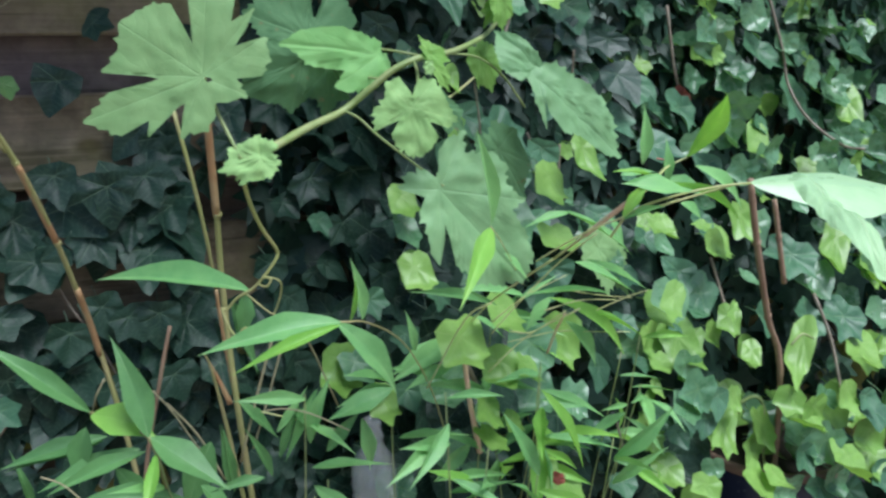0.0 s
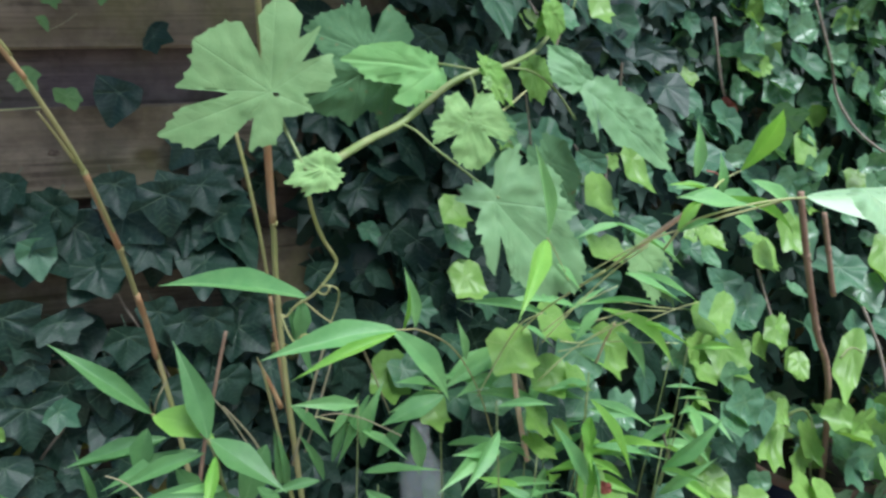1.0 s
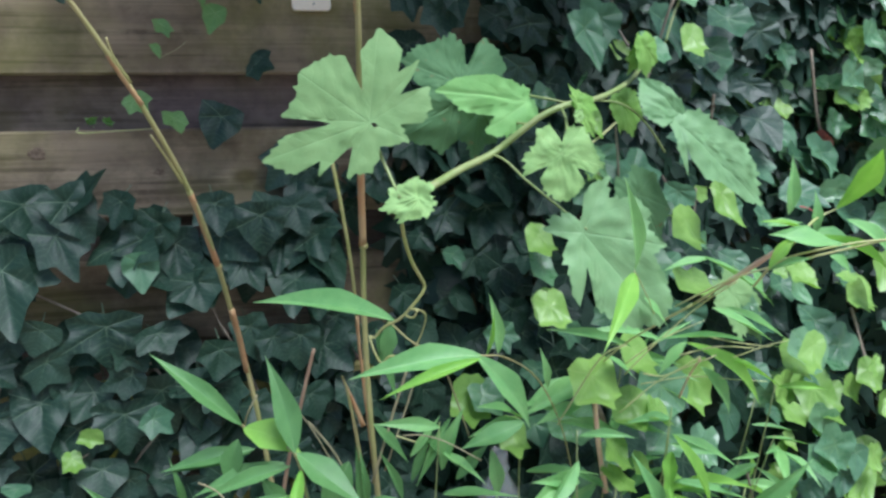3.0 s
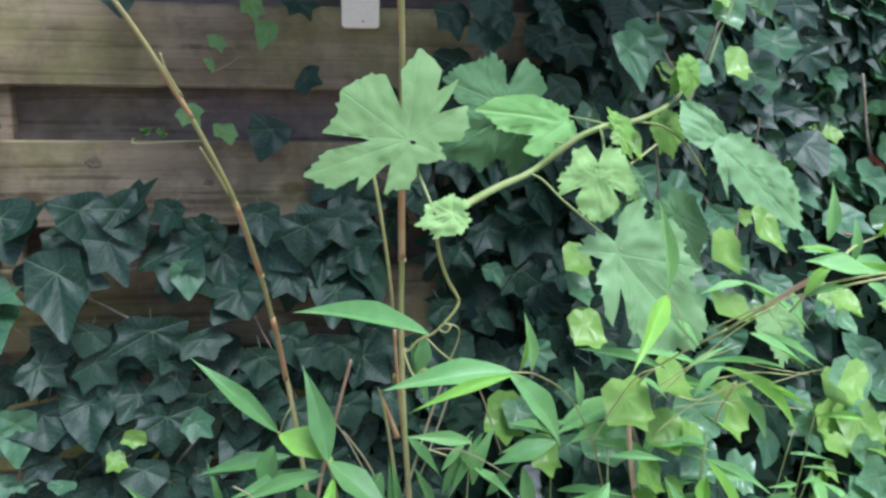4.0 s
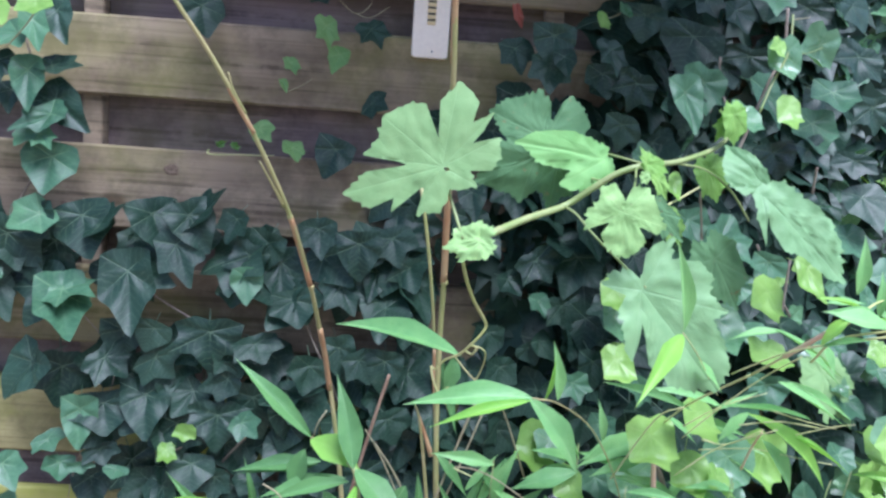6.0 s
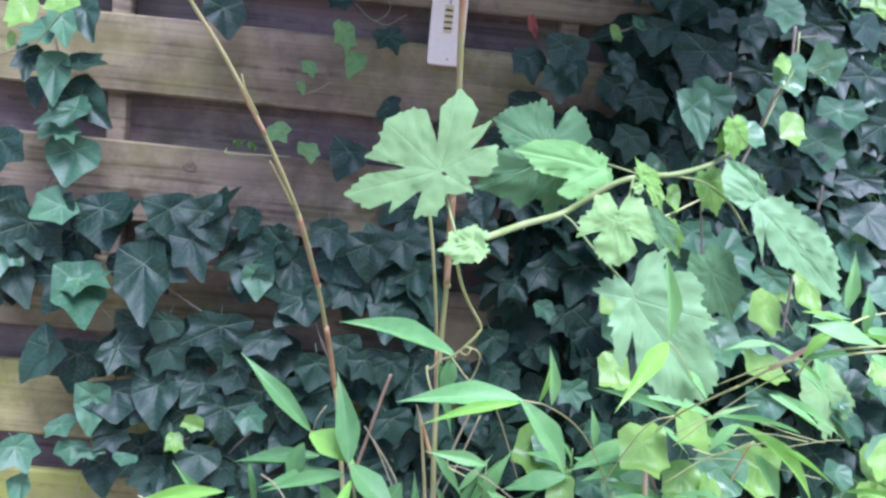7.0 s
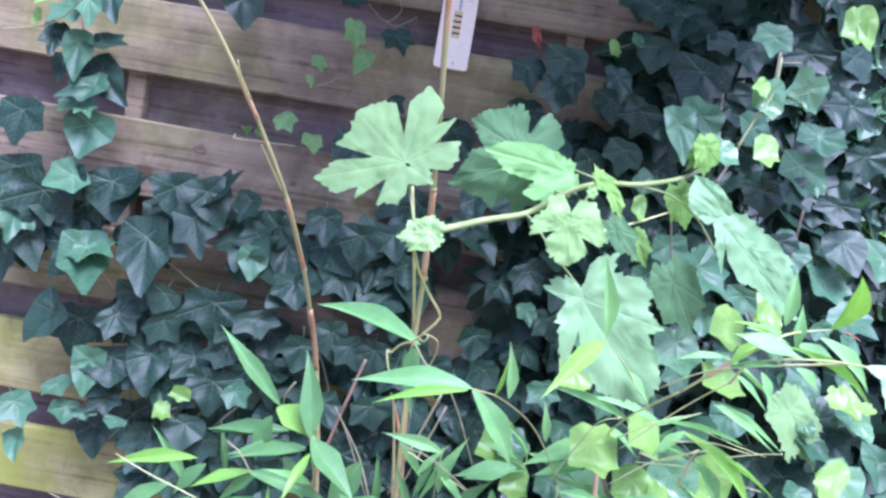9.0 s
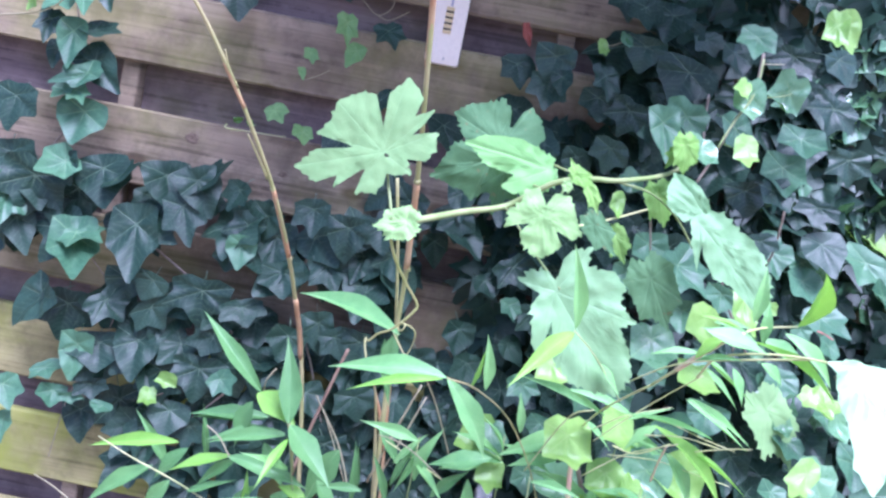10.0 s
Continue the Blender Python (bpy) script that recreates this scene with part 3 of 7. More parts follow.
SHAPES = {
    "ivy_dark": ivy_set("leaf", IVY_DARK, 0.16, 0.3, LONG_SHAPES, 0.12),
    "ivy_mid": ivy_set("leaf", IVY_MID, 0.2, 0.4, LONG_SHAPES, 0.35),
    "ivy_fresh": ivy_set("leaf", IVY_FRESH, 0.14, 0.2, IVY_SHAPES, 0.75, 0.38, 0.08),
    "ivy_sprig": ivy_set("leaf", IVY_SPRIG, 0.12, 0.15, LONG_SHAPES, 0.08),
    "ivy_lime": ivy_set("leaf", IVY_LIME, 0.07, 0.12, YOUNG_SHAPES, 0.6, 0.42, 0.03),
    "grape_big": [vine_leaf("leaf", BIG, GRAPE, 0.046, 14, 0.03, 0.12, 0.03, 3, 0.05, (208, 246, 0, 1))],
    "grape": [vine_leaf("leaf", g, GRAPE, 0.07, 8, 0.07, c, 0.05, i) for i, (g, c) in enumerate(zip(GRAPE_SHAPES, (0.2, 0.35, 0.25)))],
    "grape_hanging": [vine_leaf("leaf", HANGING, GRAPE_BLUE, 0.036, 12, 0.1, 0.2, 0.05, 12, 0.08)],
    "grape_long": [vine_leaf("leaf", LONG, GRAPE_BLUE, 0.038, 12, 0.05, 0.25, 0.05, 13, 0.08)],
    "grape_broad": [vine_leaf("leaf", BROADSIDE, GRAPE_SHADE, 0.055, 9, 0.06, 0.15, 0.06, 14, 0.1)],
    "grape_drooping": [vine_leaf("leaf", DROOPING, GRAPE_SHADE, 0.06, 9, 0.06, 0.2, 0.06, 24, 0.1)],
    "grape_folded": [vine_leaf("leaf", SHIELD[:9] + [(277, 0.45), (313, 0.75), (335, 0.85)], GRAPE_BLUE, 0.05, 9, 0.2, 0.3, 0.08, 25, 0.08)],
    "grape_shield": [vine_leaf("leaf", SHIELD, GRAPE_FRESH, 0.045, 9, 0.1, 0.3, 0.06, 15, 0.07)],
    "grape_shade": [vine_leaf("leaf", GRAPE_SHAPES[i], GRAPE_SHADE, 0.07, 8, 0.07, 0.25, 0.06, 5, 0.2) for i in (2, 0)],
    "grape_pale": [vine_leaf("leaf", CRUMPLED, GRAPE_PALE, 0.08, 12, 0.06, 0.2, 0.07, 6, 0.05)],
    "grape_lime": [vine_leaf("leaf", GRAPE_SHAPES[i], GRAPE_LIME, 0.09, 6, 0.2, 0.4, 0.09, 20 + i) for i in (0, 2)],
    "grape_young": [vine_leaf("leaf", GRAPE_SHAPES[2], GRAPE_PALE, 0.09, 7, 0.12, 0.4, 0.15, 8, 0.2)],
    "bamboo": [blade_leaf("leaf", BAMBOO, a, 0.35, w, s, tw) for a, w, s, tw in ((0.05, 0.36, 0.06, 0.2), (0.09, 0.42, -0.08, -0.2), (0.03, 0.33, 0.1, 0.4))],
    "bamboo_old": [blade_leaf("leaf", BAMBOO_DARK, a, 0.35, w, s, tw) for a, w, s, tw in ((0.05, 0.36, 0.06, 0.2), (0.09, 0.42, -0.08, -0.2), (0.03, 0.33, 0.1, 0.4))],
    "bamboo_lime": [blade_leaf("leaf", BAMBOO_LIME, a, 0.35, w, s, tw) for a, w, s, tw in ((0.06, 0.36, 0.05, 0.2), (0.1, 0.42, -0.08, -0.3))],
    "dry": [lobed_leaf("leaf", IVY_SHAPES[1], DRY, segs=48, fold=0.5, curl=1.2, ripple=0.1, seed=31)],
    "broad_hanging": [vine_leaf("leaf", OVATE, BROAD, 0.006, 8, -0.16, 0.25, 0.1, 41)],
    "broad": [blade_leaf("leaf", BROAD, 0.06, -0.5, 0.55, 0.05, 0.2, 24)],
}
FACING = ("grape_big", "grape_hanging", "grape_long", "grape_broad", "grape_drooping", "grape_folded", "grape_shield", "grape_pale")
NATURAL = {"ivy": 1.3, "dry": 1.3, "gra": 1.5, "bam": 1.2, "bro": 1.0}
ivy_count = 0


def leaf(owner, sort, base, tip, width, roll=0):
    """A leaf of a sort from the end of its stalk to its tip, turned towards the open side and the sky."""
    global ivy_count
    ivy_count += 1
    rnd = random.Random(ivy_count)
    base, tip = Vector(base), Vector(tip)
    axis = tip - base
    size = axis.length
    axis.normalize()
    tilt = (0.12, -0.9, 0.32) if sort[:3] != "bam" else (0.15, -0.75, 0.9)
    if sort[:3] == "bro":
        tilt = (0.1, -0.6, 0.9)
    if sort in FACING:
        tilt = (0.08, -0.95, 0.18)
    if sort[:3] == "ivy":
        tilt = (0.15, -0.8, rnd.choice((0.15, 0.4, 0.8, 1.2)) if sort not in ("ivy_lime", "ivy_fresh") else rnd.choice((0.6, 0.9, 1.2)))
    face = Vector(tilt) + (0 if sort in FACING or sort[:3] == "bro" else 1) * Vector((rnd.uniform(-0.3, 0.3), 0, rnd.uniform(-0.25, 0.25)))
    normal = (face - axis * face.dot(axis)).normalized()
    side = axis.cross(normal)
    turn = Matrix.Rotation(radians(roll), 3, axis)
    m = Matrix((turn @ side, axis, turn @ normal)).transposed()
    shapes = SHAPES[sort]
    w = size if width == 0 else width / NATURAL[sort[:3]]
    ob = new("leaf", shapes[ivy_count % len(shapes)])
    set_child(ob, owner, Matrix.LocRotScale(base, m.to_quaternion(), (w, size, 0.5 * (w + size) if sort[:3] != "bam" else size)))
    return ob


# ---------------------------------------------------------------- ground and fence
bm = bmesh.new()
bmesh.ops.create_grid(bm, x_segments=40, y_segments=40, size=1.0)
for v in bm.verts:
    v.co.x, v.co.y = 300 * v.co.x * abs(v.co.x) ** 1.5, 300 * v.co.y * abs(v.co.y) ** 1.5
    v.co.z = 0.02 * noise.noise(Vector((v.co.x, v.co.y, 0)) * 1.7)
ground = new("ground", mesh_from(bm, "ground", GROUND))
tagged(ground, "unseen bare garden soil, paled to bounce light up", "ground", kind="structure")

fence = thing("fence", "weathered brown wooden fence of horizontal overlapping boards, partly overgrown", "fence", (0, 1.5, 0))
FRONT = [(1.483, 1.631, WOOD), (1.266, 1.413, WOOD), (1.016, 1.172, WOOD), (0.787, 0.94, WOOD), (0.563, 0.716, WOOD_GREEN), (0.345, 0.488, WOOD_GREEN), (0.135, 0.28, WOOD_GREEN)]


def board(lo, hi, material, wear):
    """One sawn board with softened, slightly wavy edges."""
    bm = bmesh.new()
    n = 24
    rows = []
    for i in range(n + 1):
        x = lo[0] + (hi[0] - lo[0]) * i / n
        dz = 0.0025 * noise.noise(Vector((x * 2.3, wear, 0)))
        dy = 0.002 * noise.noise(Vector((x * 1.9, wear, 5)))
        b = 0.004
        ring = [(lo[1], lo[2] + b), (lo[1] + b, lo[2]), (hi[1], lo[2]), (hi[1], hi[2]), (lo[1] + b, hi[2]), (lo[1], hi[2] - b)]
        rows.append([bm.verts.new((x, y + dy, z + dz + (0.0015 * noise.noise(Vector((x * 9, wear, k))) ))) for k, (y, z) in enumerate(ring)])
    for a, c in zip(rows, rows[1:]):
        for k in range(6):
            bm.faces.new((a[k], a[(k + 1) % 6], c[(k + 1) % 6], c[k]))
    bm.faces.new(rows[0])
    bm.faces.new(rows[-1][::-1])
    bmesh.ops.recalc_face_normals(bm, faces=bm.faces)
    return bm


boards = [part("board", board((-2.4, 0.0, lo), (2.9, 0.018, hi), material, i), material, fence, smooth=False) for i, (lo, hi, material) in enumerate(FRONT)]
for i, (k, x, z, wide, high) in enumerate(((2, -0.411, 1.134, 0.0150, 0.0105), (2, -0.611, 1.057, 0.0075, 0.0055), (2, -0.612, 1.148, 0.0085, 0.0038), (2, -0.215, 1.098, 0.0090, 0.0060))):
    bm = bmesh.new()
    rings = [[bm.verts.new((x + wide * q * (1 + 0.6 * noise.noise(Vector((math.cos(a), math.sin(a), 2.7 * i)) * 1.7)) * math.cos(a), y, z + high * q * math.sin(a))) for a in [2 * math.pi * n / 18 for n in range(18)]] for q, y in ((1.15, 0.0012), (1.0, -0.0003), (0.6, -0.0006), (0.2, -0.0002))]
    for a, b in zip(rings, rings[1:]):
        for n in range(18):
            bm.faces.new((a[n], a[(n + 1) % 18], b[(n + 1) % 18], b[n]))
    bm.faces.new(rings[-1])
    bmesh.ops.recalc_face_normals(bm, faces=bm.faces)
    part("knot", bm, KNOT, boards[k], "dark wood knot")
for i, (a, b) in enumerate(zip(FRONT, FRONT[1:])):
    part("back_board", board((-2.4, 0.056, b[1] - 0.035), (2.9, 0.074, a[0] + 0.035), WOOD_BACK, 20 + i), WOOD_BACK, fence, smooth=False)
for x in (-2.3, -1.45, -0.586, 0.28, 1.15, 2.0, 2.8):
    bm = bmesh.new()
    box(bm, (x, 0.0185, 0.0), (x + 0.036, 0.0555, 1.66), 0.002)
    part("upright", bm, WOOD_POST, fence, smooth=False)

# ---------------------------------------------------------------- thermometer on the fence
thermometer = thing("wall_thermometer", "white plastic wall thermometer with slotted vent on the fence", "thermometer", (0.061, 1.5, 1.375))


def rounded_plate(bm, x0, x1, z0, z1, front, back, r, edge):
    """An upright plate with round corners and a softened front edge; it faces -Y."""
    rows = []
    for y, inset in ((back, 0.0), (front + edge, 0.0), (front + 0.35 * edge, 0.2 * edge), (front, edge)):
        ring = []
        for cx, cz, a0 in ((x1 - r, z1 - r, 0), (x0 + r, z1 - r, 90), (x0 + r, z0 + r, 180), (x1 - r, z0 + r, 270)):
            for k in range(7):
                a = radians(a0 + 15 * k)
                ring.append(bm.verts.new((cx + (r - inset) * math.cos(a), y, cz + (r - inset) * math.sin(a))))
        rows.append(ring)
    for p, q in zip(rows, rows[1:]):
        for k in range(28):
            bm.faces.new((p[k], p[(k + 1) % 28], q[(k + 1) % 28], q[k]))
    bm.faces.new(rows[0])
    bm.faces.new(rows[-1])
    bmesh.ops.recalc_face_normals(bm, faces=bm.faces)


bm = bmesh.new()
rounded_plate(bm, -0.034, 0.034, 0.0, 0.25, -0.0165, -0.001, 0.0075, 0.002)
body = part("body", bm, WHITE, thermometer, smooth=False)
bm = bmesh.new()
rounded_plate(bm, -0.0085, 0.008, 0.060, 0.113, -0.0178, -0.0163, 0.0015, 0.0005)
vent = part("vent", bm, CREAM, thermometer, "cream vent plate", False)
for i in range(4):
    bm = bmesh.new()
    box(bm, (-0.008, -0.0183, 0.0675 + 0.0112 * i), (0.0075, -0.0172, 0.0712 + 0.0112 * i), 0.0003)
    part("slot", bm, BLACK, vent, "dark slot", False)
bm = bmesh.new()
box(bm, (-0.001, -0.0182, 0.114), (0.003, -0.0163, 0.236), 0.0008)
part("scale_tube", bm, TUBE, thermometer, "thin violet-grey scale tube", False)
bm = bmesh.new()
tube(bm, [Vector((0.004 + 0.004 * math.cos(a), -0.0168, 0.0)) + Vector((0.016, 0, 0.139 + 0.005 * math.sin(a))) for a in [math.pi * (1 + k / 8) for k in range(9)]], 0.0006, 0.0006, 6)
part("scale_mark", bm, TUBE, thermometer, "small grey scale mark")
bm = bmesh.new()
tube(bm, [Vector((0.004, -0.0155, 0.012)), Vector((0.004, -0.0169, 0.012))], 0.0016, 0.0016, 10)
part("screw_hole", bm, BLACK, thermometer, "small dark hole")

# ---------------------------------------------------------------- pot
pot = thing("flower_pot", "dark blue glazed flower pot with terracotta rim among ivy", "flower pot", (1.12, 1.175, 0.0))
bm = bmesh.new()


def turned(bm, profile, sides=40):
    rings = [[bm.verts.new((r * math.cos(2 * math.pi * k / sides), r * math.sin(2 * math.pi * k / sides), z)) for k in range(sides)] for r, z in profile]
    for a, b in zip(rings, rings[1:]):
        for k in range(sides):
            bm.faces.new((a[k], a[(k + 1) % sides], b[(k + 1) % sides], b[k]))
    bmesh.ops.remove_doubles(bm, verts=bm.verts, dist=1e-5)


turned(bm, [(0.001, 0.0), (0.09, 0.0), (0.097, 0.012), (0.128, 0.26), (0.139, 0.446)])
part("body", bm, GLAZE, pot, "dark blue glazed body")
bm = bmesh.new()
turned(bm, [(0.139, 0.444), (0.145, 0.447), (0.147, 0.459), (0.144, 0.465), (0.136, 0.465), (0.133, 0.461), (0.129, 0.4)])
part("rim", bm, CLAY, pot, "bare terracotta rim")
bm = bmesh.new()
turned(bm, [(0.131, 0.432), (0.09, 0.437), (0.03, 0.44), (0.001, 0.438)])
part("soil", bm, SOIL, pot, "dark potting soil")

# ---------------------------------------------------------------- wilted plant in the pot
wilted = thing("wilted_plant", "limp pale green plant drooping over the pot's rim", "plant", (1.1, 1.15, 0.4))
stem(wilted, "stalk", VINE, [(0.966, 1.120, 0.506), (0.968, 1.120, 0.559), (0.985, 1.110, 0.593), (1.009, 1.100, 0.604), (1.019, 1.090, 0.584), (1.011, 1.080, 0.537), (1.038, 1.100, 0.455)], 0.0035, 0.0025)
stem(wilted, "stalk", VINE, [(1.083, 1.050, 0.719), (1.056, 1.050, 0.731), (1.033, 1.050, 0.715)], 0.0020, 0.0020)
leaf(wilted, "ivy_lime", (0.926, 1.080, 0.588), (0.881, 1.021, 0.530), 0.049)
leaf(wilted, "ivy_lime", (0.911, 1.080, 0.588), (0.858, 1.029, 0.558), 0.042)
leaf(wilted, "ivy_lime", (1.011, 1.080, 0.537), (0.949, 1.051, 0.498), 0.049)
leaf(wilted, "ivy_lime", (1.003, 1.080, 0.566), (1.006, 1.041, 0.510), 0.044)
leaf(wilted, "ivy_lime", (1.089, 1.080, 0.713), (1.019, 1.017, 0.645), 0.057)
leaf(wilted, "ivy_lime", (1.179, 1.080, 0.585), (1.155, 1.039, 0.518), 0.073)

# ---------------------------------------------------------------- bottle
bottle = thing("plastic_bottle", "clear empty plastic bottle with a screw neck standing among bamboo", "bottle", (0.286, 1.08, 0.0))
bm = bmesh.new()
turned(bm, [(0.001, 0.46), (0.03, 0.462), (0.034, 0.468)] + [(0.0345 - 0.0018 * (i % 2), 0.475 + 0.009 * i) for i in range(15)] + [(0.034, 0.618), (0.03, 0.636), (0.022, 0.652), (0.0145, 0.664), (0.0135, 0.672), (0.0165, 0.674), (0.0165, 0.677), (0.0135, 0.679), (0.0135, 0.685), (0.0146, 0.687), (0.0135, 0.689), (0.0146, 0.692), (0.0135, 0.695), (0.0135, 0.702), (0.0118, 0.702), (0.0118, 0.67), (0.031, 0.615), (0.031, 0.47)], 32)
part("shell", bm, CLEAR, bottle)
bm = bmesh.new()
turned(bm, [(0.001, 0.461), (0.06, 0.46), (0.15, 0.4), (0.26, 0.2), (0.36, -0.01)], 36)
for v in bm.verts:
    k = 1 + 0.25 * noise.noise(v.co * 9)
    v.co.x, v.co.y = 0.286 + v.co.x * k, 1.08 + 0.8 * v.co.y * k
heap = new("soil_bank", mesh_from(bm, "soil_bank", SOIL))
tagged(heap, "bank of dark garden soil among the stems", "ground", kind="structure")
# ---------------------------------------------------------------- grapevine
grapevine = thing("grapevine", "grapevine shoot with large toothed light green leaves and curling tendrils", "grapevine", (0.1, 0.78, 0.0))
leaf(grapevine, "grape_big", (0.064, 0.772, 1.197), (-0.040, 0.785, 1.161), 0.000)
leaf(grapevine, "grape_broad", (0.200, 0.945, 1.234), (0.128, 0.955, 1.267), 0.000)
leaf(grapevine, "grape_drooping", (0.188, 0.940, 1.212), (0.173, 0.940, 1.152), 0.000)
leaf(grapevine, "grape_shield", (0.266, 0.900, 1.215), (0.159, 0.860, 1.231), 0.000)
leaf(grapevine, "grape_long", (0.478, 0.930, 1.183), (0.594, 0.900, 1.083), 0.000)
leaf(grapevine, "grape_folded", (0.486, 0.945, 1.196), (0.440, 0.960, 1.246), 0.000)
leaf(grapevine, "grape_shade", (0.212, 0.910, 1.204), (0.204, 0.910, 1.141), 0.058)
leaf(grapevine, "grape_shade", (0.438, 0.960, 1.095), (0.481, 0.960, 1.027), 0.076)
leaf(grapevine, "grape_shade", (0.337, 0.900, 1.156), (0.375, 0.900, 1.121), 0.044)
leaf(grapevine, "grape_hanging", (0.293, 0.790, 1.076), (0.392, 0.780, 0.968), 0.000)
leaf(grapevine, "grape_pale", (0.258, 0.767, 1.162), (0.254, 0.762, 1.115), 0.000)
leaf(grapevine, "grape_young", (0.107, 0.752, 1.124), (0.069, 0.752, 1.115), 0.043)
leaf(grapevine, "grape_young", (0.278, 0.770, 1.202), (0.282, 0.770, 1.192), 0.016)
leaf(grapevine, "grape_lime", (0.290, 0.800, 1.213), (0.280, 0.800, 1.233), 0.020)
leaf(grapevine, "grape_lime", (0.291, 0.800, 1.214), (0.314, 0.800, 1.207), 0.024)
leaf(grapevine, "grape_lime", (0.317, 0.850, 1.197), (0.333, 0.850, 1.173), 0.024)
leaf(grapevine, "grape_lime", (0.446, 0.970, 1.283), (0.456, 0.970, 1.242), 0.050)
leaf(grapevine, "grape_lime", (0.444, 0.975, 1.278), (0.428, 0.975, 1.246), 0.032)
leaf(grapevine, "grape_lime", (0.433, 1.000, 1.211), (0.454, 1.000, 1.166), 0.054)
leaf(grapevine, "grape_lime", (0.385, 1.000, 1.140), (0.410, 1.000, 1.103), 0.042)
stem(grapevine, "cane", VINE, [(0.095, 0.757, 1.121), (0.128, 0.790, 1.131), (0.168, 0.830, 1.144), (0.216, 0.874, 1.157), (0.247, 0.870, 1.180), (0.274, 0.865, 1.200), (0.308, 0.870, 1.212), (0.359, 0.910, 1.218), (0.428, 0.980, 1.237), (0.471, 1.020, 1.263)], 0.0044, 0.0030)
stem(grapevine, "petiole", VINE, [(0.069, 0.774, 1.192), (0.074, 0.780, 1.169), (0.082, 0.770, 1.146), (0.090, 0.757, 1.124)], 0.0016, 0.0016)
stem(grapevine, "petiole", VINE, [(0.216, 0.874, 1.157), (0.229, 0.860, 1.149), (0.245, 0.840, 1.130), (0.270, 0.810, 1.105), (0.298, 0.790, 1.079)], 0.0014, 0.0014)
stem(grapevine, "petiole", VINE, [(0.308, 0.870, 1.212), (0.280, 0.890, 1.219), (0.266, 0.910, 1.221), (0.250, 0.915, 1.211)], 0.0013, 0.0013)
stem(grapevine, "petiole", VINE, [(0.295, 0.865, 1.208), (0.280, 0.810, 1.194), (0.265, 0.767, 1.170)], 0.0014, 0.0014)
stem(grapevine, "petiole", VINE, [(0.263, 0.866, 1.189), (0.245, 0.890, 1.192), (0.227, 0.920, 1.201), (0.205, 0.945, 1.202)], 0.0013, 0.0013)
stem(grapevine, "side_shoot", YOUNG_CANE, [(0.294, 0.860, 1.145), (0.327, 0.900, 1.154), (0.365, 0.930, 1.167), (0.419, 0.990, 1.186)], 0.0014, 0.0014)
stem(grapevine, "side_shoot", VINE, [(0.351, 0.905, 1.216), (0.409, 0.950, 1.210), (0.457, 0.980, 1.185), (0.496, 1.000, 1.145)], 0.0014, 0.0014)
stem(grapevine, "tendril", TENDRIL, [(0.090, 0.757, 1.108), (0.100, 0.790, 1.075), (0.115, 0.830, 1.043), (0.132, 0.858, 1.015), (0.130, 0.860, 1.003), (0.118, 0.863, 0.987), (0.105, 0.870, 0.972), (0.089, 0.880, 0.961), (0.078, 0.885, 0.948), (0.073, 0.885, 0.950), (0.076, 0.880, 0.936), (0.084, 0.875, 0.920), (0.093, 0.870, 0.929), (0.104, 0.870, 0.927)], 0.0020, 0.0011)
stem(grapevine, "tendril", TENDRIL, [(0.116, 0.863, 0.985), (0.123, 0.855, 0.985), (0.119, 0.858, 0.976), (0.112, 0.866, 0.978), (0.120, 0.870, 0.983), (0.134, 0.870, 0.978), (0.137, 0.880, 0.963), (0.131, 0.890, 0.939), (0.119, 0.890, 0.921)], 0.0013, 0.0008)
leaf(grapevine, "grape", (0.731, 1.190, 0.889), (0.803, 1.190, 0.798), 0.109)

# ---------------------------------------------------------------- bamboo
bamboo_left = thing("bamboo", "bamboo with green canes, reddish sheaths and lance-shaped leaves beside the fence", "bamboo", (0.05, 1.2, 0.0), "bamboo plants")
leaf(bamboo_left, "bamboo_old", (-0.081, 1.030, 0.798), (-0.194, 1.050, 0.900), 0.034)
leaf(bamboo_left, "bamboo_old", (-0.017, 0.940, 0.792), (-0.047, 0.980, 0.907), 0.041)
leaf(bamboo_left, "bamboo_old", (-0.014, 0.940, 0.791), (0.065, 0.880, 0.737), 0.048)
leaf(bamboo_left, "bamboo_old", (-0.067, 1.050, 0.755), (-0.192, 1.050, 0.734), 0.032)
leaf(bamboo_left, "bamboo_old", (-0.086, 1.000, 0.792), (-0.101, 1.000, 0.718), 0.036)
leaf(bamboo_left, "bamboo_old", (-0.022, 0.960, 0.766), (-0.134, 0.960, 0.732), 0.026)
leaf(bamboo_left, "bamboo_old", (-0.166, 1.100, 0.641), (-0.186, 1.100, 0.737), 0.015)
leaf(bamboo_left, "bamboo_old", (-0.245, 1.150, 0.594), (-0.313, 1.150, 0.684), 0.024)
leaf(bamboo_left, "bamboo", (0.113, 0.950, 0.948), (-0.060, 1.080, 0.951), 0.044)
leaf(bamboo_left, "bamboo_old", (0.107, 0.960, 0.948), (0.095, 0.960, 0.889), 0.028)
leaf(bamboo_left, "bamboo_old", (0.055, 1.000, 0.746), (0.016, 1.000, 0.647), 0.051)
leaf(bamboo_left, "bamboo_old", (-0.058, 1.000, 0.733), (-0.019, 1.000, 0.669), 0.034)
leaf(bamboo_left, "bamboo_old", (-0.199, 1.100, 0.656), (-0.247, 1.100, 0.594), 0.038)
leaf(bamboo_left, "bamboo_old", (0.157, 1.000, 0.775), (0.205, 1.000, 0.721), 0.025)
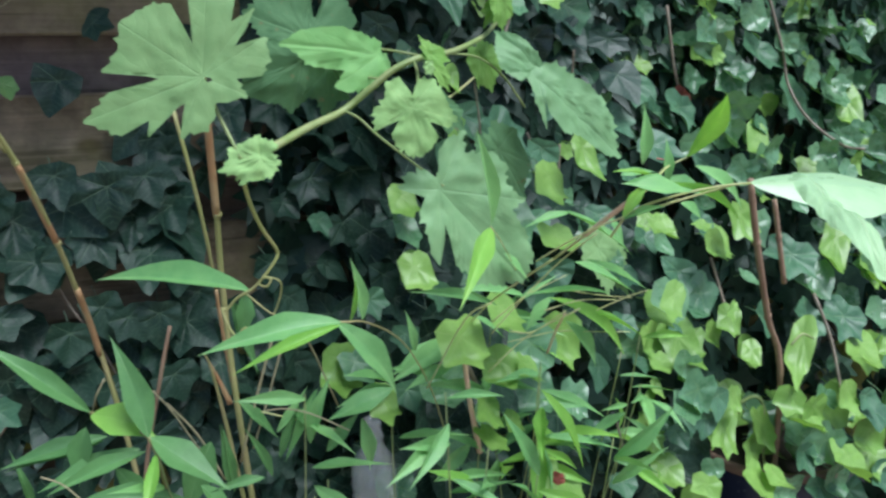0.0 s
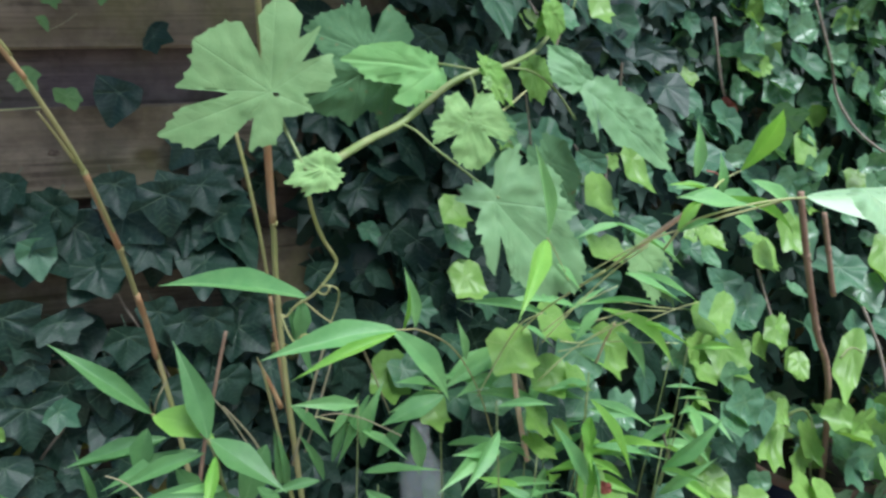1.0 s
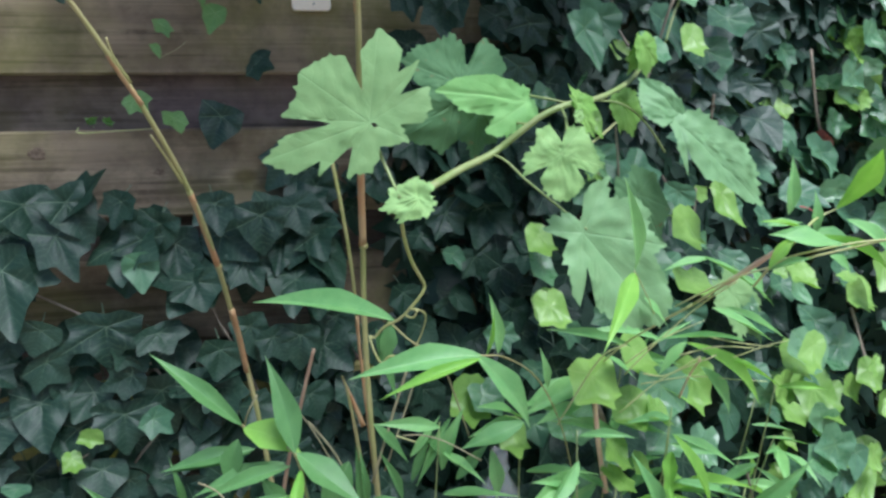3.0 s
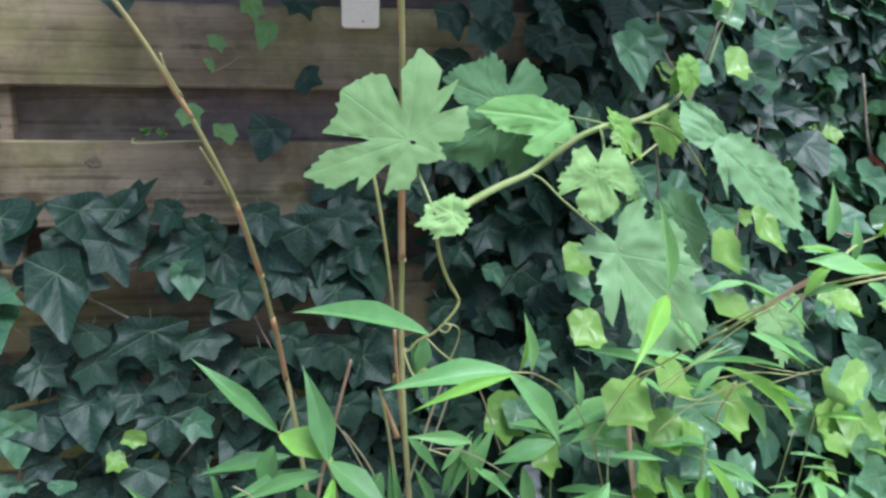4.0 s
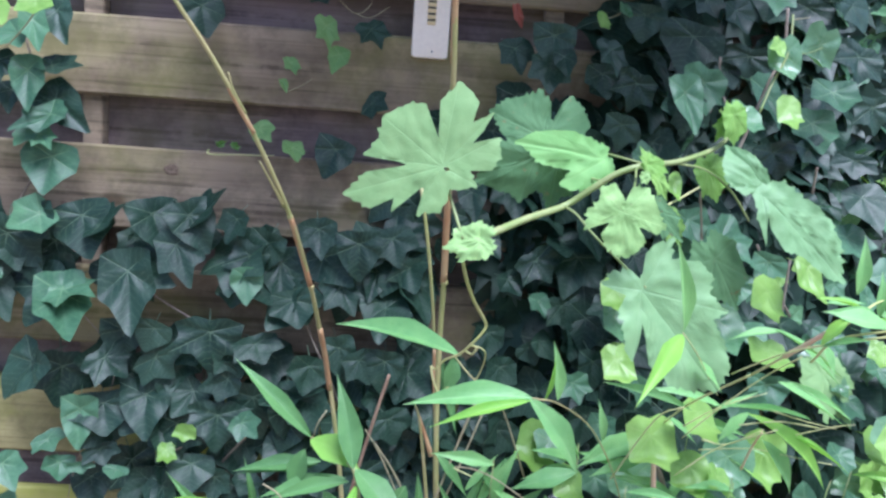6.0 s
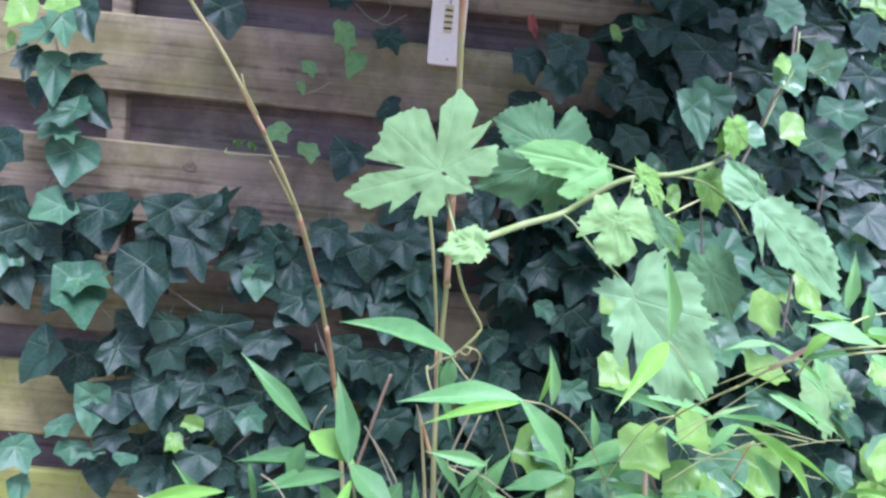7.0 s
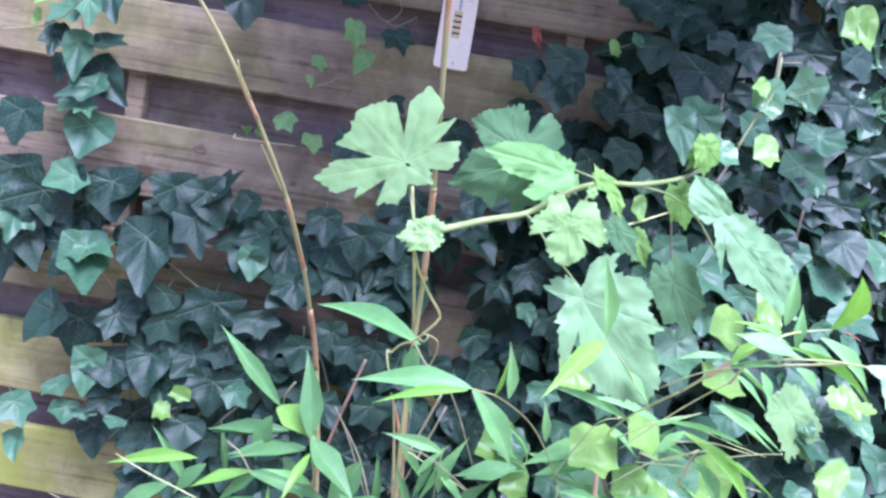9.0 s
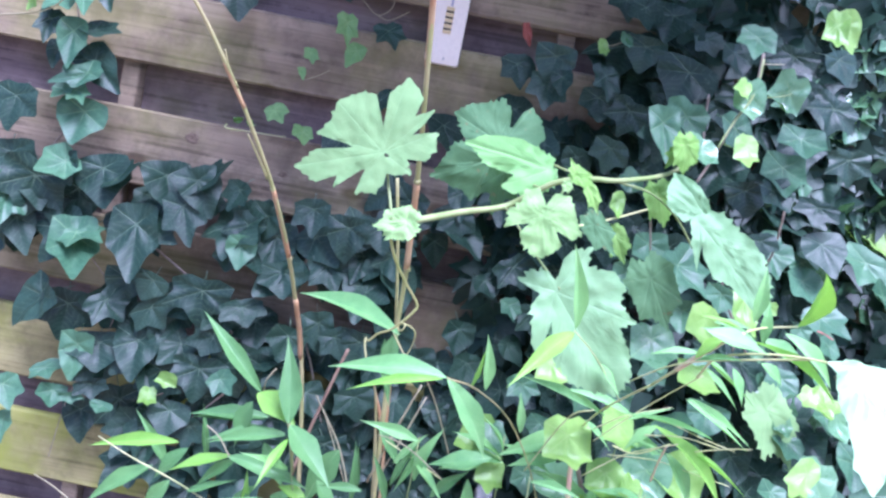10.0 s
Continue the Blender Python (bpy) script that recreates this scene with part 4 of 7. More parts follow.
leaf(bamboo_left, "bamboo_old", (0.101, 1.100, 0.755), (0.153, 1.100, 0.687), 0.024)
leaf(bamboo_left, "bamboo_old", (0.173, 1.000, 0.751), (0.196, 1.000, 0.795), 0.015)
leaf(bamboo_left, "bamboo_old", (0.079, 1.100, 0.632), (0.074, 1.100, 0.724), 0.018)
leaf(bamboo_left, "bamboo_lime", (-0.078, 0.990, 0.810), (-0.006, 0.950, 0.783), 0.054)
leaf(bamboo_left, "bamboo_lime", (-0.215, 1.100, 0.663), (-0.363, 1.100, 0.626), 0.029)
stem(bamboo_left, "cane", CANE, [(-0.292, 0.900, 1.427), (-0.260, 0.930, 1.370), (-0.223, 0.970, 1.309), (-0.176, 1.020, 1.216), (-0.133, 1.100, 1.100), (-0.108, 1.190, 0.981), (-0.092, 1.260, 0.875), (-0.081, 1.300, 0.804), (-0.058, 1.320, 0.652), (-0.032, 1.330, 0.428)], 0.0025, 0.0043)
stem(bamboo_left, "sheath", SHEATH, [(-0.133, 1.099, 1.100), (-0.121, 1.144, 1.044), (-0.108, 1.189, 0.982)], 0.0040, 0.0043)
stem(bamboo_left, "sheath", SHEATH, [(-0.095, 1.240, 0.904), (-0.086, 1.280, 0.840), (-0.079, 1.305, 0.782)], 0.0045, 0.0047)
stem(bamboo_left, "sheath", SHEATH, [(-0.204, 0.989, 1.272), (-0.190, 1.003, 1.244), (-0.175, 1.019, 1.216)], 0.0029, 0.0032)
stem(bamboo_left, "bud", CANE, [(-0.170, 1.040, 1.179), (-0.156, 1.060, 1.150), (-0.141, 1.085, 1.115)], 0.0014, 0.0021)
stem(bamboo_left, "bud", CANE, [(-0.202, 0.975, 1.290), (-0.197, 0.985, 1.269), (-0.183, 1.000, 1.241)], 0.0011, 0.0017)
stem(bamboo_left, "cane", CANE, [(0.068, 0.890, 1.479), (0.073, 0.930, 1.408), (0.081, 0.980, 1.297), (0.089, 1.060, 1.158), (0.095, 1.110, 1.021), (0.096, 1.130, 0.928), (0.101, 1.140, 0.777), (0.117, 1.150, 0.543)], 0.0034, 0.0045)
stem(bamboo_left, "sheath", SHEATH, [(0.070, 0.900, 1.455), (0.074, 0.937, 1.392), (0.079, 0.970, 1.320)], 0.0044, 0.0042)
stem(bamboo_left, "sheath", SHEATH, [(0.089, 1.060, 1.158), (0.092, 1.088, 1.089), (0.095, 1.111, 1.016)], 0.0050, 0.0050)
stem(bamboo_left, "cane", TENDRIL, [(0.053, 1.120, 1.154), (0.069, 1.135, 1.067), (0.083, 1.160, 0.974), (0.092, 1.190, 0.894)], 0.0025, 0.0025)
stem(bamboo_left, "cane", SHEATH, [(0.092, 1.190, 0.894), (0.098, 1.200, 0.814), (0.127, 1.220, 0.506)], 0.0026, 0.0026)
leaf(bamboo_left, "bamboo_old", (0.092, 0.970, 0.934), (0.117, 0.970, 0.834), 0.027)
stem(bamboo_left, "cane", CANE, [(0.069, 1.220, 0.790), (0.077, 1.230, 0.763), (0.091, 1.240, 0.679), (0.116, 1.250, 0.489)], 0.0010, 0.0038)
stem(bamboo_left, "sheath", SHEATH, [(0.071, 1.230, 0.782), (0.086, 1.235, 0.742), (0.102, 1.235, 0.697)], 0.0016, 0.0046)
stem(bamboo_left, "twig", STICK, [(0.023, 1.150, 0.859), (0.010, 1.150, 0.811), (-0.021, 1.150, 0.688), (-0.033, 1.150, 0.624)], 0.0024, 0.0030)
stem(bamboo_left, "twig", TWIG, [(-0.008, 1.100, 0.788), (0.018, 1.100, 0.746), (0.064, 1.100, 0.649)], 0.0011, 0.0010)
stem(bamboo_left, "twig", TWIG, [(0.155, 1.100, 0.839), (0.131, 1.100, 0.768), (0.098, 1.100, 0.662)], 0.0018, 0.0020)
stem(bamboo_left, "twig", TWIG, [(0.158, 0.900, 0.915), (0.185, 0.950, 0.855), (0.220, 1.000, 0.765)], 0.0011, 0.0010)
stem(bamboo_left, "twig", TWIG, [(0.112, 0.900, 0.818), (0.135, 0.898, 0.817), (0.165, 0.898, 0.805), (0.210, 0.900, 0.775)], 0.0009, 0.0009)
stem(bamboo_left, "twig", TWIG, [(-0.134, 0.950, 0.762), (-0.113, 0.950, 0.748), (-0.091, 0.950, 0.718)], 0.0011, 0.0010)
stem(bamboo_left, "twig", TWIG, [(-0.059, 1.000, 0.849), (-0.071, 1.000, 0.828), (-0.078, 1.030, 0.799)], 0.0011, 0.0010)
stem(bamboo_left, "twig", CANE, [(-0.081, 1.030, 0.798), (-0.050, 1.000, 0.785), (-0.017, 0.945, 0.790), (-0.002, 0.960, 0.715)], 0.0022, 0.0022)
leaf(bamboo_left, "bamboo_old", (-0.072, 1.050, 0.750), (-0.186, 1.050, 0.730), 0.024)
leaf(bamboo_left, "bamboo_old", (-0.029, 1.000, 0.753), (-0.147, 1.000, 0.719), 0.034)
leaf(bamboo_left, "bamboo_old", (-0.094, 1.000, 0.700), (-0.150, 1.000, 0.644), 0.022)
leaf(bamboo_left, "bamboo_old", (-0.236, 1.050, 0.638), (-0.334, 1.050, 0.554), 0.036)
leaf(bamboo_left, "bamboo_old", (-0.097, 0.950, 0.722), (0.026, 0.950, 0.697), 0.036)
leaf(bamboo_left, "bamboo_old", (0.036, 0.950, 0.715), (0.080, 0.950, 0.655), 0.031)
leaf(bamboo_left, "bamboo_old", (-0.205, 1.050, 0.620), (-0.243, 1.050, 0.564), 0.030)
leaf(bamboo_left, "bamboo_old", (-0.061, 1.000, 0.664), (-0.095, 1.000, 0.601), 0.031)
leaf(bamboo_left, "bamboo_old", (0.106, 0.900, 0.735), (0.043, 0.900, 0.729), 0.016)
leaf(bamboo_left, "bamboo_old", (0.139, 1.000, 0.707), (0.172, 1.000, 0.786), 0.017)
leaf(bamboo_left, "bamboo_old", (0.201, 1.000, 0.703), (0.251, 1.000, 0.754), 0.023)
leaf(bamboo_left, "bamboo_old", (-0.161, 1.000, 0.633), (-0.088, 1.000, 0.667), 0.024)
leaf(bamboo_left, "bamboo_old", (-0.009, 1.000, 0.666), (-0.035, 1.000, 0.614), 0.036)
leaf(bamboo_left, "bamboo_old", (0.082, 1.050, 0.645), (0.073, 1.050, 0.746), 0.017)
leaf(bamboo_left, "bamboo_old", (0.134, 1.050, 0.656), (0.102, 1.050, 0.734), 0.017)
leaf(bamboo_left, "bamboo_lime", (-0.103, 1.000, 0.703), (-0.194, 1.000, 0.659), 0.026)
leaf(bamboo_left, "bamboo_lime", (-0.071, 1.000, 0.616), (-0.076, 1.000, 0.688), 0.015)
leaf(bamboo_left, "bamboo_lime", (0.024, 0.950, 0.686), (-0.019, 0.950, 0.694), 0.026)
stem(bamboo_left, "node", CANE, [(-0.134, 1.098, 1.102), (-0.133, 1.100, 1.099)], 0.0045, 0.0045)
stem(bamboo_left, "node", CANE, [(-0.108, 1.187, 0.985), (-0.107, 1.190, 0.980)], 0.0049, 0.0049)
stem(bamboo_left, "node", CANE, [(0.096, 1.110, 1.018), (0.096, 1.112, 1.014)], 0.0058, 0.0058)
stem(bamboo_left, "node", CANE, [(0.089, 1.058, 1.160), (0.089, 1.060, 1.156)], 0.0056, 0.0056)
stem(bamboo_left, "twig", YOUNG_CANE, [(-0.340, 1.080, 0.654), (-0.274, 1.050, 0.646), (-0.192, 1.020, 0.637), (-0.131, 1.000, 0.625)], 0.0010, 0.0013)
stem(bamboo_left, "twig", TWIG, [(-0.519, 1.250, 0.480), (-0.484, 1.240, 0.474), (-0.445, 1.230, 0.461), (-0.400, 1.220, 0.442)], 0.0010, 0.0012)
stem(bamboo_left, "twig", TWIG, [(0.008, 1.080, 0.775), (0.044, 1.080, 0.721), (0.073, 1.080, 0.651)], 0.0014, 0.0016)
stem(bamboo_left, "twig", YOUNG_CANE, [(0.120, 1.000, 0.775), (0.173, 1.000, 0.752), (0.229, 1.000, 0.725)], 0.0010, 0.0010)
stem(bamboo_left, "twig", TWIG, [(0.166, 1.100, 0.821), (0.142, 1.100, 0.750), (0.117, 1.100, 0.679)], 0.0014, 0.0014)

bamboo_middle = thing("bamboo", "low bamboo shoot with drooping green leaves under the grapevine", "bamboo", (0.35, 0.98, 0.0), "bamboo plants")
leaf(bamboo_middle, "bamboo", (0.188, 0.820, 0.938), (0.040, 0.820, 0.922), 0.038)
leaf(bamboo_middle, "bamboo", (0.189, 0.850, 0.929), (0.256, 0.850, 0.833), 0.040)
leaf(bamboo_middle, "bamboo", (0.246, 0.950, 0.895), (0.234, 0.950, 0.976), 0.022)
leaf(bamboo_middle, "bamboo_lime", (0.183, 0.800, 0.941), (0.069, 0.800, 0.903), 0.019)
stem(bamboo_middle, "twig", CANE, [(0.105, 0.950, 0.948), (0.136, 0.900, 0.928), (0.189, 0.830, 0.935), (0.228, 0.860, 0.920), (0.282, 0.900, 0.876), (0.333, 0.950, 0.791), (0.373, 1.000, 0.688)], 0.0011, 0.0010)
stem(bamboo_middle, "twig", PINK_SHEATH, [(0.386, 0.965, 0.835), (0.396, 0.972, 0.760), (0.414, 0.980, 0.669)], 0.0034, 0.0040)
stem(bamboo_middle, "twig", YOUNG_CANE, [(0.421, 0.900, 0.856), (0.480, 0.880, 0.868), (0.528, 0.860, 0.867), (0.570, 0.850, 0.864)], 0.0008, 0.0005)
stem(bamboo_middle, "twig", YOUNG_CANE, [(0.473, 0.850, 0.932), (0.517, 0.840, 0.922), (0.558, 0.830, 0.916)], 0.0008, 0.0005)
stem(bamboo_middle, "twig", YOUNG_CANE, [(0.514, 0.840, 0.903), (0.551, 0.830, 0.918), (0.574, 0.820, 0.926)], 0.0008, 0.0005)
stem(bamboo_middle, "twig", YOUNG_CANE, [(0.391, 0.880, 0.893), (0.425, 0.860, 0.926), (0.473, 0.840, 0.953)], 0.0008, 0.0005)
leaf(bamboo_middle, "bamboo", (0.272, 0.920, 0.811), (0.187, 0.920, 0.783), 0.034)
leaf(bamboo_middle, "bamboo", (0.382, 0.960, 0.848), (0.280, 0.960, 0.800), 0.038)
leaf(bamboo_middle, "bamboo", (0.366, 0.950, 0.817), (0.297, 0.950, 0.792), 0.024)
leaf(bamboo_middle, "bamboo", (0.303, 0.920, 0.854), (0.292, 0.920, 0.910), 0.017)
leaf(bamboo_middle, "bamboo_lime", (0.224, 0.930, 0.900), (0.235, 0.930, 0.960), 0.008)
leaf(bamboo_middle, "bamboo", (0.138, 1.000, 0.743), (0.181, 1.000, 0.799), 0.015)
leaf(bamboo_middle, "bamboo", (0.383, 1.020, 0.829), (0.299, 1.020, 0.785), 0.032)
leaf(bamboo_middle, "bamboo", (0.427, 0.980, 0.759), (0.327, 0.980, 0.784), 0.021)
leaf(bamboo_middle, "bamboo", (0.408, 1.000, 0.674), (0.351, 1.000, 0.626), 0.027)
leaf(bamboo_middle, "bamboo", (0.364, 0.980, 0.703), (0.425, 0.980, 0.665), 0.014)
leaf(bamboo_middle, "bamboo", (0.264, 0.980, 0.775), (0.205, 0.980, 0.757), 0.026)
leaf(bamboo_middle, "bamboo", (0.192, 1.000, 0.793), (0.145, 1.000, 0.698), 0.018)
leaf(bamboo_middle, "bamboo", (0.251, 1.000, 0.742), (0.259, 1.000, 0.666), 0.027)
leaf(bamboo_middle, "bamboo", (0.298, 1.000, 0.734), (0.268, 1.000, 0.772), 0.013)

bamboo_right = thing("bamboo", "leaning bamboo shoot with bright green leaves in front of ivy", "bamboo", (0.45, 0.9, 0.0), "bamboo plants")
leaf(bamboo_right, "bamboo_lime", (0.311, 0.700, 1.049), (0.245, 0.620, 0.996), 0.025)
leaf(bamboo_right, "bamboo_lime", (0.431, 0.660, 1.055), (0.462, 0.660, 1.089), 0.015)
leaf(bamboo_right, "bamboo", (0.311, 0.700, 1.052), (0.289, 0.680, 1.145), 0.022)
leaf(bamboo_right, "bamboo", (0.430, 0.640, 1.089), (0.496, 0.640, 1.077), 0.028)
leaf(bamboo_right, "bamboo", (0.431, 0.660, 1.053), (0.480, 0.660, 1.062), 0.009)
leaf(bamboo_right, "bamboo", (0.490, 0.800, 1.018), (0.539, 0.800, 0.975), 0.016)
leaf(bamboo_right, "bamboo", (0.513, 0.750, 1.092), (0.513, 0.750, 1.157), 0.020)
leaf(bamboo_right, "bamboo", (0.509, 0.700, 1.078), (0.506, 0.700, 1.125), 0.017)
leaf(bamboo_right, "bamboo", (0.362, 0.780, 1.003), (0.393, 0.780, 0.966), 0.018)
leaf(bamboo_right, "bamboo", (0.454, 0.700, 1.090), (0.495, 0.700, 1.091), 0.015)
leaf(bamboo_right, "bamboo", (0.497, 0.660, 1.064), (0.523, 0.660, 1.044), 0.019)
leaf(bamboo_right, "bamboo_lime", (0.551, 0.724, 1.100), (0.527, 0.636, 1.169), 0.028)
leaf(bamboo_right, "bamboo_lime", (0.432, 0.680, 1.097), (0.496, 0.680, 1.083), 0.009)
leaf(bamboo_right, "bamboo_lime", (0.489, 0.680, 1.081), (0.590, 0.680, 1.032), 0.011)
leaf(bamboo_right, "bamboo", (0.501, 0.900, 1.019), (0.598, 0.900, 0.959), 0.015)
leaf(bamboo_right, "bamboo", (0.509, 0.700, 1.082), (0.567, 0.700, 1.058), 0.031)
stem(bamboo_right, "twig", YOUNG_CANE, [(0.385, 0.960, 0.860), (0.398, 0.900, 0.912), (0.413, 0.840, 0.954), (0.428, 0.790, 0.988)], 0.0012, 0.0015)
stem(bamboo_right, "twig", YOUNG_CANE, [(0.428, 0.790, 0.988), (0.443, 0.725, 1.035), (0.460, 0.655, 1.086)], 0.0016, 0.0017)
stem(bamboo_right, "twig", YOUNG_CANE, [(0.460, 0.655, 1.086), (0.500, 0.690, 1.095), (0.551, 0.724, 1.100)], 0.0014, 0.0009)
stem(bamboo_right, "twig", YOUNG_CANE, [(0.400, 0.780, 0.990), (0.425, 0.720, 1.030), (0.460, 0.680, 1.054), (0.532, 0.626, 1.084)], 0.0008, 0.0012)
stem(bamboo_right, "sheath", PINK_SHEATH, [(0.439, 0.743, 1.022), (0.448, 0.705, 1.050), (0.457, 0.666, 1.078)], 0.0029, 0.0026)
stem(bamboo_right, "sheath", YOUNG_CANE, [(0.452, 0.690, 1.060), (0.461, 0.655, 1.086), (0.476, 0.665, 1.090)], 0.0024, 0.0016)
stem(bamboo_right, "twig", YOUNG_CANE, [(0.311, 0.700, 1.051), (0.348, 0.750, 1.017), (0.404, 0.820, 0.953)], 0.0006, 0.0006)
stem(bamboo_right, "twig", YOUNG_CANE, [(0.394, 0.900, 0.820), (0.440, 0.880, 0.868), (0.491, 0.840, 0.908)], 0.0008, 0.0008)
stem(bamboo_right, "twig", YOUNG_CANE, [(0.321, 0.930, 0.799), (0.355, 0.880, 0.900), (0.382, 0.860, 0.924)], 0.0009, 0.0009)
leaf(bamboo_right, "bamboo", (0.513, 0.660, 1.099), (0.572, 0.660, 1.051), 0.025)
leaf(bamboo_right, "bamboo", (0.492, 0.660, 1.078), (0.428, 0.660, 1.088), 0.026)
leaf(bamboo_right, "bamboo", (0.372, 0.860, 0.926), (0.279, 0.860, 0.949), 0.016)
leaf(bamboo_right, "bamboo", (0.442, 0.890, 0.916), (0.329, 0.890, 0.935), 0.022)
leaf(bamboo_right, "bamboo", (0.437, 0.900, 0.909), (0.496, 0.900, 0.938), 0.012)
leaf(bamboo_right, "bamboo_lime", (0.461, 0.860, 0.920), (0.569, 0.860, 0.828), 0.026)
leaf(bamboo_right, "bamboo_lime", (0.496, 0.860, 0.901), (0.600, 0.860, 0.848), 0.012)
leaf(bamboo_right, "bamboo", (0.494, 0.860, 0.962), (0.587, 0.860, 0.909), 0.023)
leaf(bamboo_right, "bamboo", (0.472, 0.880, 0.915), (0.435, 0.880, 0.872), 0.019)
leaf(bamboo_right, "bamboo", (0.488, 0.870, 0.884), (0.532, 0.870, 0.816), 0.028)
leaf(bamboo_right, "bamboo", (0.388, 0.930, 0.888), (0.433, 0.930, 0.849), 0.017)
leaf(bamboo_right, "bamboo", (0.469, 0.900, 0.783), (0.571, 0.900, 0.723), 0.021)
leaf(bamboo_right, "bamboo_lime", (0.448, 0.860, 0.802), (0.512, 0.860, 0.676), 0.029)
leaf(bamboo_right, "bamboo", (0.469, 0.900, 0.718), (0.602, 0.900, 0.670), 0.022)
leaf(bamboo_right, "bamboo", (0.485, 0.820, 0.974), (0.574, 0.820, 0.926), 0.016)
leaf(bamboo_right, "bamboo", (0.325, 0.920, 0.673), (0.435, 0.920, 0.658), 0.015)
leaf(bamboo_right, "bamboo", (0.345, 0.920, 0.652), (0.444, 0.920, 0.649), 0.019)
leaf(bamboo_right, "bamboo", (0.412, 0.970, 0.782), (0.503, 0.970, 0.750), 0.024)
leaf(bamboo_right, "bamboo", (0.536, 0.850, 0.919), (0.399, 0.850, 0.929), 0.012)
leaf(bamboo_right, "bamboo", (0.407, 0.900, 0.907), (0.290, 0.900, 0.939), 0.013)
leaf(bamboo_right, "bamboo", (0.542, 0.860, 1.014), (0.565, 0.860, 0.967), 0.023)
leaf(bamboo_right, "bamboo", (0.510, 0.900, 1.016), (0.443, 0.900, 1.001), 0.017)
stem(bamboo_right, "twig", YOUNG_CANE, [(0.399, 0.900, 0.871), (0.430, 0.880, 0.915), (0.468, 0.850, 0.967), (0.488, 0.800, 1.009)], 0.0008, 0.0008)
stem(bamboo_right, "twig", YOUNG_CANE, [(0.425, 0.900, 0.870), (0.458, 0.900, 0.865), (0.494, 0.880, 0.894)], 0.0011, 0.0009)
stem(bamboo_right, "twig", YOUNG_CANE, [(0.453, 0.860, 0.905), (0.497, 0.850, 0.915), (0.542, 0.840, 0.913)], 0.0011, 0.0007)
stem(bamboo_right, "twig", PINK_SHEATH, [(0.494, 0.930, 0.821), (0.490, 0.900, 0.861), (0.487, 0.870, 0.894)], 0.0016, 0.0012)

# fine shoots between the larger leaves
undergrowth = thing("bamboo", "tangle of thin young bamboo shoots with narrow leaves", "bamboo", (0.4, 1.0, 0.0), "bamboo plants")
rnd_low = random.Random(21)
for i in range(17):
    x, y = rnd_low.uniform(0.08, 0.6), rnd_low.uniform(0.9, 1.1)
    top = Vector((x + rnd_low.uniform(-0.12, 0.12), y - rnd_low.uniform(0.0, 0.1), rnd_low.uniform(0.62, 0.84) + 0.1 * min(max(x - 0.2, 0), 0.3)))
    foot = Vector((x, y + 0.05, 0.0))
    stem(undergrowth, "shoot", VINE, [foot, foot.lerp(top, 0.5) + Vector((rnd_low.uniform(-0.03, 0.03), 0.02, 0)), top], 0.0018, 0.0009)
    for k in range(5):
        base = foot.lerp(top, rnd_low.uniform(0.8, 1.0)) + Vector((0, -0.005, 0))
        way = Vector((rnd_low.uniform(-1, 1), rnd_low.uniform(-0.8, 0.1), rnd_low.uniform(-0.6, 0.5))).normalized()
        n = rnd_low.uniform(0.06, 0.12)
        leaf(undergrowth, rnd_low.choice(("bamboo", "bamboo", "bamboo_lime")), base, base + way * n, n * rnd_low.uniform(0.17, 0.28), rnd_low.uniform(-30, 30))
broad_leaf_plant = thing("broad_leaved_shoot", "leaning shoot with pale sunlit leaves, one of them hanging", "plant", (0.6, 0.8, 0.0))
leaf(broad_leaf_plant, "broad", (0.540, 0.612, 1.087), (0.704, 0.560, 1.070), 0.075)
leaf(broad_leaf_plant, "broad_hanging", (0.537, 0.535, 1.097), (0.492, 0.385, 1.048), 0.085)
stem(broad_leaf_plant, "stalk", YOUNG_CANE, [(0.456, 0.720, 1.023), (0.462, 0.690, 1.054), (0.486, 0.650, 1.074), (0.531, 0.626, 1.084), (0.585, 0.595, 1.085), (0.657, 0.570, 1.077)], 0.0013, 0.0010)

# ---------------------------------------------------------------- ivy
ivy_left = thing("ivy", "dark green ivy climbing over the wooden fence boards", "ivy", (-0.4, 1.45, 0.0), "ivy plants")
leaf(ivy_left, "ivy_dark", (-0.591, 1.410, 1.401), (-0.564, 1.380, 1.342), 0.071)
leaf(ivy_left, "ivy_mid", (-0.653, 1.400, 1.359), (-0.687, 1.370, 1.319), 0.106)
leaf(ivy_left, "ivy_mid", (-0.621, 1.385, 1.380), (-0.597, 1.355, 1.312), 0.057)
leaf(ivy_left, "ivy_dark", (-0.682, 1.400, 1.311), (-0.677, 1.370, 1.261), 0.051)
leaf(ivy_left, "ivy_mid", (-0.631, 1.390, 1.295), (-0.616, 1.360, 1.216), 0.073)
leaf(ivy_left, "ivy_dark", (-0.599, 1.410, 1.306), (-0.522, 1.380, 1.297), 0.073)
leaf(ivy_left, "ivy_dark", (-0.592, 1.410, 1.250), (-0.523, 1.380, 1.195), 0.091)
leaf(ivy_left, "ivy_mid", (-0.587, 1.380, 1.223), (-0.651, 1.350, 1.187), 0.052)
leaf(ivy_left, "ivy_mid", (-0.628, 1.390, 1.187), (-0.639, 1.360, 1.155), 0.050)
leaf(ivy_left, "ivy_mid", (-0.608, 1.385, 1.187), (-0.576, 1.355, 1.158), 0.045)
leaf(ivy_left, "ivy_mid", (-0.594, 1.400, 1.149), (-0.596, 1.370, 1.076), 0.123)
leaf(ivy_left, "ivy_dark", (-0.627, 1.430, 1.266), (-0.602, 1.400, 1.238), 0.040)
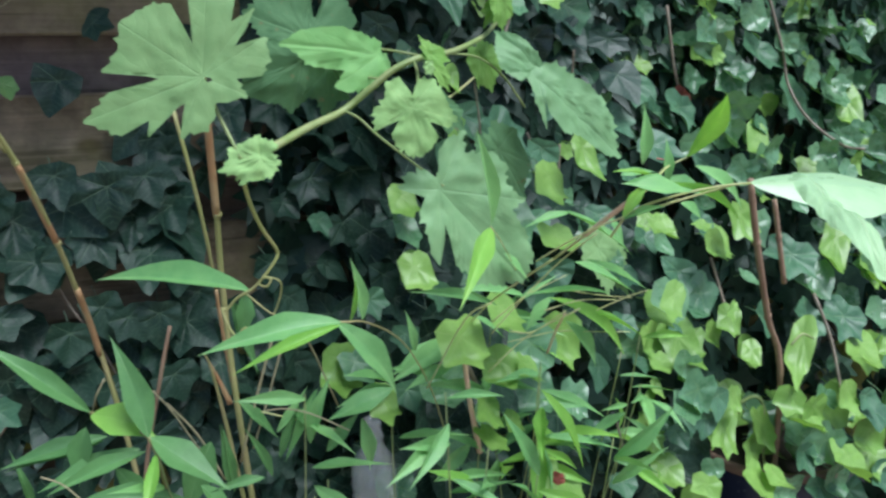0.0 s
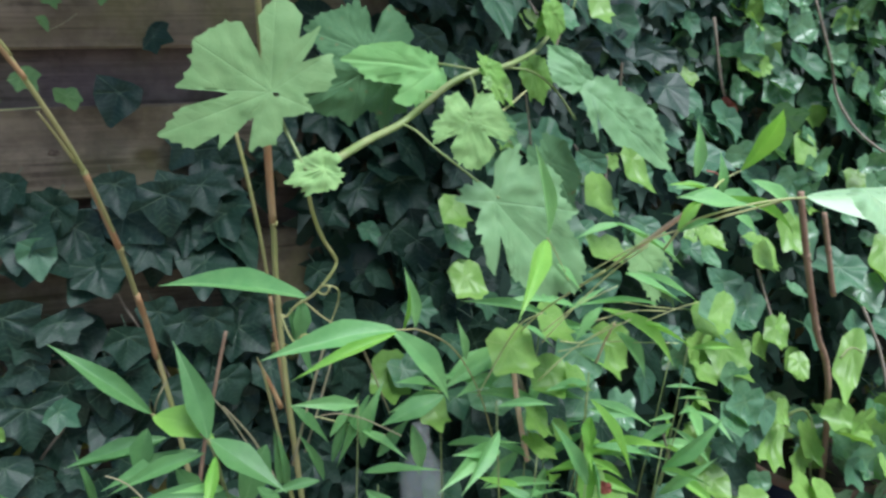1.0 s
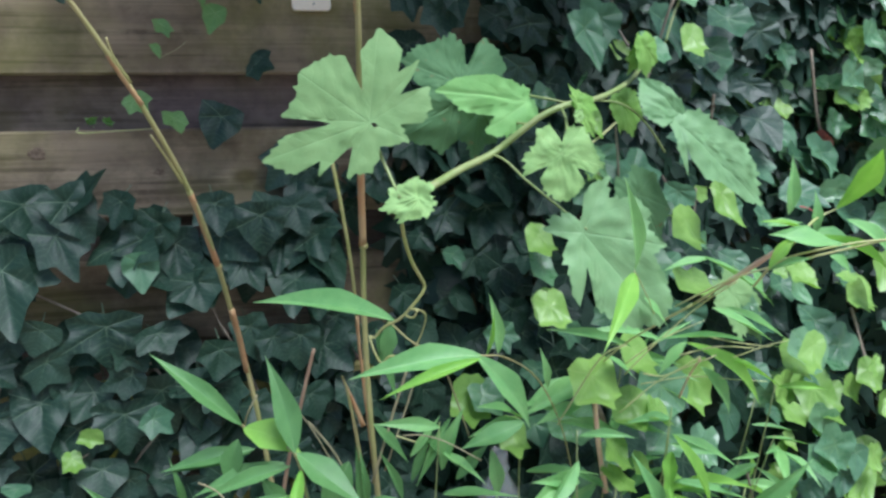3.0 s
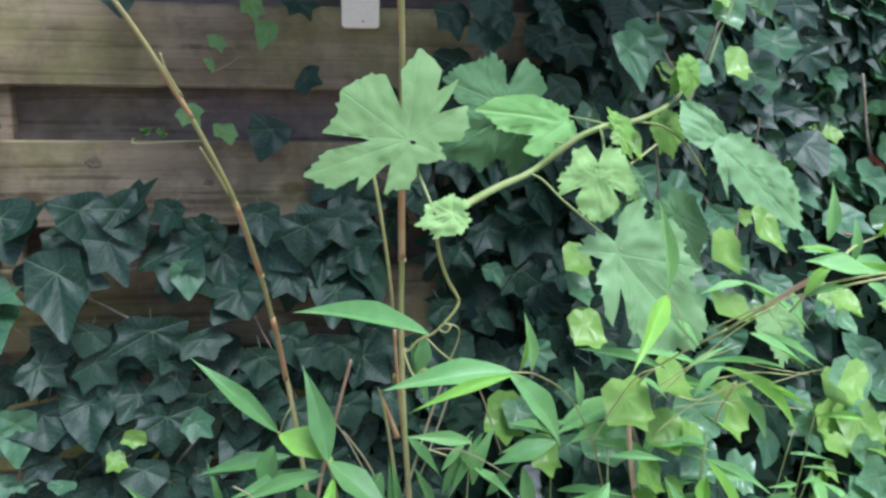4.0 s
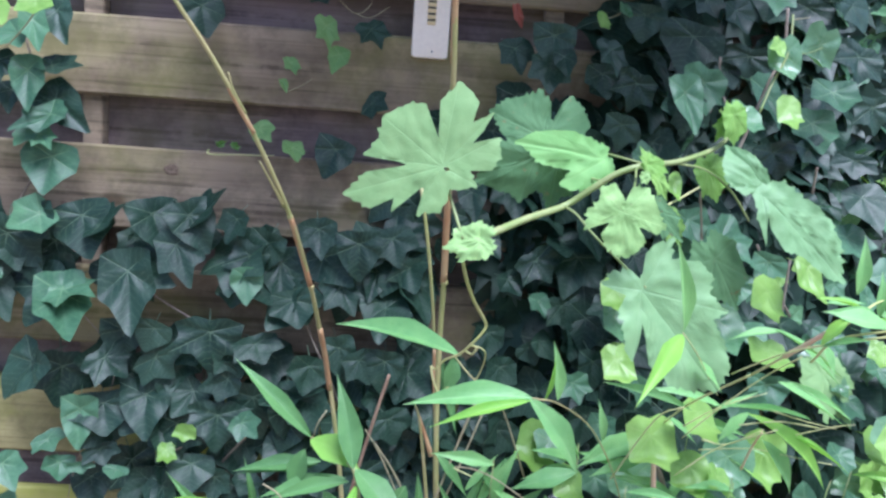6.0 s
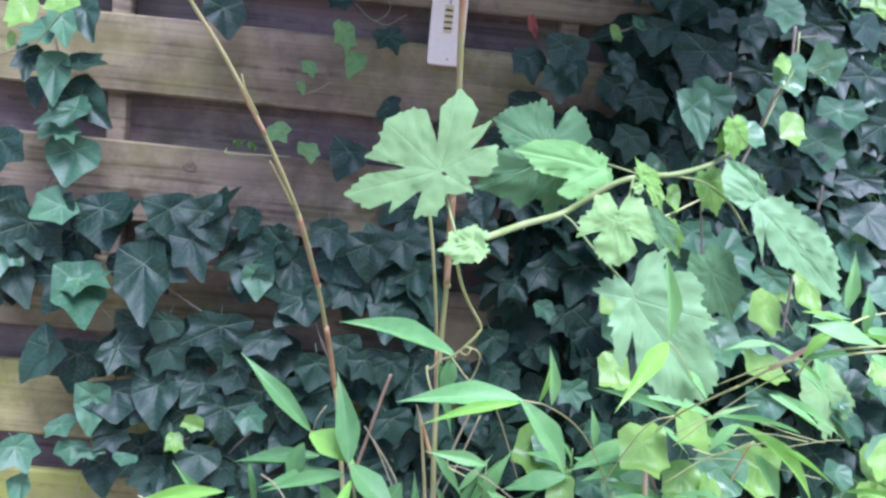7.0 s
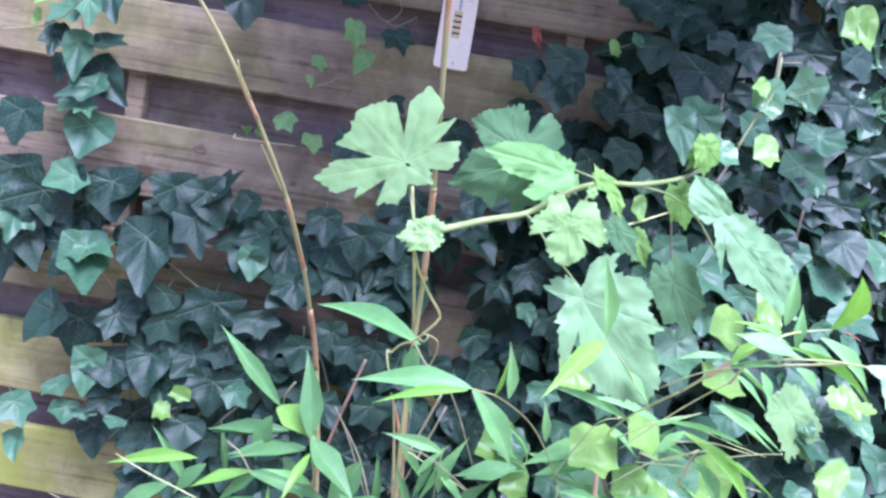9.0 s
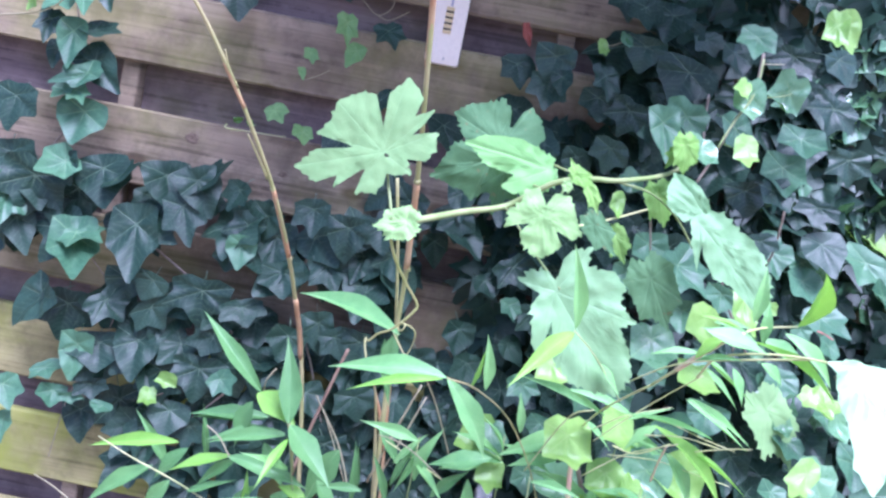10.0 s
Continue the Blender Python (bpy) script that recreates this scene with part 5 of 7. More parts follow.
leaf(ivy_left, "ivy_dark", (-0.681, 1.440, 1.261), (-0.675, 1.410, 1.219), 0.054)
leaf(ivy_left, "ivy_dark", (-0.723, 1.387, 1.154), (-0.722, 1.363, 1.081), 0.108)
leaf(ivy_left, "ivy_dark", (-0.721, 1.393, 1.045), (-0.701, 1.381, 0.969), 0.125)
leaf(ivy_left, "ivy_dark", (-0.661, 1.381, 1.011), (-0.675, 1.366, 0.919), 0.134)
leaf(ivy_left, "ivy_dark", (-0.540, 1.399, 1.048), (-0.513, 1.369, 0.969), 0.143)
leaf(ivy_left, "ivy_dark", (-0.508, 1.387, 1.031), (-0.440, 1.373, 1.071), 0.096)
leaf(ivy_left, "ivy_dark", (-0.417, 1.405, 1.058), (-0.382, 1.379, 0.985), 0.127)
leaf(ivy_left, "ivy_dark", (-0.448, 1.393, 0.960), (-0.361, 1.366, 0.934), 0.114)
leaf(ivy_left, "ivy_dark", (-0.452, 1.381, 0.956), (-0.430, 1.344, 0.837), 0.121)
leaf(ivy_left, "ivy_dark", (-0.580, 1.399, 0.917), (-0.631, 1.366, 0.847), 0.120)
leaf(ivy_left, "ivy_dark", (-0.691, 1.387, 0.922), (-0.655, 1.375, 0.848), 0.084)
leaf(ivy_left, "ivy_dark", (-0.342, 1.405, 1.056), (-0.264, 1.377, 1.112), 0.093)
leaf(ivy_left, "ivy_dark", (-0.350, 1.393, 1.061), (-0.310, 1.381, 0.993), 0.106)
leaf(ivy_left, "ivy_dark", (-0.368, 1.381, 1.008), (-0.334, 1.353, 0.931), 0.090)
leaf(ivy_left, "ivy_dark", (-0.267, 1.399, 0.931), (-0.271, 1.393, 0.894), 0.076)
leaf(ivy_left, "ivy_dark", (-0.305, 1.387, 0.851), (-0.304, 1.373, 0.780), 0.133)
leaf(ivy_left, "ivy_dark", (-0.334, 1.405, 0.812), (-0.372, 1.397, 0.782), 0.081)
leaf(ivy_left, "ivy_dark", (-0.119, 1.393, 1.051), (-0.110, 1.381, 0.988), 0.095)
leaf(ivy_left, "ivy_dark", (-0.045, 1.381, 1.029), (-0.042, 1.370, 0.959), 0.101)
leaf(ivy_left, "ivy_dark", (0.013, 1.399, 1.041), (0.030, 1.375, 0.988), 0.099)
leaf(ivy_left, "ivy_dark", (-0.157, 1.387, 0.919), (-0.143, 1.368, 0.865), 0.113)
leaf(ivy_left, "ivy_dark", (-0.074, 1.405, 0.947), (-0.047, 1.377, 0.896), 0.089)
leaf(ivy_left, "ivy_dark", (0.009, 1.393, 0.912), (0.061, 1.369, 0.903), 0.102)
leaf(ivy_left, "ivy_dark", (-0.222, 1.381, 0.836), (-0.203, 1.365, 0.794), 0.115)
leaf(ivy_left, "ivy_dark", (-0.073, 1.399, 0.831), (-0.054, 1.388, 0.765), 0.080)
leaf(ivy_left, "ivy_dark", (-0.034, 1.387, 0.813), (-0.010, 1.379, 0.766), 0.077)
leaf(ivy_left, "ivy_dark", (-0.180, 1.405, 0.730), (-0.083, 1.375, 0.748), 0.079)
leaf(ivy_left, "ivy_dark", (-0.288, 1.393, 0.693), (-0.287, 1.369, 0.626), 0.120)
leaf(ivy_left, "ivy_dark", (-0.330, 1.381, 0.602), (-0.328, 1.352, 0.550), 0.109)
leaf(ivy_left, "ivy_dark", (-0.291, 1.399, 0.571), (-0.293, 1.390, 0.515), 0.081)
leaf(ivy_left, "ivy_dark", (-0.620, 1.387, 0.778), (-0.673, 1.373, 0.710), 0.121)
leaf(ivy_left, "ivy_dark", (-0.574, 1.405, 0.768), (-0.579, 1.392, 0.685), 0.126)
leaf(ivy_left, "ivy_dark", (-0.495, 1.393, 0.706), (-0.483, 1.369, 0.646), 0.151)
leaf(ivy_left, "ivy_dark", (-0.490, 1.381, 0.795), (-0.446, 1.373, 0.762), 0.097)
leaf(ivy_left, "ivy_dark", (-0.433, 1.399, 0.691), (-0.461, 1.377, 0.648), 0.094)
leaf(ivy_left, "ivy_dark", (-0.498, 1.387, 0.620), (-0.487, 1.382, 0.587), 0.085)
leaf(ivy_left, "ivy_dark", (-0.465, 1.405, 0.842), (-0.469, 1.396, 0.788), 0.106)
leaf(ivy_left, "ivy_dark", (-0.404, 1.393, 0.796), (-0.367, 1.385, 0.759), 0.104)
leaf(ivy_left, "ivy_dark", (-0.123, 1.381, 0.799), (-0.138, 1.372, 0.744), 0.100)
leaf(ivy_left, "ivy_dark", (-0.201, 1.399, 0.547), (-0.195, 1.390, 0.494), 0.108)
leaf(ivy_left, "ivy_dark", (-0.406, 1.387, 0.852), (-0.422, 1.380, 0.808), 0.091)
leaf(ivy_left, "ivy_dark", (-0.269, 1.405, 0.809), (-0.251, 1.397, 0.757), 0.103)
leaf(ivy_left, "ivy_dark", (0.014, 1.393, 0.811), (0.011, 1.383, 0.747), 0.088)
leaf(ivy_left, "ivy_dark", (0.026, 1.381, 0.705), (0.043, 1.373, 0.654), 0.101)
leaf(ivy_left, "ivy_dark", (-0.072, 1.399, 0.688), (-0.044, 1.390, 0.637), 0.090)
leaf(ivy_left, "ivy_dark", (-0.017, 1.387, 0.596), (-0.000, 1.378, 0.545), 0.104)
leaf(ivy_left, "ivy_dark", (-0.159, 1.405, 0.676), (-0.174, 1.396, 0.620), 0.091)
leaf(ivy_left, "ivy_dark", (-0.266, 1.393, 1.060), (-0.280, 1.384, 1.007), 0.074)
leaf(ivy_left, "ivy_dark", (-0.606, 1.381, 1.049), (-0.586, 1.366, 1.005), 0.079)
leaf(ivy_left, "ivy_dark", (-0.630, 1.399, 0.965), (-0.668, 1.392, 0.940), 0.081)
leaf(ivy_left, "ivy_mid", (-0.566, 1.375, 0.911), (-0.526, 1.311, 0.821), 0.114)
leaf(ivy_left, "ivy_mid", (-0.564, 1.375, 0.916), (-0.488, 1.332, 0.909), 0.093)
leaf(ivy_left, "ivy_mid", (-0.242, 1.375, 0.959), (-0.240, 1.361, 0.906), 0.076)
leaf(ivy_left, "ivy_mid", (-0.240, 1.375, 0.688), (-0.205, 1.363, 0.657), 0.069)
leaf(ivy_left, "ivy_mid", (-0.530, 1.375, 0.699), (-0.527, 1.355, 0.626), 0.081)
leaf(ivy_left, "ivy_mid", (-0.588, 1.375, 0.639), (-0.567, 1.355, 0.621), 0.069)
leaf(ivy_left, "ivy_mid", (-0.566, 1.375, 0.596), (-0.561, 1.355, 0.563), 0.072)
leaf(ivy_left, "ivy_mid", (-0.529, 1.375, 0.593), (-0.524, 1.370, 0.576), 0.050)
leaf(ivy_left, "ivy_mid", (-0.464, 1.375, 0.586), (-0.466, 1.358, 0.572), 0.062)
leaf(ivy_left, "ivy_mid", (-0.668, 1.375, 0.588), (-0.634, 1.358, 0.535), 0.088)
leaf(ivy_left, "ivy_mid", (-0.659, 1.375, 0.514), (-0.639, 1.345, 0.477), 0.060)
leaf(ivy_left, "ivy_mid", (0.286, 1.375, 0.947), (0.298, 1.357, 0.916), 0.051)
leaf(ivy_left, "ivy_mid", (-0.603, 1.375, 1.049), (-0.645, 1.338, 1.016), 0.091)
leaf(ivy_left, "ivy_mid", (-0.703, 1.375, 0.975), (-0.696, 1.330, 0.901), 0.080)
leaf(ivy_left, "ivy_lime", (-0.630, 1.270, 1.382), (-0.632, 1.228, 1.338), 0.059)
leaf(ivy_left, "ivy_lime", (-0.566, 1.270, 1.399), (-0.558, 1.244, 1.367), 0.055)
leaf(ivy_left, "ivy_lime", (-0.648, 1.270, 1.331), (-0.651, 1.260, 1.308), 0.024)
leaf(ivy_left, "ivy_lime", (-0.337, 1.360, 0.676), (-0.339, 1.349, 0.654), 0.041)
leaf(ivy_left, "ivy_lime", (-0.371, 1.360, 0.636), (-0.361, 1.335, 0.615), 0.034)
stem(ivy_left, "stem", TWIG, [(-0.722, 1.290, 1.292), (-0.637, 1.290, 1.315), (-0.587, 1.280, 1.357), (-0.548, 1.270, 1.414)], 0.0013, 0.0012)
stem(ivy_left, "stem", BARK, [(-0.376, 1.380, 0.620), (-0.345, 1.380, 0.635), (-0.314, 1.390, 0.649)], 0.0015, 0.0015)
stem(ivy_left, "stem", BARK, [(-0.657, 1.430, 1.371), (-0.630, 1.430, 1.260), (-0.623, 1.430, 1.145), (-0.675, 1.420, 1.011), (-0.579, 1.410, 0.904)], 0.0022, 0.0022)
stem(ivy_left, "stem", BARK, [(-0.583, 1.420, 0.902), (-0.489, 1.420, 0.791), (-0.504, 1.420, 0.688), (-0.557, 1.430, 0.575), (-0.582, 1.430, 0.431)], 0.0012, 0.0010)
stem(ivy_left, "stem", BARK, [(-0.360, 1.430, 1.057), (-0.462, 1.420, 0.949), (-0.319, 1.420, 0.844), (-0.209, 1.420, 0.710), (-0.287, 1.420, 0.586)], 0.0022, 0.0022)
stem(ivy_left, "stem", BARK, [(-0.054, 1.430, 1.016), (-0.140, 1.430, 0.896), (-0.081, 1.430, 0.745), (-0.020, 1.430, 0.578)], 0.0022, 0.0022)

ivy_fence = thing("ivy", "thin young ivy runners with light green leaves on a fence board", "ivy", (-0.1, 1.48, 1.2), "ivy plants")
leaf(ivy_fence, "ivy_sprig", (-0.131, 1.455, 1.416), (-0.120, 1.435, 1.367), 0.046)
leaf(ivy_fence, "ivy_sprig", (-0.103, 1.455, 1.367), (-0.114, 1.421, 1.325), 0.050)
leaf(ivy_fence, "ivy_sprig", (-0.191, 1.455, 1.346), (-0.177, 1.426, 1.316), 0.037)
leaf(ivy_fence, "ivy_sprig", (-0.203, 1.455, 1.309), (-0.195, 1.447, 1.290), 0.020)
leaf(ivy_fence, "ivy_sprig", (-0.242, 1.455, 1.223), (-0.218, 1.441, 1.198), 0.051)
leaf(ivy_fence, "ivy_sprig", (-0.181, 1.455, 1.192), (-0.168, 1.422, 1.161), 0.052)
leaf(ivy_fence, "ivy_dark", (-0.049, 1.455, 1.415), (-0.026, 1.437, 1.380), 0.065)
leaf(ivy_fence, "ivy_dark", (-0.355, 1.455, 1.435), (-0.338, 1.438, 1.372), 0.104)
leaf(ivy_fence, "ivy_dark", (-0.143, 1.455, 1.470), (-0.129, 1.443, 1.446), 0.061)
leaf(ivy_fence, "ivy_dark", (-0.102, 1.455, 1.194), (-0.121, 1.436, 1.138), 0.094)
leaf(ivy_fence, "ivy_dark", (-0.040, 1.455, 1.282), (-0.007, 1.444, 1.275), 0.075)
stem(ivy_fence, "stem", TWIG, [(-0.197, 1.470, 1.294), (-0.174, 1.470, 1.305), (-0.153, 1.480, 1.321)], 0.0008, 0.0007)
stem(ivy_fence, "stem", YOUNG_CANE, [(-0.337, 1.470, 1.178), (-0.336, 1.470, 1.169), (-0.284, 1.480, 1.171), (-0.218, 1.480, 1.174)], 0.0013, 0.0010)
stem(ivy_fence, "stem", TWIG, [(-0.115, 1.470, 1.470), (-0.078, 1.470, 1.443), (-0.051, 1.480, 1.469), (-0.067, 1.490, 1.511)], 0.0008, 0.0007)
stem(ivy_fence, "stem", TWIG, [(-0.078, 1.470, 1.443), (-0.052, 1.470, 1.438), (-0.018, 1.480, 1.462)], 0.0008, 0.0007)

for x, z in ((-0.315, 1.188), (-0.289, 1.186)):
    for dx, dz, n in ((-0.010, 0.004, 0.02), (0.005, 0.009, 0.022), (0.009, -0.004, 0.018)):
        leaf(ivy_fence, "ivy_sprig", (x, 1.468, z), (x + dx, 1.455, z + dz), n)

ivy_middle = thing("ivy", "shaded dark ivy on the fence behind the grapevine", "ivy", (0.2, 1.45, 0.0), "ivy plants")
leaf(ivy_middle, "ivy_dark", (0.231, 1.400, 0.979), (0.252, 1.388, 0.945), 0.079)
leaf(ivy_middle, "ivy_dark", (0.280, 1.400, 1.017), (0.310, 1.385, 0.978), 0.091)
leaf(ivy_middle, "ivy_dark", (0.280, 1.400, 0.851), (0.296, 1.394, 0.819), 0.068)
leaf(ivy_middle, "ivy_dark", (0.338, 1.400, 0.780), (0.360, 1.384, 0.740), 0.082)
leaf(ivy_middle, "ivy_dark", (0.189, 1.400, 0.704), (0.206, 1.383, 0.666), 0.072)
leaf(ivy_middle, "ivy_dark", (0.154, 1.400, 1.087), (0.160, 1.392, 1.035), 0.085)
leaf(ivy_middle, "ivy_dark", (0.201, 1.400, 0.875), (0.196, 1.392, 0.821), 0.087)
leaf(ivy_middle, "ivy_dark", (0.334, 1.400, 0.934), (0.350, 1.392, 0.883), 0.075)
leaf(ivy_middle, "ivy_dark", (0.300, 1.400, 0.864), (0.336, 1.392, 0.826), 0.075)
leaf(ivy_middle, "ivy_dark", (0.230, 1.400, 0.812), (0.227, 1.390, 0.748), 0.088)
leaf(ivy_middle, "ivy_dark", (0.134, 1.400, 0.801), (0.152, 1.390, 0.739), 0.088)
leaf(ivy_middle, "ivy_dark", (0.235, 1.400, 0.688), (0.220, 1.389, 0.623), 0.103)
leaf(ivy_middle, "ivy_dark", (0.367, 1.400, 0.850), (0.383, 1.391, 0.799), 0.076)
leaf(ivy_middle, "ivy_dark", (0.048, 1.400, 0.989), (0.044, 1.392, 0.935), 0.073)

ivy_right = thing("ivy", "dark ivy with light green shoots hanging before the fence", "ivy", (0.6, 1.4, 0.0), "ivy plants")
leaf(ivy_right, "ivy_dark", (0.516, 1.360, 1.434), (0.493, 1.349, 1.365), 0.148)
leaf(ivy_right, "ivy_dark", (0.497, 1.380, 1.515), (0.492, 1.374, 1.474), 0.100)
leaf(ivy_right, "ivy_dark", (0.276, 1.380, 1.420), (0.273, 1.371, 1.359), 0.097)
leaf(ivy_right, "ivy_dark", (0.208, 1.380, 1.393), (0.224, 1.372, 1.344), 0.084)
leaf(ivy_right, "ivy_dark", (0.367, 1.380, 1.361), (0.372, 1.372, 1.310), 0.097)
leaf(ivy_right, "ivy_dark", (0.430, 1.380, 1.348), (0.415, 1.372, 1.295), 0.086)
leaf(ivy_right, "ivy_dark", (0.352, 1.380, 1.247), (0.347, 1.372, 1.195), 0.085)
leaf(ivy_right, "ivy_dark", (0.273, 1.380, 1.370), (0.269, 1.371, 1.308), 0.096)
leaf(ivy_right, "ivy_dark", (0.433, 1.380, 1.468), (0.428, 1.372, 1.417), 0.099)
leaf(ivy_right, "ivy_dark", (0.410, 1.380, 1.274), (0.405, 1.372, 1.222), 0.098)
leaf(ivy_right, "ivy_dark", (0.594, 1.380, 1.487), (0.609, 1.372, 1.438), 0.102)
leaf(ivy_right, "ivy_dark", (0.627, 1.380, 1.410), (0.621, 1.374, 1.369), 0.102)
leaf(ivy_right, "ivy_dark", (0.589, 1.380, 1.386), (0.604, 1.374, 1.347), 0.089)
leaf(ivy_right, "ivy_dark", (0.540, 1.380, 1.500), (0.555, 1.374, 1.462), 0.089)
leaf(ivy_right, "ivy_dark", (0.588, 1.220, 1.487), (0.575, 1.207, 1.444), 0.085)
leaf(ivy_right, "ivy_dark", (0.469, 1.220, 1.311), (0.459, 1.202, 1.253), 0.105)
leaf(ivy_right, "ivy_dark", (0.689, 1.220, 1.339), (0.698, 1.212, 1.289), 0.117)
leaf(ivy_right, "ivy_dark", (0.773, 1.220, 1.324), (0.780, 1.213, 1.278), 0.084)
leaf(ivy_right, "ivy_dark", (0.717, 1.220, 1.479), (0.740, 1.213, 1.436), 0.108)
leaf(ivy_right, "ivy_dark", (0.646, 1.220, 1.471), (0.641, 1.213, 1.425), 0.117)
leaf(ivy_right, "ivy_dark", (0.620, 1.220, 1.242), (0.634, 1.213, 1.197), 0.115)
leaf(ivy_right, "ivy_dark", (0.650, 1.150, 1.411), (0.635, 1.138, 1.361), 0.069)
leaf(ivy_right, "ivy_dark", (0.641, 1.150, 1.251), (0.664, 1.135, 1.213), 0.082)
leaf(ivy_right, "ivy_mid", (0.520, 1.150, 1.104), (0.571, 1.131, 1.056), 0.102)
leaf(ivy_right, "ivy_dark", (0.735, 1.150, 1.182), (0.754, 1.115, 1.131), 0.095)
leaf(ivy_right, "ivy_mid", (0.719, 1.150, 1.118), (0.737, 1.115, 1.067), 0.090)
leaf(ivy_right, "ivy_mid", (0.622, 1.150, 0.876), (0.617, 1.136, 0.834), 0.095)
leaf(ivy_right, "ivy_mid", (0.601, 1.150, 1.072), (0.594, 1.141, 1.037), 0.077)
leaf(ivy_right, "ivy_mid", (0.467, 1.150, 1.129), (0.479, 1.136, 1.079), 0.085)
leaf(ivy_right, "ivy_dark", (0.701, 1.150, 1.392), (0.689, 1.127, 1.346), 0.090)
leaf(ivy_right, "ivy_dark", (0.561, 1.150, 1.290), (0.551, 1.131, 1.254), 0.075)
leaf(ivy_right, "ivy_dark", (0.716, 1.150, 1.237), (0.709, 1.141, 1.202), 0.090)
leaf(ivy_right, "ivy_mid", (0.544, 1.150, 1.034), (0.543, 1.129, 0.997), 0.087)
leaf(ivy_right, "ivy_dark", (0.639, 1.150, 1.167), (0.650, 1.141, 1.133), 0.066)
leaf(ivy_right, "ivy_mid", (0.447, 1.150, 1.082), (0.459, 1.138, 1.040), 0.074)
leaf(ivy_right, "ivy_lime", (0.626, 1.020, 1.487), (0.619, 0.988, 1.450), 0.035)
leaf(ivy_right, "ivy_lime", (0.704, 0.940, 0.875), (0.669, 0.899, 0.846), 0.044)
leaf(ivy_right, "ivy_lime", (0.682, 0.940, 0.980), (0.668, 0.921, 0.966), 0.027)
leaf(ivy_right, "ivy_lime", (0.368, 0.940, 1.193), (0.369, 0.917, 1.169), 0.026)
stem(ivy_right, "stem", BARK, [(0.560, 1.100, 1.445), (0.557, 1.090, 1.379), (0.537, 1.080, 1.342), (0.515, 1.080, 1.274), (0.499, 1.070, 1.239)], 0.0022, 0.0022)
stem(ivy_right, "stem", BARK, [(0.545, 1.300, 1.395), (0.546, 1.300, 1.351), (0.526, 1.280, 1.287)], 0.0022, 0.0022)
stem(ivy_right, "stem", BARK, [(0.546, 1.300, 1.351), (0.531, 1.200, 1.299)], 0.0022, 0.0022)
stem(ivy_right, "stem", BARK, [(0.684, 1.200, 1.222), (0.690, 1.220, 1.156), (0.686, 1.230, 1.126)], 0.0022, 0.0022)
stem(ivy_right, "stem", BARK, [(0.659, 1.200, 1.071), (0.657, 1.200, 1.014), (0.656, 1.200, 0.975)], 0.0022, 0.0022)
stem(ivy_right, "stem", BARK, [(0.624, 1.250, 1.088), (0.659, 1.250, 1.023), (0.697, 1.250, 0.968)], 0.0022, 0.0022)
stem(ivy_right, "stem", BARK, [(0.432, 1.020, 1.179), (0.452, 1.050, 1.114), (0.473, 1.100, 1.049)], 0.0015, 0.0015)
leaf(ivy_right, "ivy_mid", (0.685, 0.980, 1.086), (0.721, 0.945, 1.064), 0.064)
leaf(ivy_right, "ivy_lime", (0.676, 0.850, 0.993), (0.651, 0.833, 0.993), 0.021)
stem(ivy_right, "stem", PINK, [(0.673, 0.950, 1.070), (0.686, 0.950, 1.067), (0.697, 0.950, 1.062)], 0.0011, 0.0008)
leaf(ivy_right, "ivy_lime", (0.369, 0.932, 0.860), (0.382, 0.887, 0.828), 0.076)
leaf(ivy_right, "ivy_lime", (0.439, 0.960, 0.886), (0.451, 0.915, 0.857), 0.069)
leaf(ivy_right, "ivy_mid", (0.531, 1.030, 0.881), (0.547, 1.010, 0.858), 0.075)
leaf(ivy_right, "ivy_lime", (0.440, 0.970, 0.806), (0.443, 0.925, 0.779), 0.071)
leaf(ivy_right, "ivy_fresh", (0.505, 1.000, 0.811), (0.495, 0.955, 0.775), 0.070)
leaf(ivy_right, "ivy_lime", (0.481, 0.970, 0.793), (0.478, 0.925, 0.777), 0.043)
leaf(ivy_right, "ivy_lime", (0.571, 1.030, 0.810), (0.565, 0.985, 0.763), 0.072)
leaf(ivy_right, "ivy_lime", (0.543, 1.020, 1.047), (0.539, 0.975, 1.009), 0.069)
leaf(ivy_right, "ivy_lime", (0.543, 1.000, 0.966), (0.547, 0.955, 0.942), 0.064)
leaf(ivy_right, "ivy_lime", (0.585, 1.000, 1.087), (0.595, 0.955, 1.044), 0.047)
leaf(ivy_right, "ivy_lime", (0.757, 1.060, 0.824), (0.765, 1.015, 0.789), 0.052)
leaf(ivy_right, "ivy_lime", (0.712, 1.000, 0.970), (0.707, 0.955, 0.954), 0.035)
leaf(ivy_right, "ivy_lime", (0.335, 1.000, 0.941), (0.339, 0.955, 0.916), 0.047)
leaf(ivy_right, "ivy_lime", (0.334, 1.050, 1.031), (0.335, 1.005, 1.005), 0.052)
leaf(ivy_right, "ivy_fresh", (0.340, 1.060, 0.989), (0.342, 1.015, 0.955), 0.042)
leaf(ivy_right, "ivy_lime", (0.346, 1.050, 0.933), (0.355, 1.005, 0.904), 0.056)
leaf(ivy_right, "ivy_lime", (0.263, 1.160, 0.770), (0.256, 1.115, 0.722), 0.064)
leaf(ivy_right, "ivy_fresh", (0.283, 1.150, 0.766), (0.299, 1.105, 0.738), 0.056)
leaf(ivy_right, "ivy_mid", (0.322, 1.200, 0.847), (0.332, 1.180, 0.814), 0.059)
leaf(ivy_right, "ivy_lime", (0.281, 1.000, 0.769), (0.279, 0.955, 0.742), 0.052)
leaf(ivy_right, "ivy_fresh", (0.469, 1.000, 1.004), (0.480, 0.955, 0.958), 0.073)
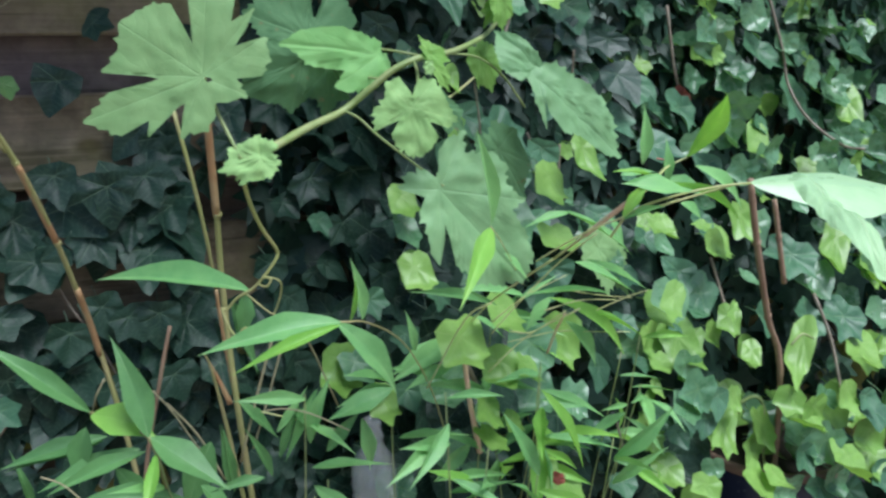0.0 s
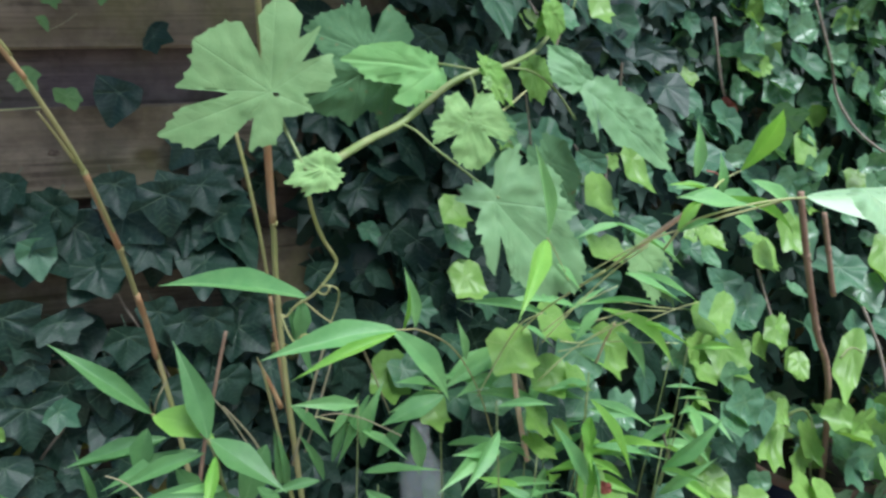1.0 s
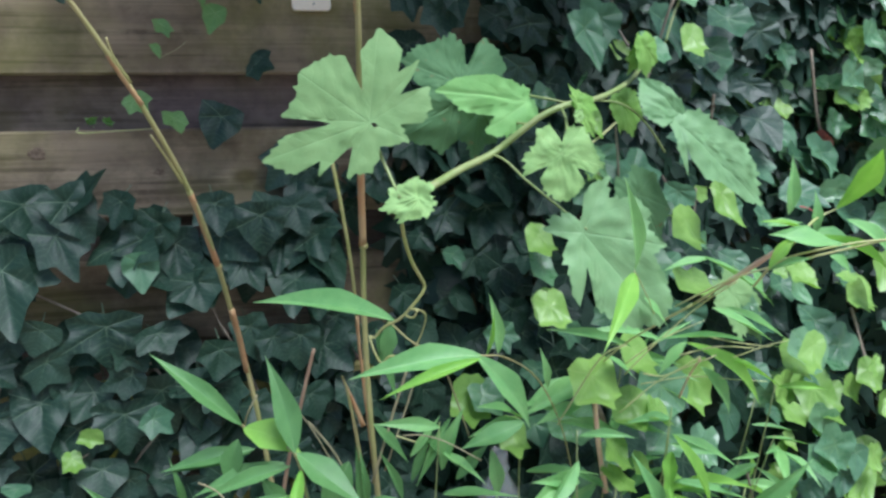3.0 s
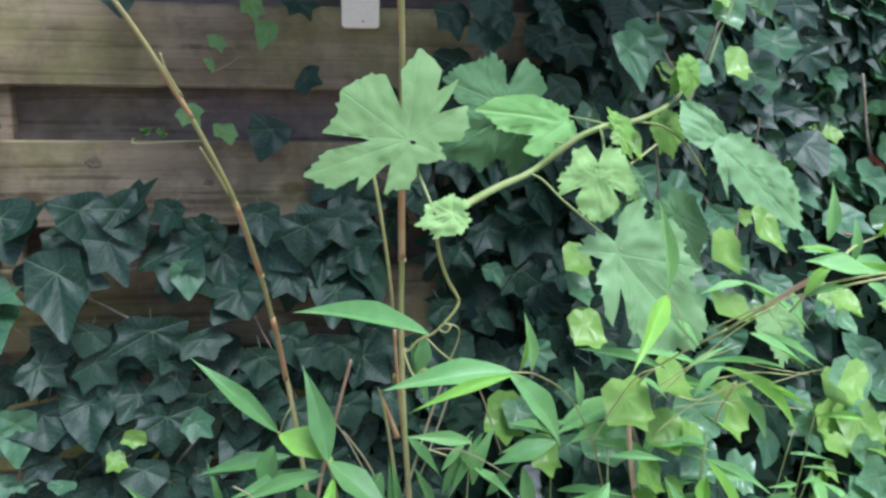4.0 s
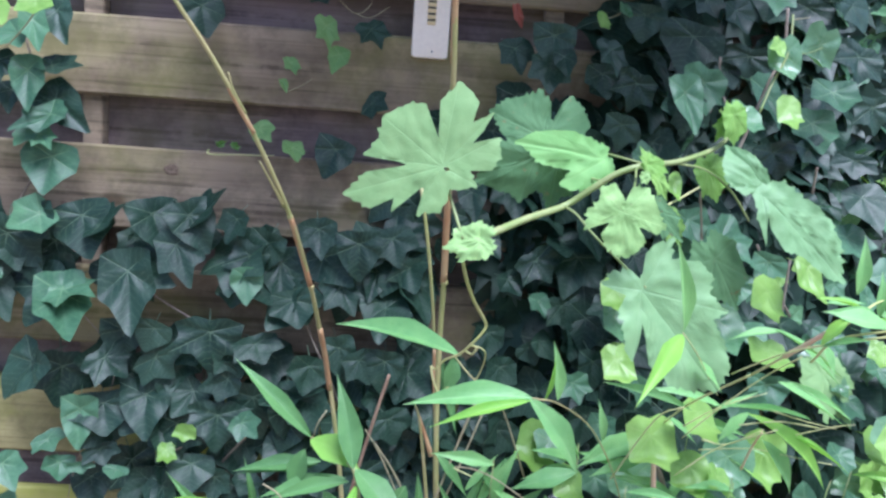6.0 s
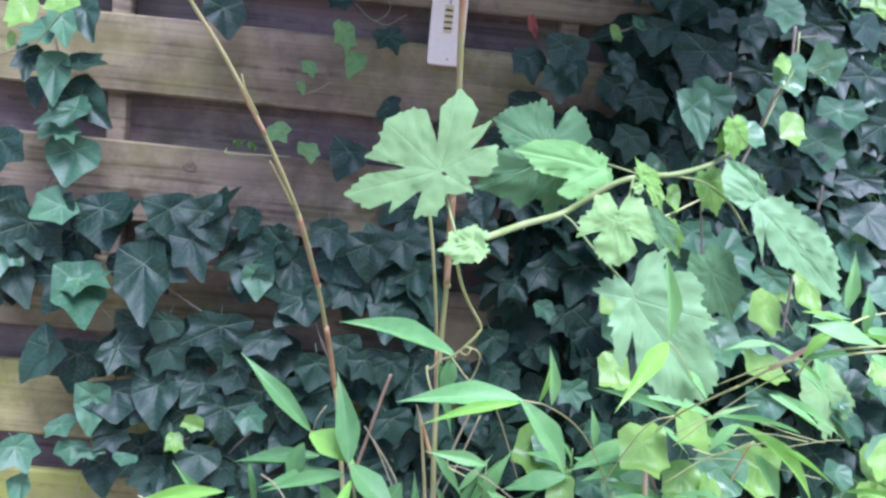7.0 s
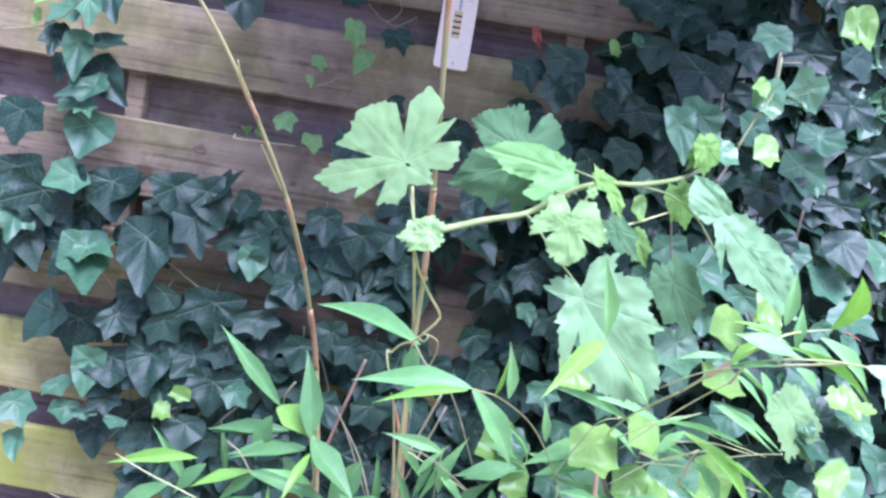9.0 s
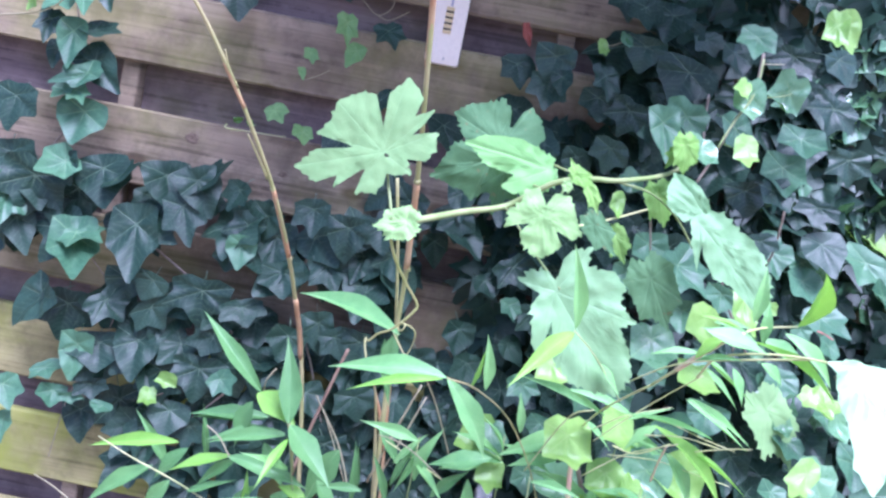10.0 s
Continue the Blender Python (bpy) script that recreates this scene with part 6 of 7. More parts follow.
leaf(ivy_right, "ivy_lime", (0.740, 1.020, 0.961), (0.735, 0.975, 0.946), 0.040)
leaf(ivy_right, "ivy_fresh", (0.754, 1.020, 0.844), (0.736, 0.975, 0.812), 0.06)
leaf(ivy_right, "ivy_lime", (0.418, 0.960, 0.748), (0.409, 0.915, 0.725), 0.043)
leaf(ivy_right, "ivy_fresh", (0.510, 1.000, 0.737), (0.515, 0.955, 0.714), 0.060)
leaf(ivy_right, "ivy_lime", (0.460, 0.970, 0.716), (0.453, 0.925, 0.708), 0.029)
leaf(ivy_right, "ivy_lime", (0.413, 0.950, 0.708), (0.429, 0.905, 0.696), 0.029)
leaf(ivy_right, "ivy_lime", (0.527, 1.000, 0.614), (0.513, 0.955, 0.584), 0.058)
leaf(ivy_right, "ivy_mid", (0.410, 1.120, 0.871), (0.400, 1.100, 0.840), 0.055)
leaf(ivy_right, "ivy_mid", (0.355, 1.120, 0.810), (0.346, 1.100, 0.780), 0.055)
leaf(ivy_right, "ivy_mid", (0.464, 1.100, 0.891), (0.453, 1.080, 0.861), 0.050)
leaf(ivy_right, "ivy_mid", (0.574, 1.120, 0.968), (0.580, 1.100, 0.933), 0.056)
leaf(ivy_right, "ivy_mid", (0.509, 1.100, 0.940), (0.499, 1.080, 0.901), 0.055)
leaf(ivy_right, "ivy_fresh", (0.387, 1.050, 0.751), (0.390, 1.005, 0.725), 0.065)
leaf(ivy_right, "ivy_fresh", (0.416, 1.120, 0.615), (0.398, 1.075, 0.589), 0.061)
leaf(ivy_right, "ivy_mid", (0.348, 1.100, 0.729), (0.353, 1.080, 0.695), 0.060)
leaf(ivy_right, "ivy_fresh", (0.575, 1.000, 0.715), (0.559, 0.955, 0.694), 0.042)
leaf(ivy_right, "ivy_mid", (0.464, 1.120, 0.566), (0.460, 1.100, 0.537), 0.057)
leaf(ivy_right, "ivy_lime", (0.567, 1.000, 0.581), (0.549, 0.955, 0.564), 0.048)
leaf(ivy_right, "ivy_fresh", (0.324, 1.100, 0.576), (0.321, 1.055, 0.559), 0.054)
leaf(ivy_right, "ivy_fresh", (0.539, 1.050, 1.375), (0.543, 1.020, 1.334), 0.042)
leaf(ivy_right, "ivy_lime", (0.526, 1.040, 1.384), (0.514, 1.010, 1.363), 0.026)
leaf(ivy_right, "ivy_fresh", (0.603, 1.080, 1.395), (0.595, 1.050, 1.357), 0.053)
leaf(ivy_right, "ivy_lime", (0.545, 1.030, 1.303), (0.546, 1.000, 1.269), 0.044)
leaf(ivy_right, "ivy_fresh", (0.481, 1.020, 1.287), (0.480, 0.990, 1.255), 0.059)
leaf(ivy_right, "ivy_lime", (0.678, 1.120, 1.515), (0.683, 1.090, 1.466), 0.059)
leaf(ivy_right, "ivy_mid", (0.561, 1.150, 1.476), (0.552, 1.120, 1.433), 0.067)
leaf(ivy_right, "ivy_mid", (0.652, 1.120, 1.334), (0.650, 1.090, 1.291), 0.091)
leaf(ivy_right, "ivy_mid", (0.503, 1.250, 1.346), (0.497, 1.220, 1.288), 0.090)
leaf(ivy_right, "ivy_lime", (0.353, 1.360, 1.454), (0.360, 1.330, 1.429), 0.023)
leaf(ivy_right, "ivy_fresh", (0.393, 1.370, 1.473), (0.396, 1.340, 1.448), 0.028)
leaf(ivy_right, "ivy_mid", (0.458, 1.200, 1.325), (0.471, 1.170, 1.255), 0.066)
leaf(ivy_right, "ivy_mid", (0.557, 1.140, 1.332), (0.573, 1.110, 1.268), 0.067)
leaf(ivy_right, "ivy_mid", (0.656, 1.180, 1.290), (0.655, 1.150, 1.230), 0.091)
leaf(ivy_right, "ivy_dark", (0.367, 1.340, 1.397), (0.378, 1.310, 1.349), 0.058)
leaf(ivy_right, "ivy_dark", (0.293, 1.360, 1.383), (0.297, 1.330, 1.342), 0.052)
leaf(ivy_right, "ivy_dark", (0.414, 1.360, 1.532), (0.420, 1.330, 1.474), 0.085)
leaf(ivy_right, "ivy_dark", (0.471, 1.380, 1.531), (0.459, 1.350, 1.477), 0.098)
leaf(ivy_right, "ivy_dark", (0.383, 1.400, 1.546), (0.391, 1.370, 1.502), 0.087)
stem(ivy_right, "stem", TWIG, [(0.364, 1.375, 1.455), (0.382, 1.380, 1.463), (0.420, 1.390, 1.490)], 0.0009, 0.0008)
stem(ivy_right, "stem", VINE, [(0.550, 1.060, 1.430), (0.546, 1.050, 1.380), (0.523, 1.040, 1.332), (0.506, 1.030, 1.291)], 0.0017, 0.0016)
stem(ivy_right, "stem", VINE, [(0.550, 1.050, 1.374), (0.581, 1.060, 1.381), (0.608, 1.080, 1.392)], 0.0008, 0.0007)
stem(ivy_right, "stem", TWIG, [(0.555, 1.070, 1.425), (0.594, 1.100, 1.435)], 0.0007, 0.0007)

ivy_curtain = thing("ivy", "thick curtain of ivy with bright young leaves", "ivy", (1.1, 1.4, 0.0), "ivy plants")
leaf(ivy_curtain, "ivy_lime", (1.120, 1.441, 1.231), (1.100, 1.383, 1.179), 0.065)
leaf(ivy_curtain, "ivy_fresh", (1.165, 1.400, 1.164), (1.129, 1.310, 1.117), 0.064)
leaf(ivy_curtain, "ivy_lime", (1.181, 1.330, 1.052), (1.138, 1.246, 1.006), 0.063)
leaf(ivy_curtain, "ivy_fresh", (1.417, 1.380, 1.133), (1.380, 1.307, 1.085), 0.070)
leaf(ivy_curtain, "ivy_lime", (1.451, 1.365, 1.108), (1.395, 1.261, 1.050), 0.072)
leaf(ivy_curtain, "ivy_fresh", (1.447, 1.473, 1.282), (1.438, 1.379, 1.251), 0.059)
leaf(ivy_curtain, "ivy_lime", (1.386, 1.418, 1.194), (1.363, 1.367, 1.163), 0.049)
leaf(ivy_curtain, "ivy_fresh", (1.092, 1.230, 0.891), (1.067, 1.175, 0.860), 0.070)
leaf(ivy_curtain, "ivy_lime", (1.007, 1.222, 0.878), (0.981, 1.155, 0.848), 0.061)
leaf(ivy_curtain, "ivy_fresh", (1.040, 1.179, 0.808), (1.037, 1.142, 0.792), 0.047)
leaf(ivy_curtain, "ivy_lime", (1.283, 1.208, 0.854), (1.198, 1.106, 0.811), 0.071)
leaf(ivy_curtain, "ivy_fresh", (1.194, 1.170, 0.793), (1.151, 1.107, 0.763), 0.071)
leaf(ivy_curtain, "ivy_lime", (1.331, 1.180, 0.809), (1.281, 1.089, 0.773), 0.072)
leaf(ivy_curtain, "ivy_lime", (0.855, 1.131, 0.731), (0.867, 1.061, 0.688), 0.075)
leaf(ivy_curtain, "ivy_lime", (0.858, 1.098, 0.677), (0.832, 1.053, 0.663), 0.053)
leaf(ivy_curtain, "ivy_lime", (0.805, 1.113, 0.702), (0.803, 1.075, 0.683), 0.046)
leaf(ivy_curtain, "ivy_lime", (0.999, 1.108, 0.693), (0.968, 1.062, 0.678), 0.045)
leaf(ivy_curtain, "ivy_lime", (1.051, 1.044, 0.590), (1.047, 0.974, 0.589), 0.081)
leaf(ivy_curtain, "ivy_lime", (1.242, 1.096, 0.675), (1.179, 0.997, 0.655), 0.078)
leaf(ivy_curtain, "ivy_lime", (1.130, 1.000, 0.508), (1.116, 0.933, 0.507), 0.082)
leaf(ivy_curtain, "ivy_lime", (0.966, 1.000, 0.510), (0.971, 0.958, 0.498), 0.084)
leaf(ivy_curtain, "ivy_lime", (0.937, 1.000, 0.506), (0.886, 0.949, 0.504), 0.064)
leaf(ivy_curtain, "ivy_lime", (0.762, 1.022, 0.555), (0.738, 0.970, 0.548), 0.072)
leaf(ivy_curtain, "ivy_lime", (0.727, 1.051, 0.602), (0.713, 1.021, 0.596), 0.031)
leaf(ivy_curtain, "ivy_fresh", (0.546, 1.053, 0.573), (0.532, 1.004, 0.568), 0.047)
leaf(ivy_curtain, "ivy_lime", (0.826, 1.000, 0.519), (0.815, 0.969, 0.506), 0.062)
leaf(ivy_curtain, "ivy_fresh", (0.495, 1.142, 0.651), (0.474, 1.118, 0.632), 0.043)
leaf(ivy_curtain, "ivy_lime", (1.220, 1.480, 1.302), (1.208, 1.446, 1.265), 0.059)
leaf(ivy_curtain, "ivy_fresh", (1.628, 1.480, 1.302), (1.581, 1.410, 1.248), 0.076)
leaf(ivy_curtain, "ivy_lime", (1.468, 1.313, 1.024), (1.432, 1.262, 0.983), 0.067)
leaf(ivy_curtain, "ivy_fresh", (1.123, 1.053, 0.605), (1.110, 1.026, 0.585), 0.057)
leaf(ivy_curtain, "ivy_lime", (0.975, 1.142, 0.748), (0.955, 1.102, 0.721), 0.049)
leaf(ivy_curtain, "ivy_fresh", (0.931, 1.168, 0.790), (0.878, 1.121, 0.757), 0.063)
leaf(ivy_curtain, "ivy_mid", (0.952, 1.480, 1.313), (0.991, 1.456, 1.278), 0.098)
leaf(ivy_curtain, "ivy_mid", (0.798, 1.480, 1.302), (0.799, 1.435, 1.246), 0.079)
leaf(ivy_curtain, "ivy_mid", (0.928, 1.395, 1.157), (0.900, 1.351, 1.111), 0.118)
leaf(ivy_curtain, "ivy_mid", (0.959, 1.362, 1.103), (0.946, 1.324, 1.062), 0.105)
leaf(ivy_curtain, "ivy_mid", (1.015, 1.367, 1.111), (1.001, 1.318, 1.060), 0.094)
leaf(ivy_curtain, "ivy_mid", (1.163, 1.441, 1.231), (1.159, 1.398, 1.184), 0.102)
leaf(ivy_curtain, "ivy_mid", (1.260, 1.433, 1.218), (1.224, 1.379, 1.160), 0.134)
leaf(ivy_curtain, "ivy_mid", (1.356, 1.439, 1.228), (1.334, 1.396, 1.180), 0.109)
leaf(ivy_curtain, "ivy_mid", (1.304, 1.374, 1.123), (1.247, 1.325, 1.075), 0.118)
leaf(ivy_curtain, "ivy_mid", (1.508, 1.430, 1.213), (1.514, 1.385, 1.164), 0.131)
leaf(ivy_curtain, "ivy_mid", (1.159, 1.195, 0.833), (1.108, 1.151, 0.794), 0.107)
leaf(ivy_curtain, "ivy_mid", (1.047, 1.137, 0.740), (1.021, 1.105, 0.710), 0.102)
leaf(ivy_curtain, "ivy_mid", (0.784, 1.199, 0.841), (0.764, 1.167, 0.810), 0.081)
leaf(ivy_curtain, "ivy_mid", (0.898, 1.193, 0.830), (0.882, 1.152, 0.789), 0.097)
leaf(ivy_curtain, "ivy_mid", (0.870, 1.150, 0.760), (0.829, 1.125, 0.742), 0.071)
leaf(ivy_curtain, "ivy_mid", (0.755, 1.152, 0.765), (0.747, 1.121, 0.735), 0.068)
leaf(ivy_curtain, "ivy_mid", (0.778, 1.062, 0.620), (0.780, 1.024, 0.586), 0.091)
leaf(ivy_curtain, "ivy_mid", (0.689, 1.116, 0.706), (0.657, 1.079, 0.675), 0.066)
leaf(ivy_curtain, "ivy_mid", (0.766, 1.114, 0.704), (0.757, 1.092, 0.683), 0.057)
leaf(ivy_curtain, "ivy_mid", (1.389, 1.227, 0.885), (1.357, 1.180, 0.839), 0.118)
leaf(ivy_curtain, "ivy_mid", (1.316, 1.263, 0.944), (1.272, 1.216, 0.897), 0.101)
leaf(ivy_curtain, "ivy_mid", (1.147, 1.130, 0.729), (1.097, 1.089, 0.694), 0.092)
leaf(ivy_curtain, "ivy_mid", (1.225, 1.124, 0.720), (1.171, 1.082, 0.685), 0.095)
leaf(ivy_curtain, "ivy_mid", (1.213, 1.034, 0.574), (1.188, 0.995, 0.540), 0.094)
leaf(ivy_curtain, "ivy_mid", (0.981, 1.241, 0.908), (0.944, 1.206, 0.875), 0.076)
leaf(ivy_curtain, "ivy_mid", (1.036, 1.301, 1.004), (1.022, 1.264, 0.966), 0.079)
leaf(ivy_curtain, "ivy_mid", (0.771, 1.257, 0.934), (0.763, 1.223, 0.900), 0.071)
leaf(ivy_curtain, "ivy_mid", (0.850, 1.230, 0.890), (0.840, 1.196, 0.856), 0.072)
leaf(ivy_curtain, "ivy_mid", (0.748, 1.386, 1.142), (0.700, 1.339, 1.094), 0.086)
leaf(ivy_curtain, "ivy_mid", (0.675, 1.019, 0.550), (0.669, 0.992, 0.526), 0.066)
leaf(ivy_curtain, "ivy_mid", (0.649, 1.064, 0.623), (0.639, 1.030, 0.592), 0.065)
leaf(ivy_curtain, "ivy_mid", (0.820, 1.059, 0.614), (0.784, 1.023, 0.585), 0.069)
leaf(ivy_curtain, "ivy_mid", (1.371, 1.309, 1.018), (1.333, 1.268, 0.977), 0.090)
leaf(ivy_curtain, "ivy_mid", (1.424, 1.300, 1.003), (1.401, 1.260, 0.962), 0.091)
stem(ivy_curtain, "stem", BARK, [(1.180, 1.330, 1.344), (1.233, 1.330, 1.215), (1.252, 1.330, 1.148), (1.281, 1.300, 1.080), (1.355, 1.280, 1.025), (1.406, 1.270, 1.014)], 0.0028, 0.0028)
stem(ivy_curtain, "stem", BARK, [(1.004, 1.400, 1.307), (1.029, 1.400, 1.176), (1.058, 1.400, 1.117)], 0.0030, 0.0030)
stem(ivy_curtain, "stem", BARK, [(0.975, 1.200, 0.846), (0.994, 1.200, 0.796), (0.998, 1.180, 0.751)], 0.0028, 0.0028)
stem(ivy_curtain, "stem", BARK, [(1.126, 1.100, 0.783), (1.154, 1.080, 0.699), (1.160, 1.050, 0.599)], 0.0030, 0.0030)
stem(ivy_curtain, "stem", BARK, [(0.404, 1.000, 0.799), (0.421, 1.000, 0.754), (0.429, 1.000, 0.710)], 0.0035, 0.0035)
stem(ivy_curtain, "stem", BARK, [(0.649, 1.000, 0.669), (0.666, 1.000, 0.610), (0.678, 1.000, 0.569)], 0.0020, 0.0020)
leaf(ivy_curtain, "ivy_lime", (1.074, 1.030, 0.601), (1.080, 1.006, 0.556), 0.067)
leaf(ivy_curtain, "ivy_lime", (1.150, 1.030, 0.620), (1.149, 1.001, 0.578), 0.073)
leaf(ivy_curtain, "ivy_mid", (1.056, 1.030, 0.518), (1.058, 1.015, 0.470), 0.078)
leaf(ivy_curtain, "ivy_fresh", (1.141, 1.030, 0.456), (1.146, 1.005, 0.412), 0.074)
leaf(ivy_curtain, "ivy_lime", (1.214, 1.030, 0.531), (1.202, 1.003, 0.490), 0.074)
leaf(ivy_curtain, "ivy_mid", (1.238, 1.030, 0.447), (1.239, 1.013, 0.397), 0.085)
leaf(ivy_curtain, "ivy_fresh", (1.107, 1.030, 0.530), (1.065, 1.011, 0.493), 0.057)
leaf(ivy_curtain, "ivy_lime", (1.021, 1.030, 0.631), (0.995, 1.013, 0.601), 0.064)
leaf(ivy_curtain, "ivy_mid", (1.192, 1.030, 0.602), (1.196, 1.017, 0.562), 0.067)
leaf(ivy_curtain, "ivy_fresh", (1.023, 1.030, 0.459), (1.022, 1.012, 0.425), 0.068)
leaf(ivy_curtain, "ivy_lime", (0.828, 1.030, 0.491), (0.825, 1.010, 0.461), 0.062)
leaf(ivy_curtain, "ivy_mid", (1.102, 1.030, 0.442), (1.081, 1.019, 0.407), 0.080)
leaf(ivy_curtain, "ivy_fresh", (0.800, 1.000, 0.690), (0.778, 0.963, 0.661), 0.057)
leaf(ivy_curtain, "ivy_mid", (0.839, 1.000, 0.674), (0.826, 0.988, 0.632), 0.056)
leaf(ivy_curtain, "ivy_fresh", (0.776, 1.000, 0.670), (0.748, 0.944, 0.652), 0.047)
leaf(ivy_curtain, "ivy_mid", (0.819, 1.000, 0.638), (0.802, 0.990, 0.606), 0.049)
leaf(ivy_curtain, "ivy_lime", (0.938, 1.150, 0.894), (0.949, 1.120, 0.857), 0.055)
leaf(ivy_curtain, "ivy_lime", (0.966, 1.120, 0.941), (0.975, 1.090, 0.888), 0.055)
leaf(ivy_curtain, "ivy_lime", (0.793, 1.150, 0.943), (0.778, 1.120, 0.925), 0.026)
leaf(ivy_curtain, "ivy_fresh", (0.837, 1.170, 0.910), (0.849, 1.140, 0.867), 0.049)
leaf(ivy_curtain, "ivy_lime", (0.869, 1.080, 0.654), (0.854, 1.050, 0.640), 0.021)
leaf(ivy_curtain, "ivy_lime", (0.791, 1.100, 0.664), (0.789, 1.070, 0.650), 0.026)
leaf(ivy_curtain, "ivy_lime", (0.781, 1.100, 0.646), (0.751, 1.070, 0.640), 0.018)
leaf(ivy_curtain, "ivy_lime", (0.947, 1.100, 0.779), (0.919, 1.070, 0.761), 0.019)
leaf(ivy_curtain, "ivy_lime", (0.947, 1.150, 0.723), (0.942, 1.120, 0.694), 0.044)
leaf(ivy_curtain, "ivy_lime", (1.014, 1.140, 0.692), (1.001, 1.110, 0.656), 0.043)
leaf(ivy_curtain, "ivy_lime", (0.894, 1.140, 0.720), (0.860, 1.110, 0.680), 0.047)
leaf(ivy_curtain, "ivy_lime", (1.356, 1.180, 0.793), (1.338, 1.150, 0.753), 0.062)
leaf(ivy_curtain, "ivy_lime", (1.333, 1.150, 0.640), (1.299, 1.120, 0.587), 0.072)
leaf(ivy_curtain, "ivy_lime", (1.243, 1.050, 0.471), (1.185, 1.020, 0.449), 0.075)
leaf(ivy_curtain, "ivy_lime", (0.925, 1.060, 0.636), (0.924, 1.030, 0.605), 0.028)
leaf(ivy_curtain, "ivy_fresh", (1.317, 1.200, 0.734), (1.302, 1.170, 0.711), 0.051)
leaf(ivy_curtain, "ivy_fresh", (1.410, 1.200, 0.692), (1.378, 1.170, 0.651), 0.067)



def ivy_surface(x, z):
    """How far the ivy stands out from the fence."""
    r = min(max(1.05 + (z - 0.6) * 0.62, 1.0), 1.46)
    k = min(max((x - 0.2) / 0.4, 0), 1)
    k = k * k * (3 - 2 * k)
    return 1.43 * (1 - k) + r * k


def fill_ivy(owner, count, xs, zs, sorts, depth, size, seed, open_places=()):
    """Leaves strewn over a stretch of the ivy, tips hanging, each at its own depth."""
    rnd = random.Random(seed)
    made = 0
    while made < count:
        x, z = rnd.uniform(*xs), rnd.uniform(*zs)
        if any(a < x < b and c < z < d for a, b, c, d in open_places):
            continue
        made += 1
        y = ivy_surface(x, z) + rnd.uniform(*depth)
        n = rnd.uniform(*size)
        a = rnd.gauss(0, 0.55)
        base = Vector((x, min(y, 1.475), z))
        tip = base + Vector((math.sin(a), rnd.uniform(-0.95, 0.05), -math.cos(a))).normalized() * n
        leaf(owner, rnd.choice(sorts), base, tip, n * rnd.uniform(1.05, 1.45), rnd.uniform(-25, 25))


OPEN = [(-0.95, 0.02, 1.2, 1.7), (-0.62, -0.1, 1.03, 1.7), (-1.2, -0.56, 0.3, 0.8), (-0.95, -0.78, 0.3, 1.7), (0.0, 0.36, 1.32, 1.7), (-0.6, -0.42, 0.3, 0.52), (-0.8, -0.5, 0.56, 0.86), (0.12, 0.36, 0.8, 1.05), (0.06, 0.2, 0.85, 1.02), (-0.6, 0.05, 0.8, 0.92)]
POT = [(0.9, 1.36, 0.1, 0.54), (0.86, 1.32, 0.45, 0.96)]
D, M, Y, F = "ivy_dark", "ivy_mid", "ivy_lime", "ivy_fresh"
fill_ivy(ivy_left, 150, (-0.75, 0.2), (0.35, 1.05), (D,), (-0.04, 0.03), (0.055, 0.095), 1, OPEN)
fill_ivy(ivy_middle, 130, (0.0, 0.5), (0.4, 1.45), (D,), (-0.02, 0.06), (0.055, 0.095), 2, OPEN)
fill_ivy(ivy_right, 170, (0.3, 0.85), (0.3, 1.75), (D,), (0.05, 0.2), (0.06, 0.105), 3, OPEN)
fill_ivy(ivy_curtain, 150, (0.75, 1.35), (0.2, 1.6), (D, D, M, F, F), (0.03, 0.2), (0.04, 0.065), 4, POT)
fill_ivy(ivy_curtain, 150, (1.05, 1.8), (0.95, 1.5), (F, F, F, F, F, Y), (-0.12, 0.02), (0.03, 0.052), 14)
ivy_corner = thing("ivy", "dense ivy with glossy green leaves over the end of the fence", "ivy", (1.5, 1.45, 0.0), "ivy plants")
fill_ivy(ivy_corner, 300, (1.3, 2.1), (0.1, 1.6), (M, F, F, F), (-0.02, 0.15), (0.036, 0.06), 5)
fill_ivy(ivy_curtain, 60, (1.0, 1.75), (0.25, 1.0), (D, D, M), (0.22, 0.36), (0.05, 0.085), 9)
ivy_young = thing("ivy", "young light green ivy shoots trailing in front of older ivy", "ivy", (0.9, 1.15, 0.0), "ivy plants")
fill_ivy(ivy_young, 46, (0.72, 1.5), (0.25, 0.95), (Y, F, F, M), (-0.04, 0.05), (0.025, 0.046), 6, POT)
fill_ivy(ivy_young, 30, (0.3, 1.4), (0.9, 1.5), (Y, F, M), (-0.02, 0.08), (0.025, 0.05), 7, OPEN)

rnd_pot = random.Random(12)
for i in range(24):
    a, r = rnd_pot.uniform(0, 6.28), 0.13 * rnd_pot.random() ** 0.5
    base = Vector((1.13 + r * math.cos(a), 1.18 + r * math.sin(a), rnd_pot.uniform(0.48, 0.55)))
    n = rnd_pot.uniform(0.04, 0.07)
    leaf(ivy_young, rnd_pot.choice((Y, F, F, M)), base, base + Vector((rnd_pot.uniform(-0.7, 0.7), -1.0, rnd_pot.uniform(-0.6, 0.0))).normalized() * n, n * 1.25, rnd_pot.uniform(-25, 25))

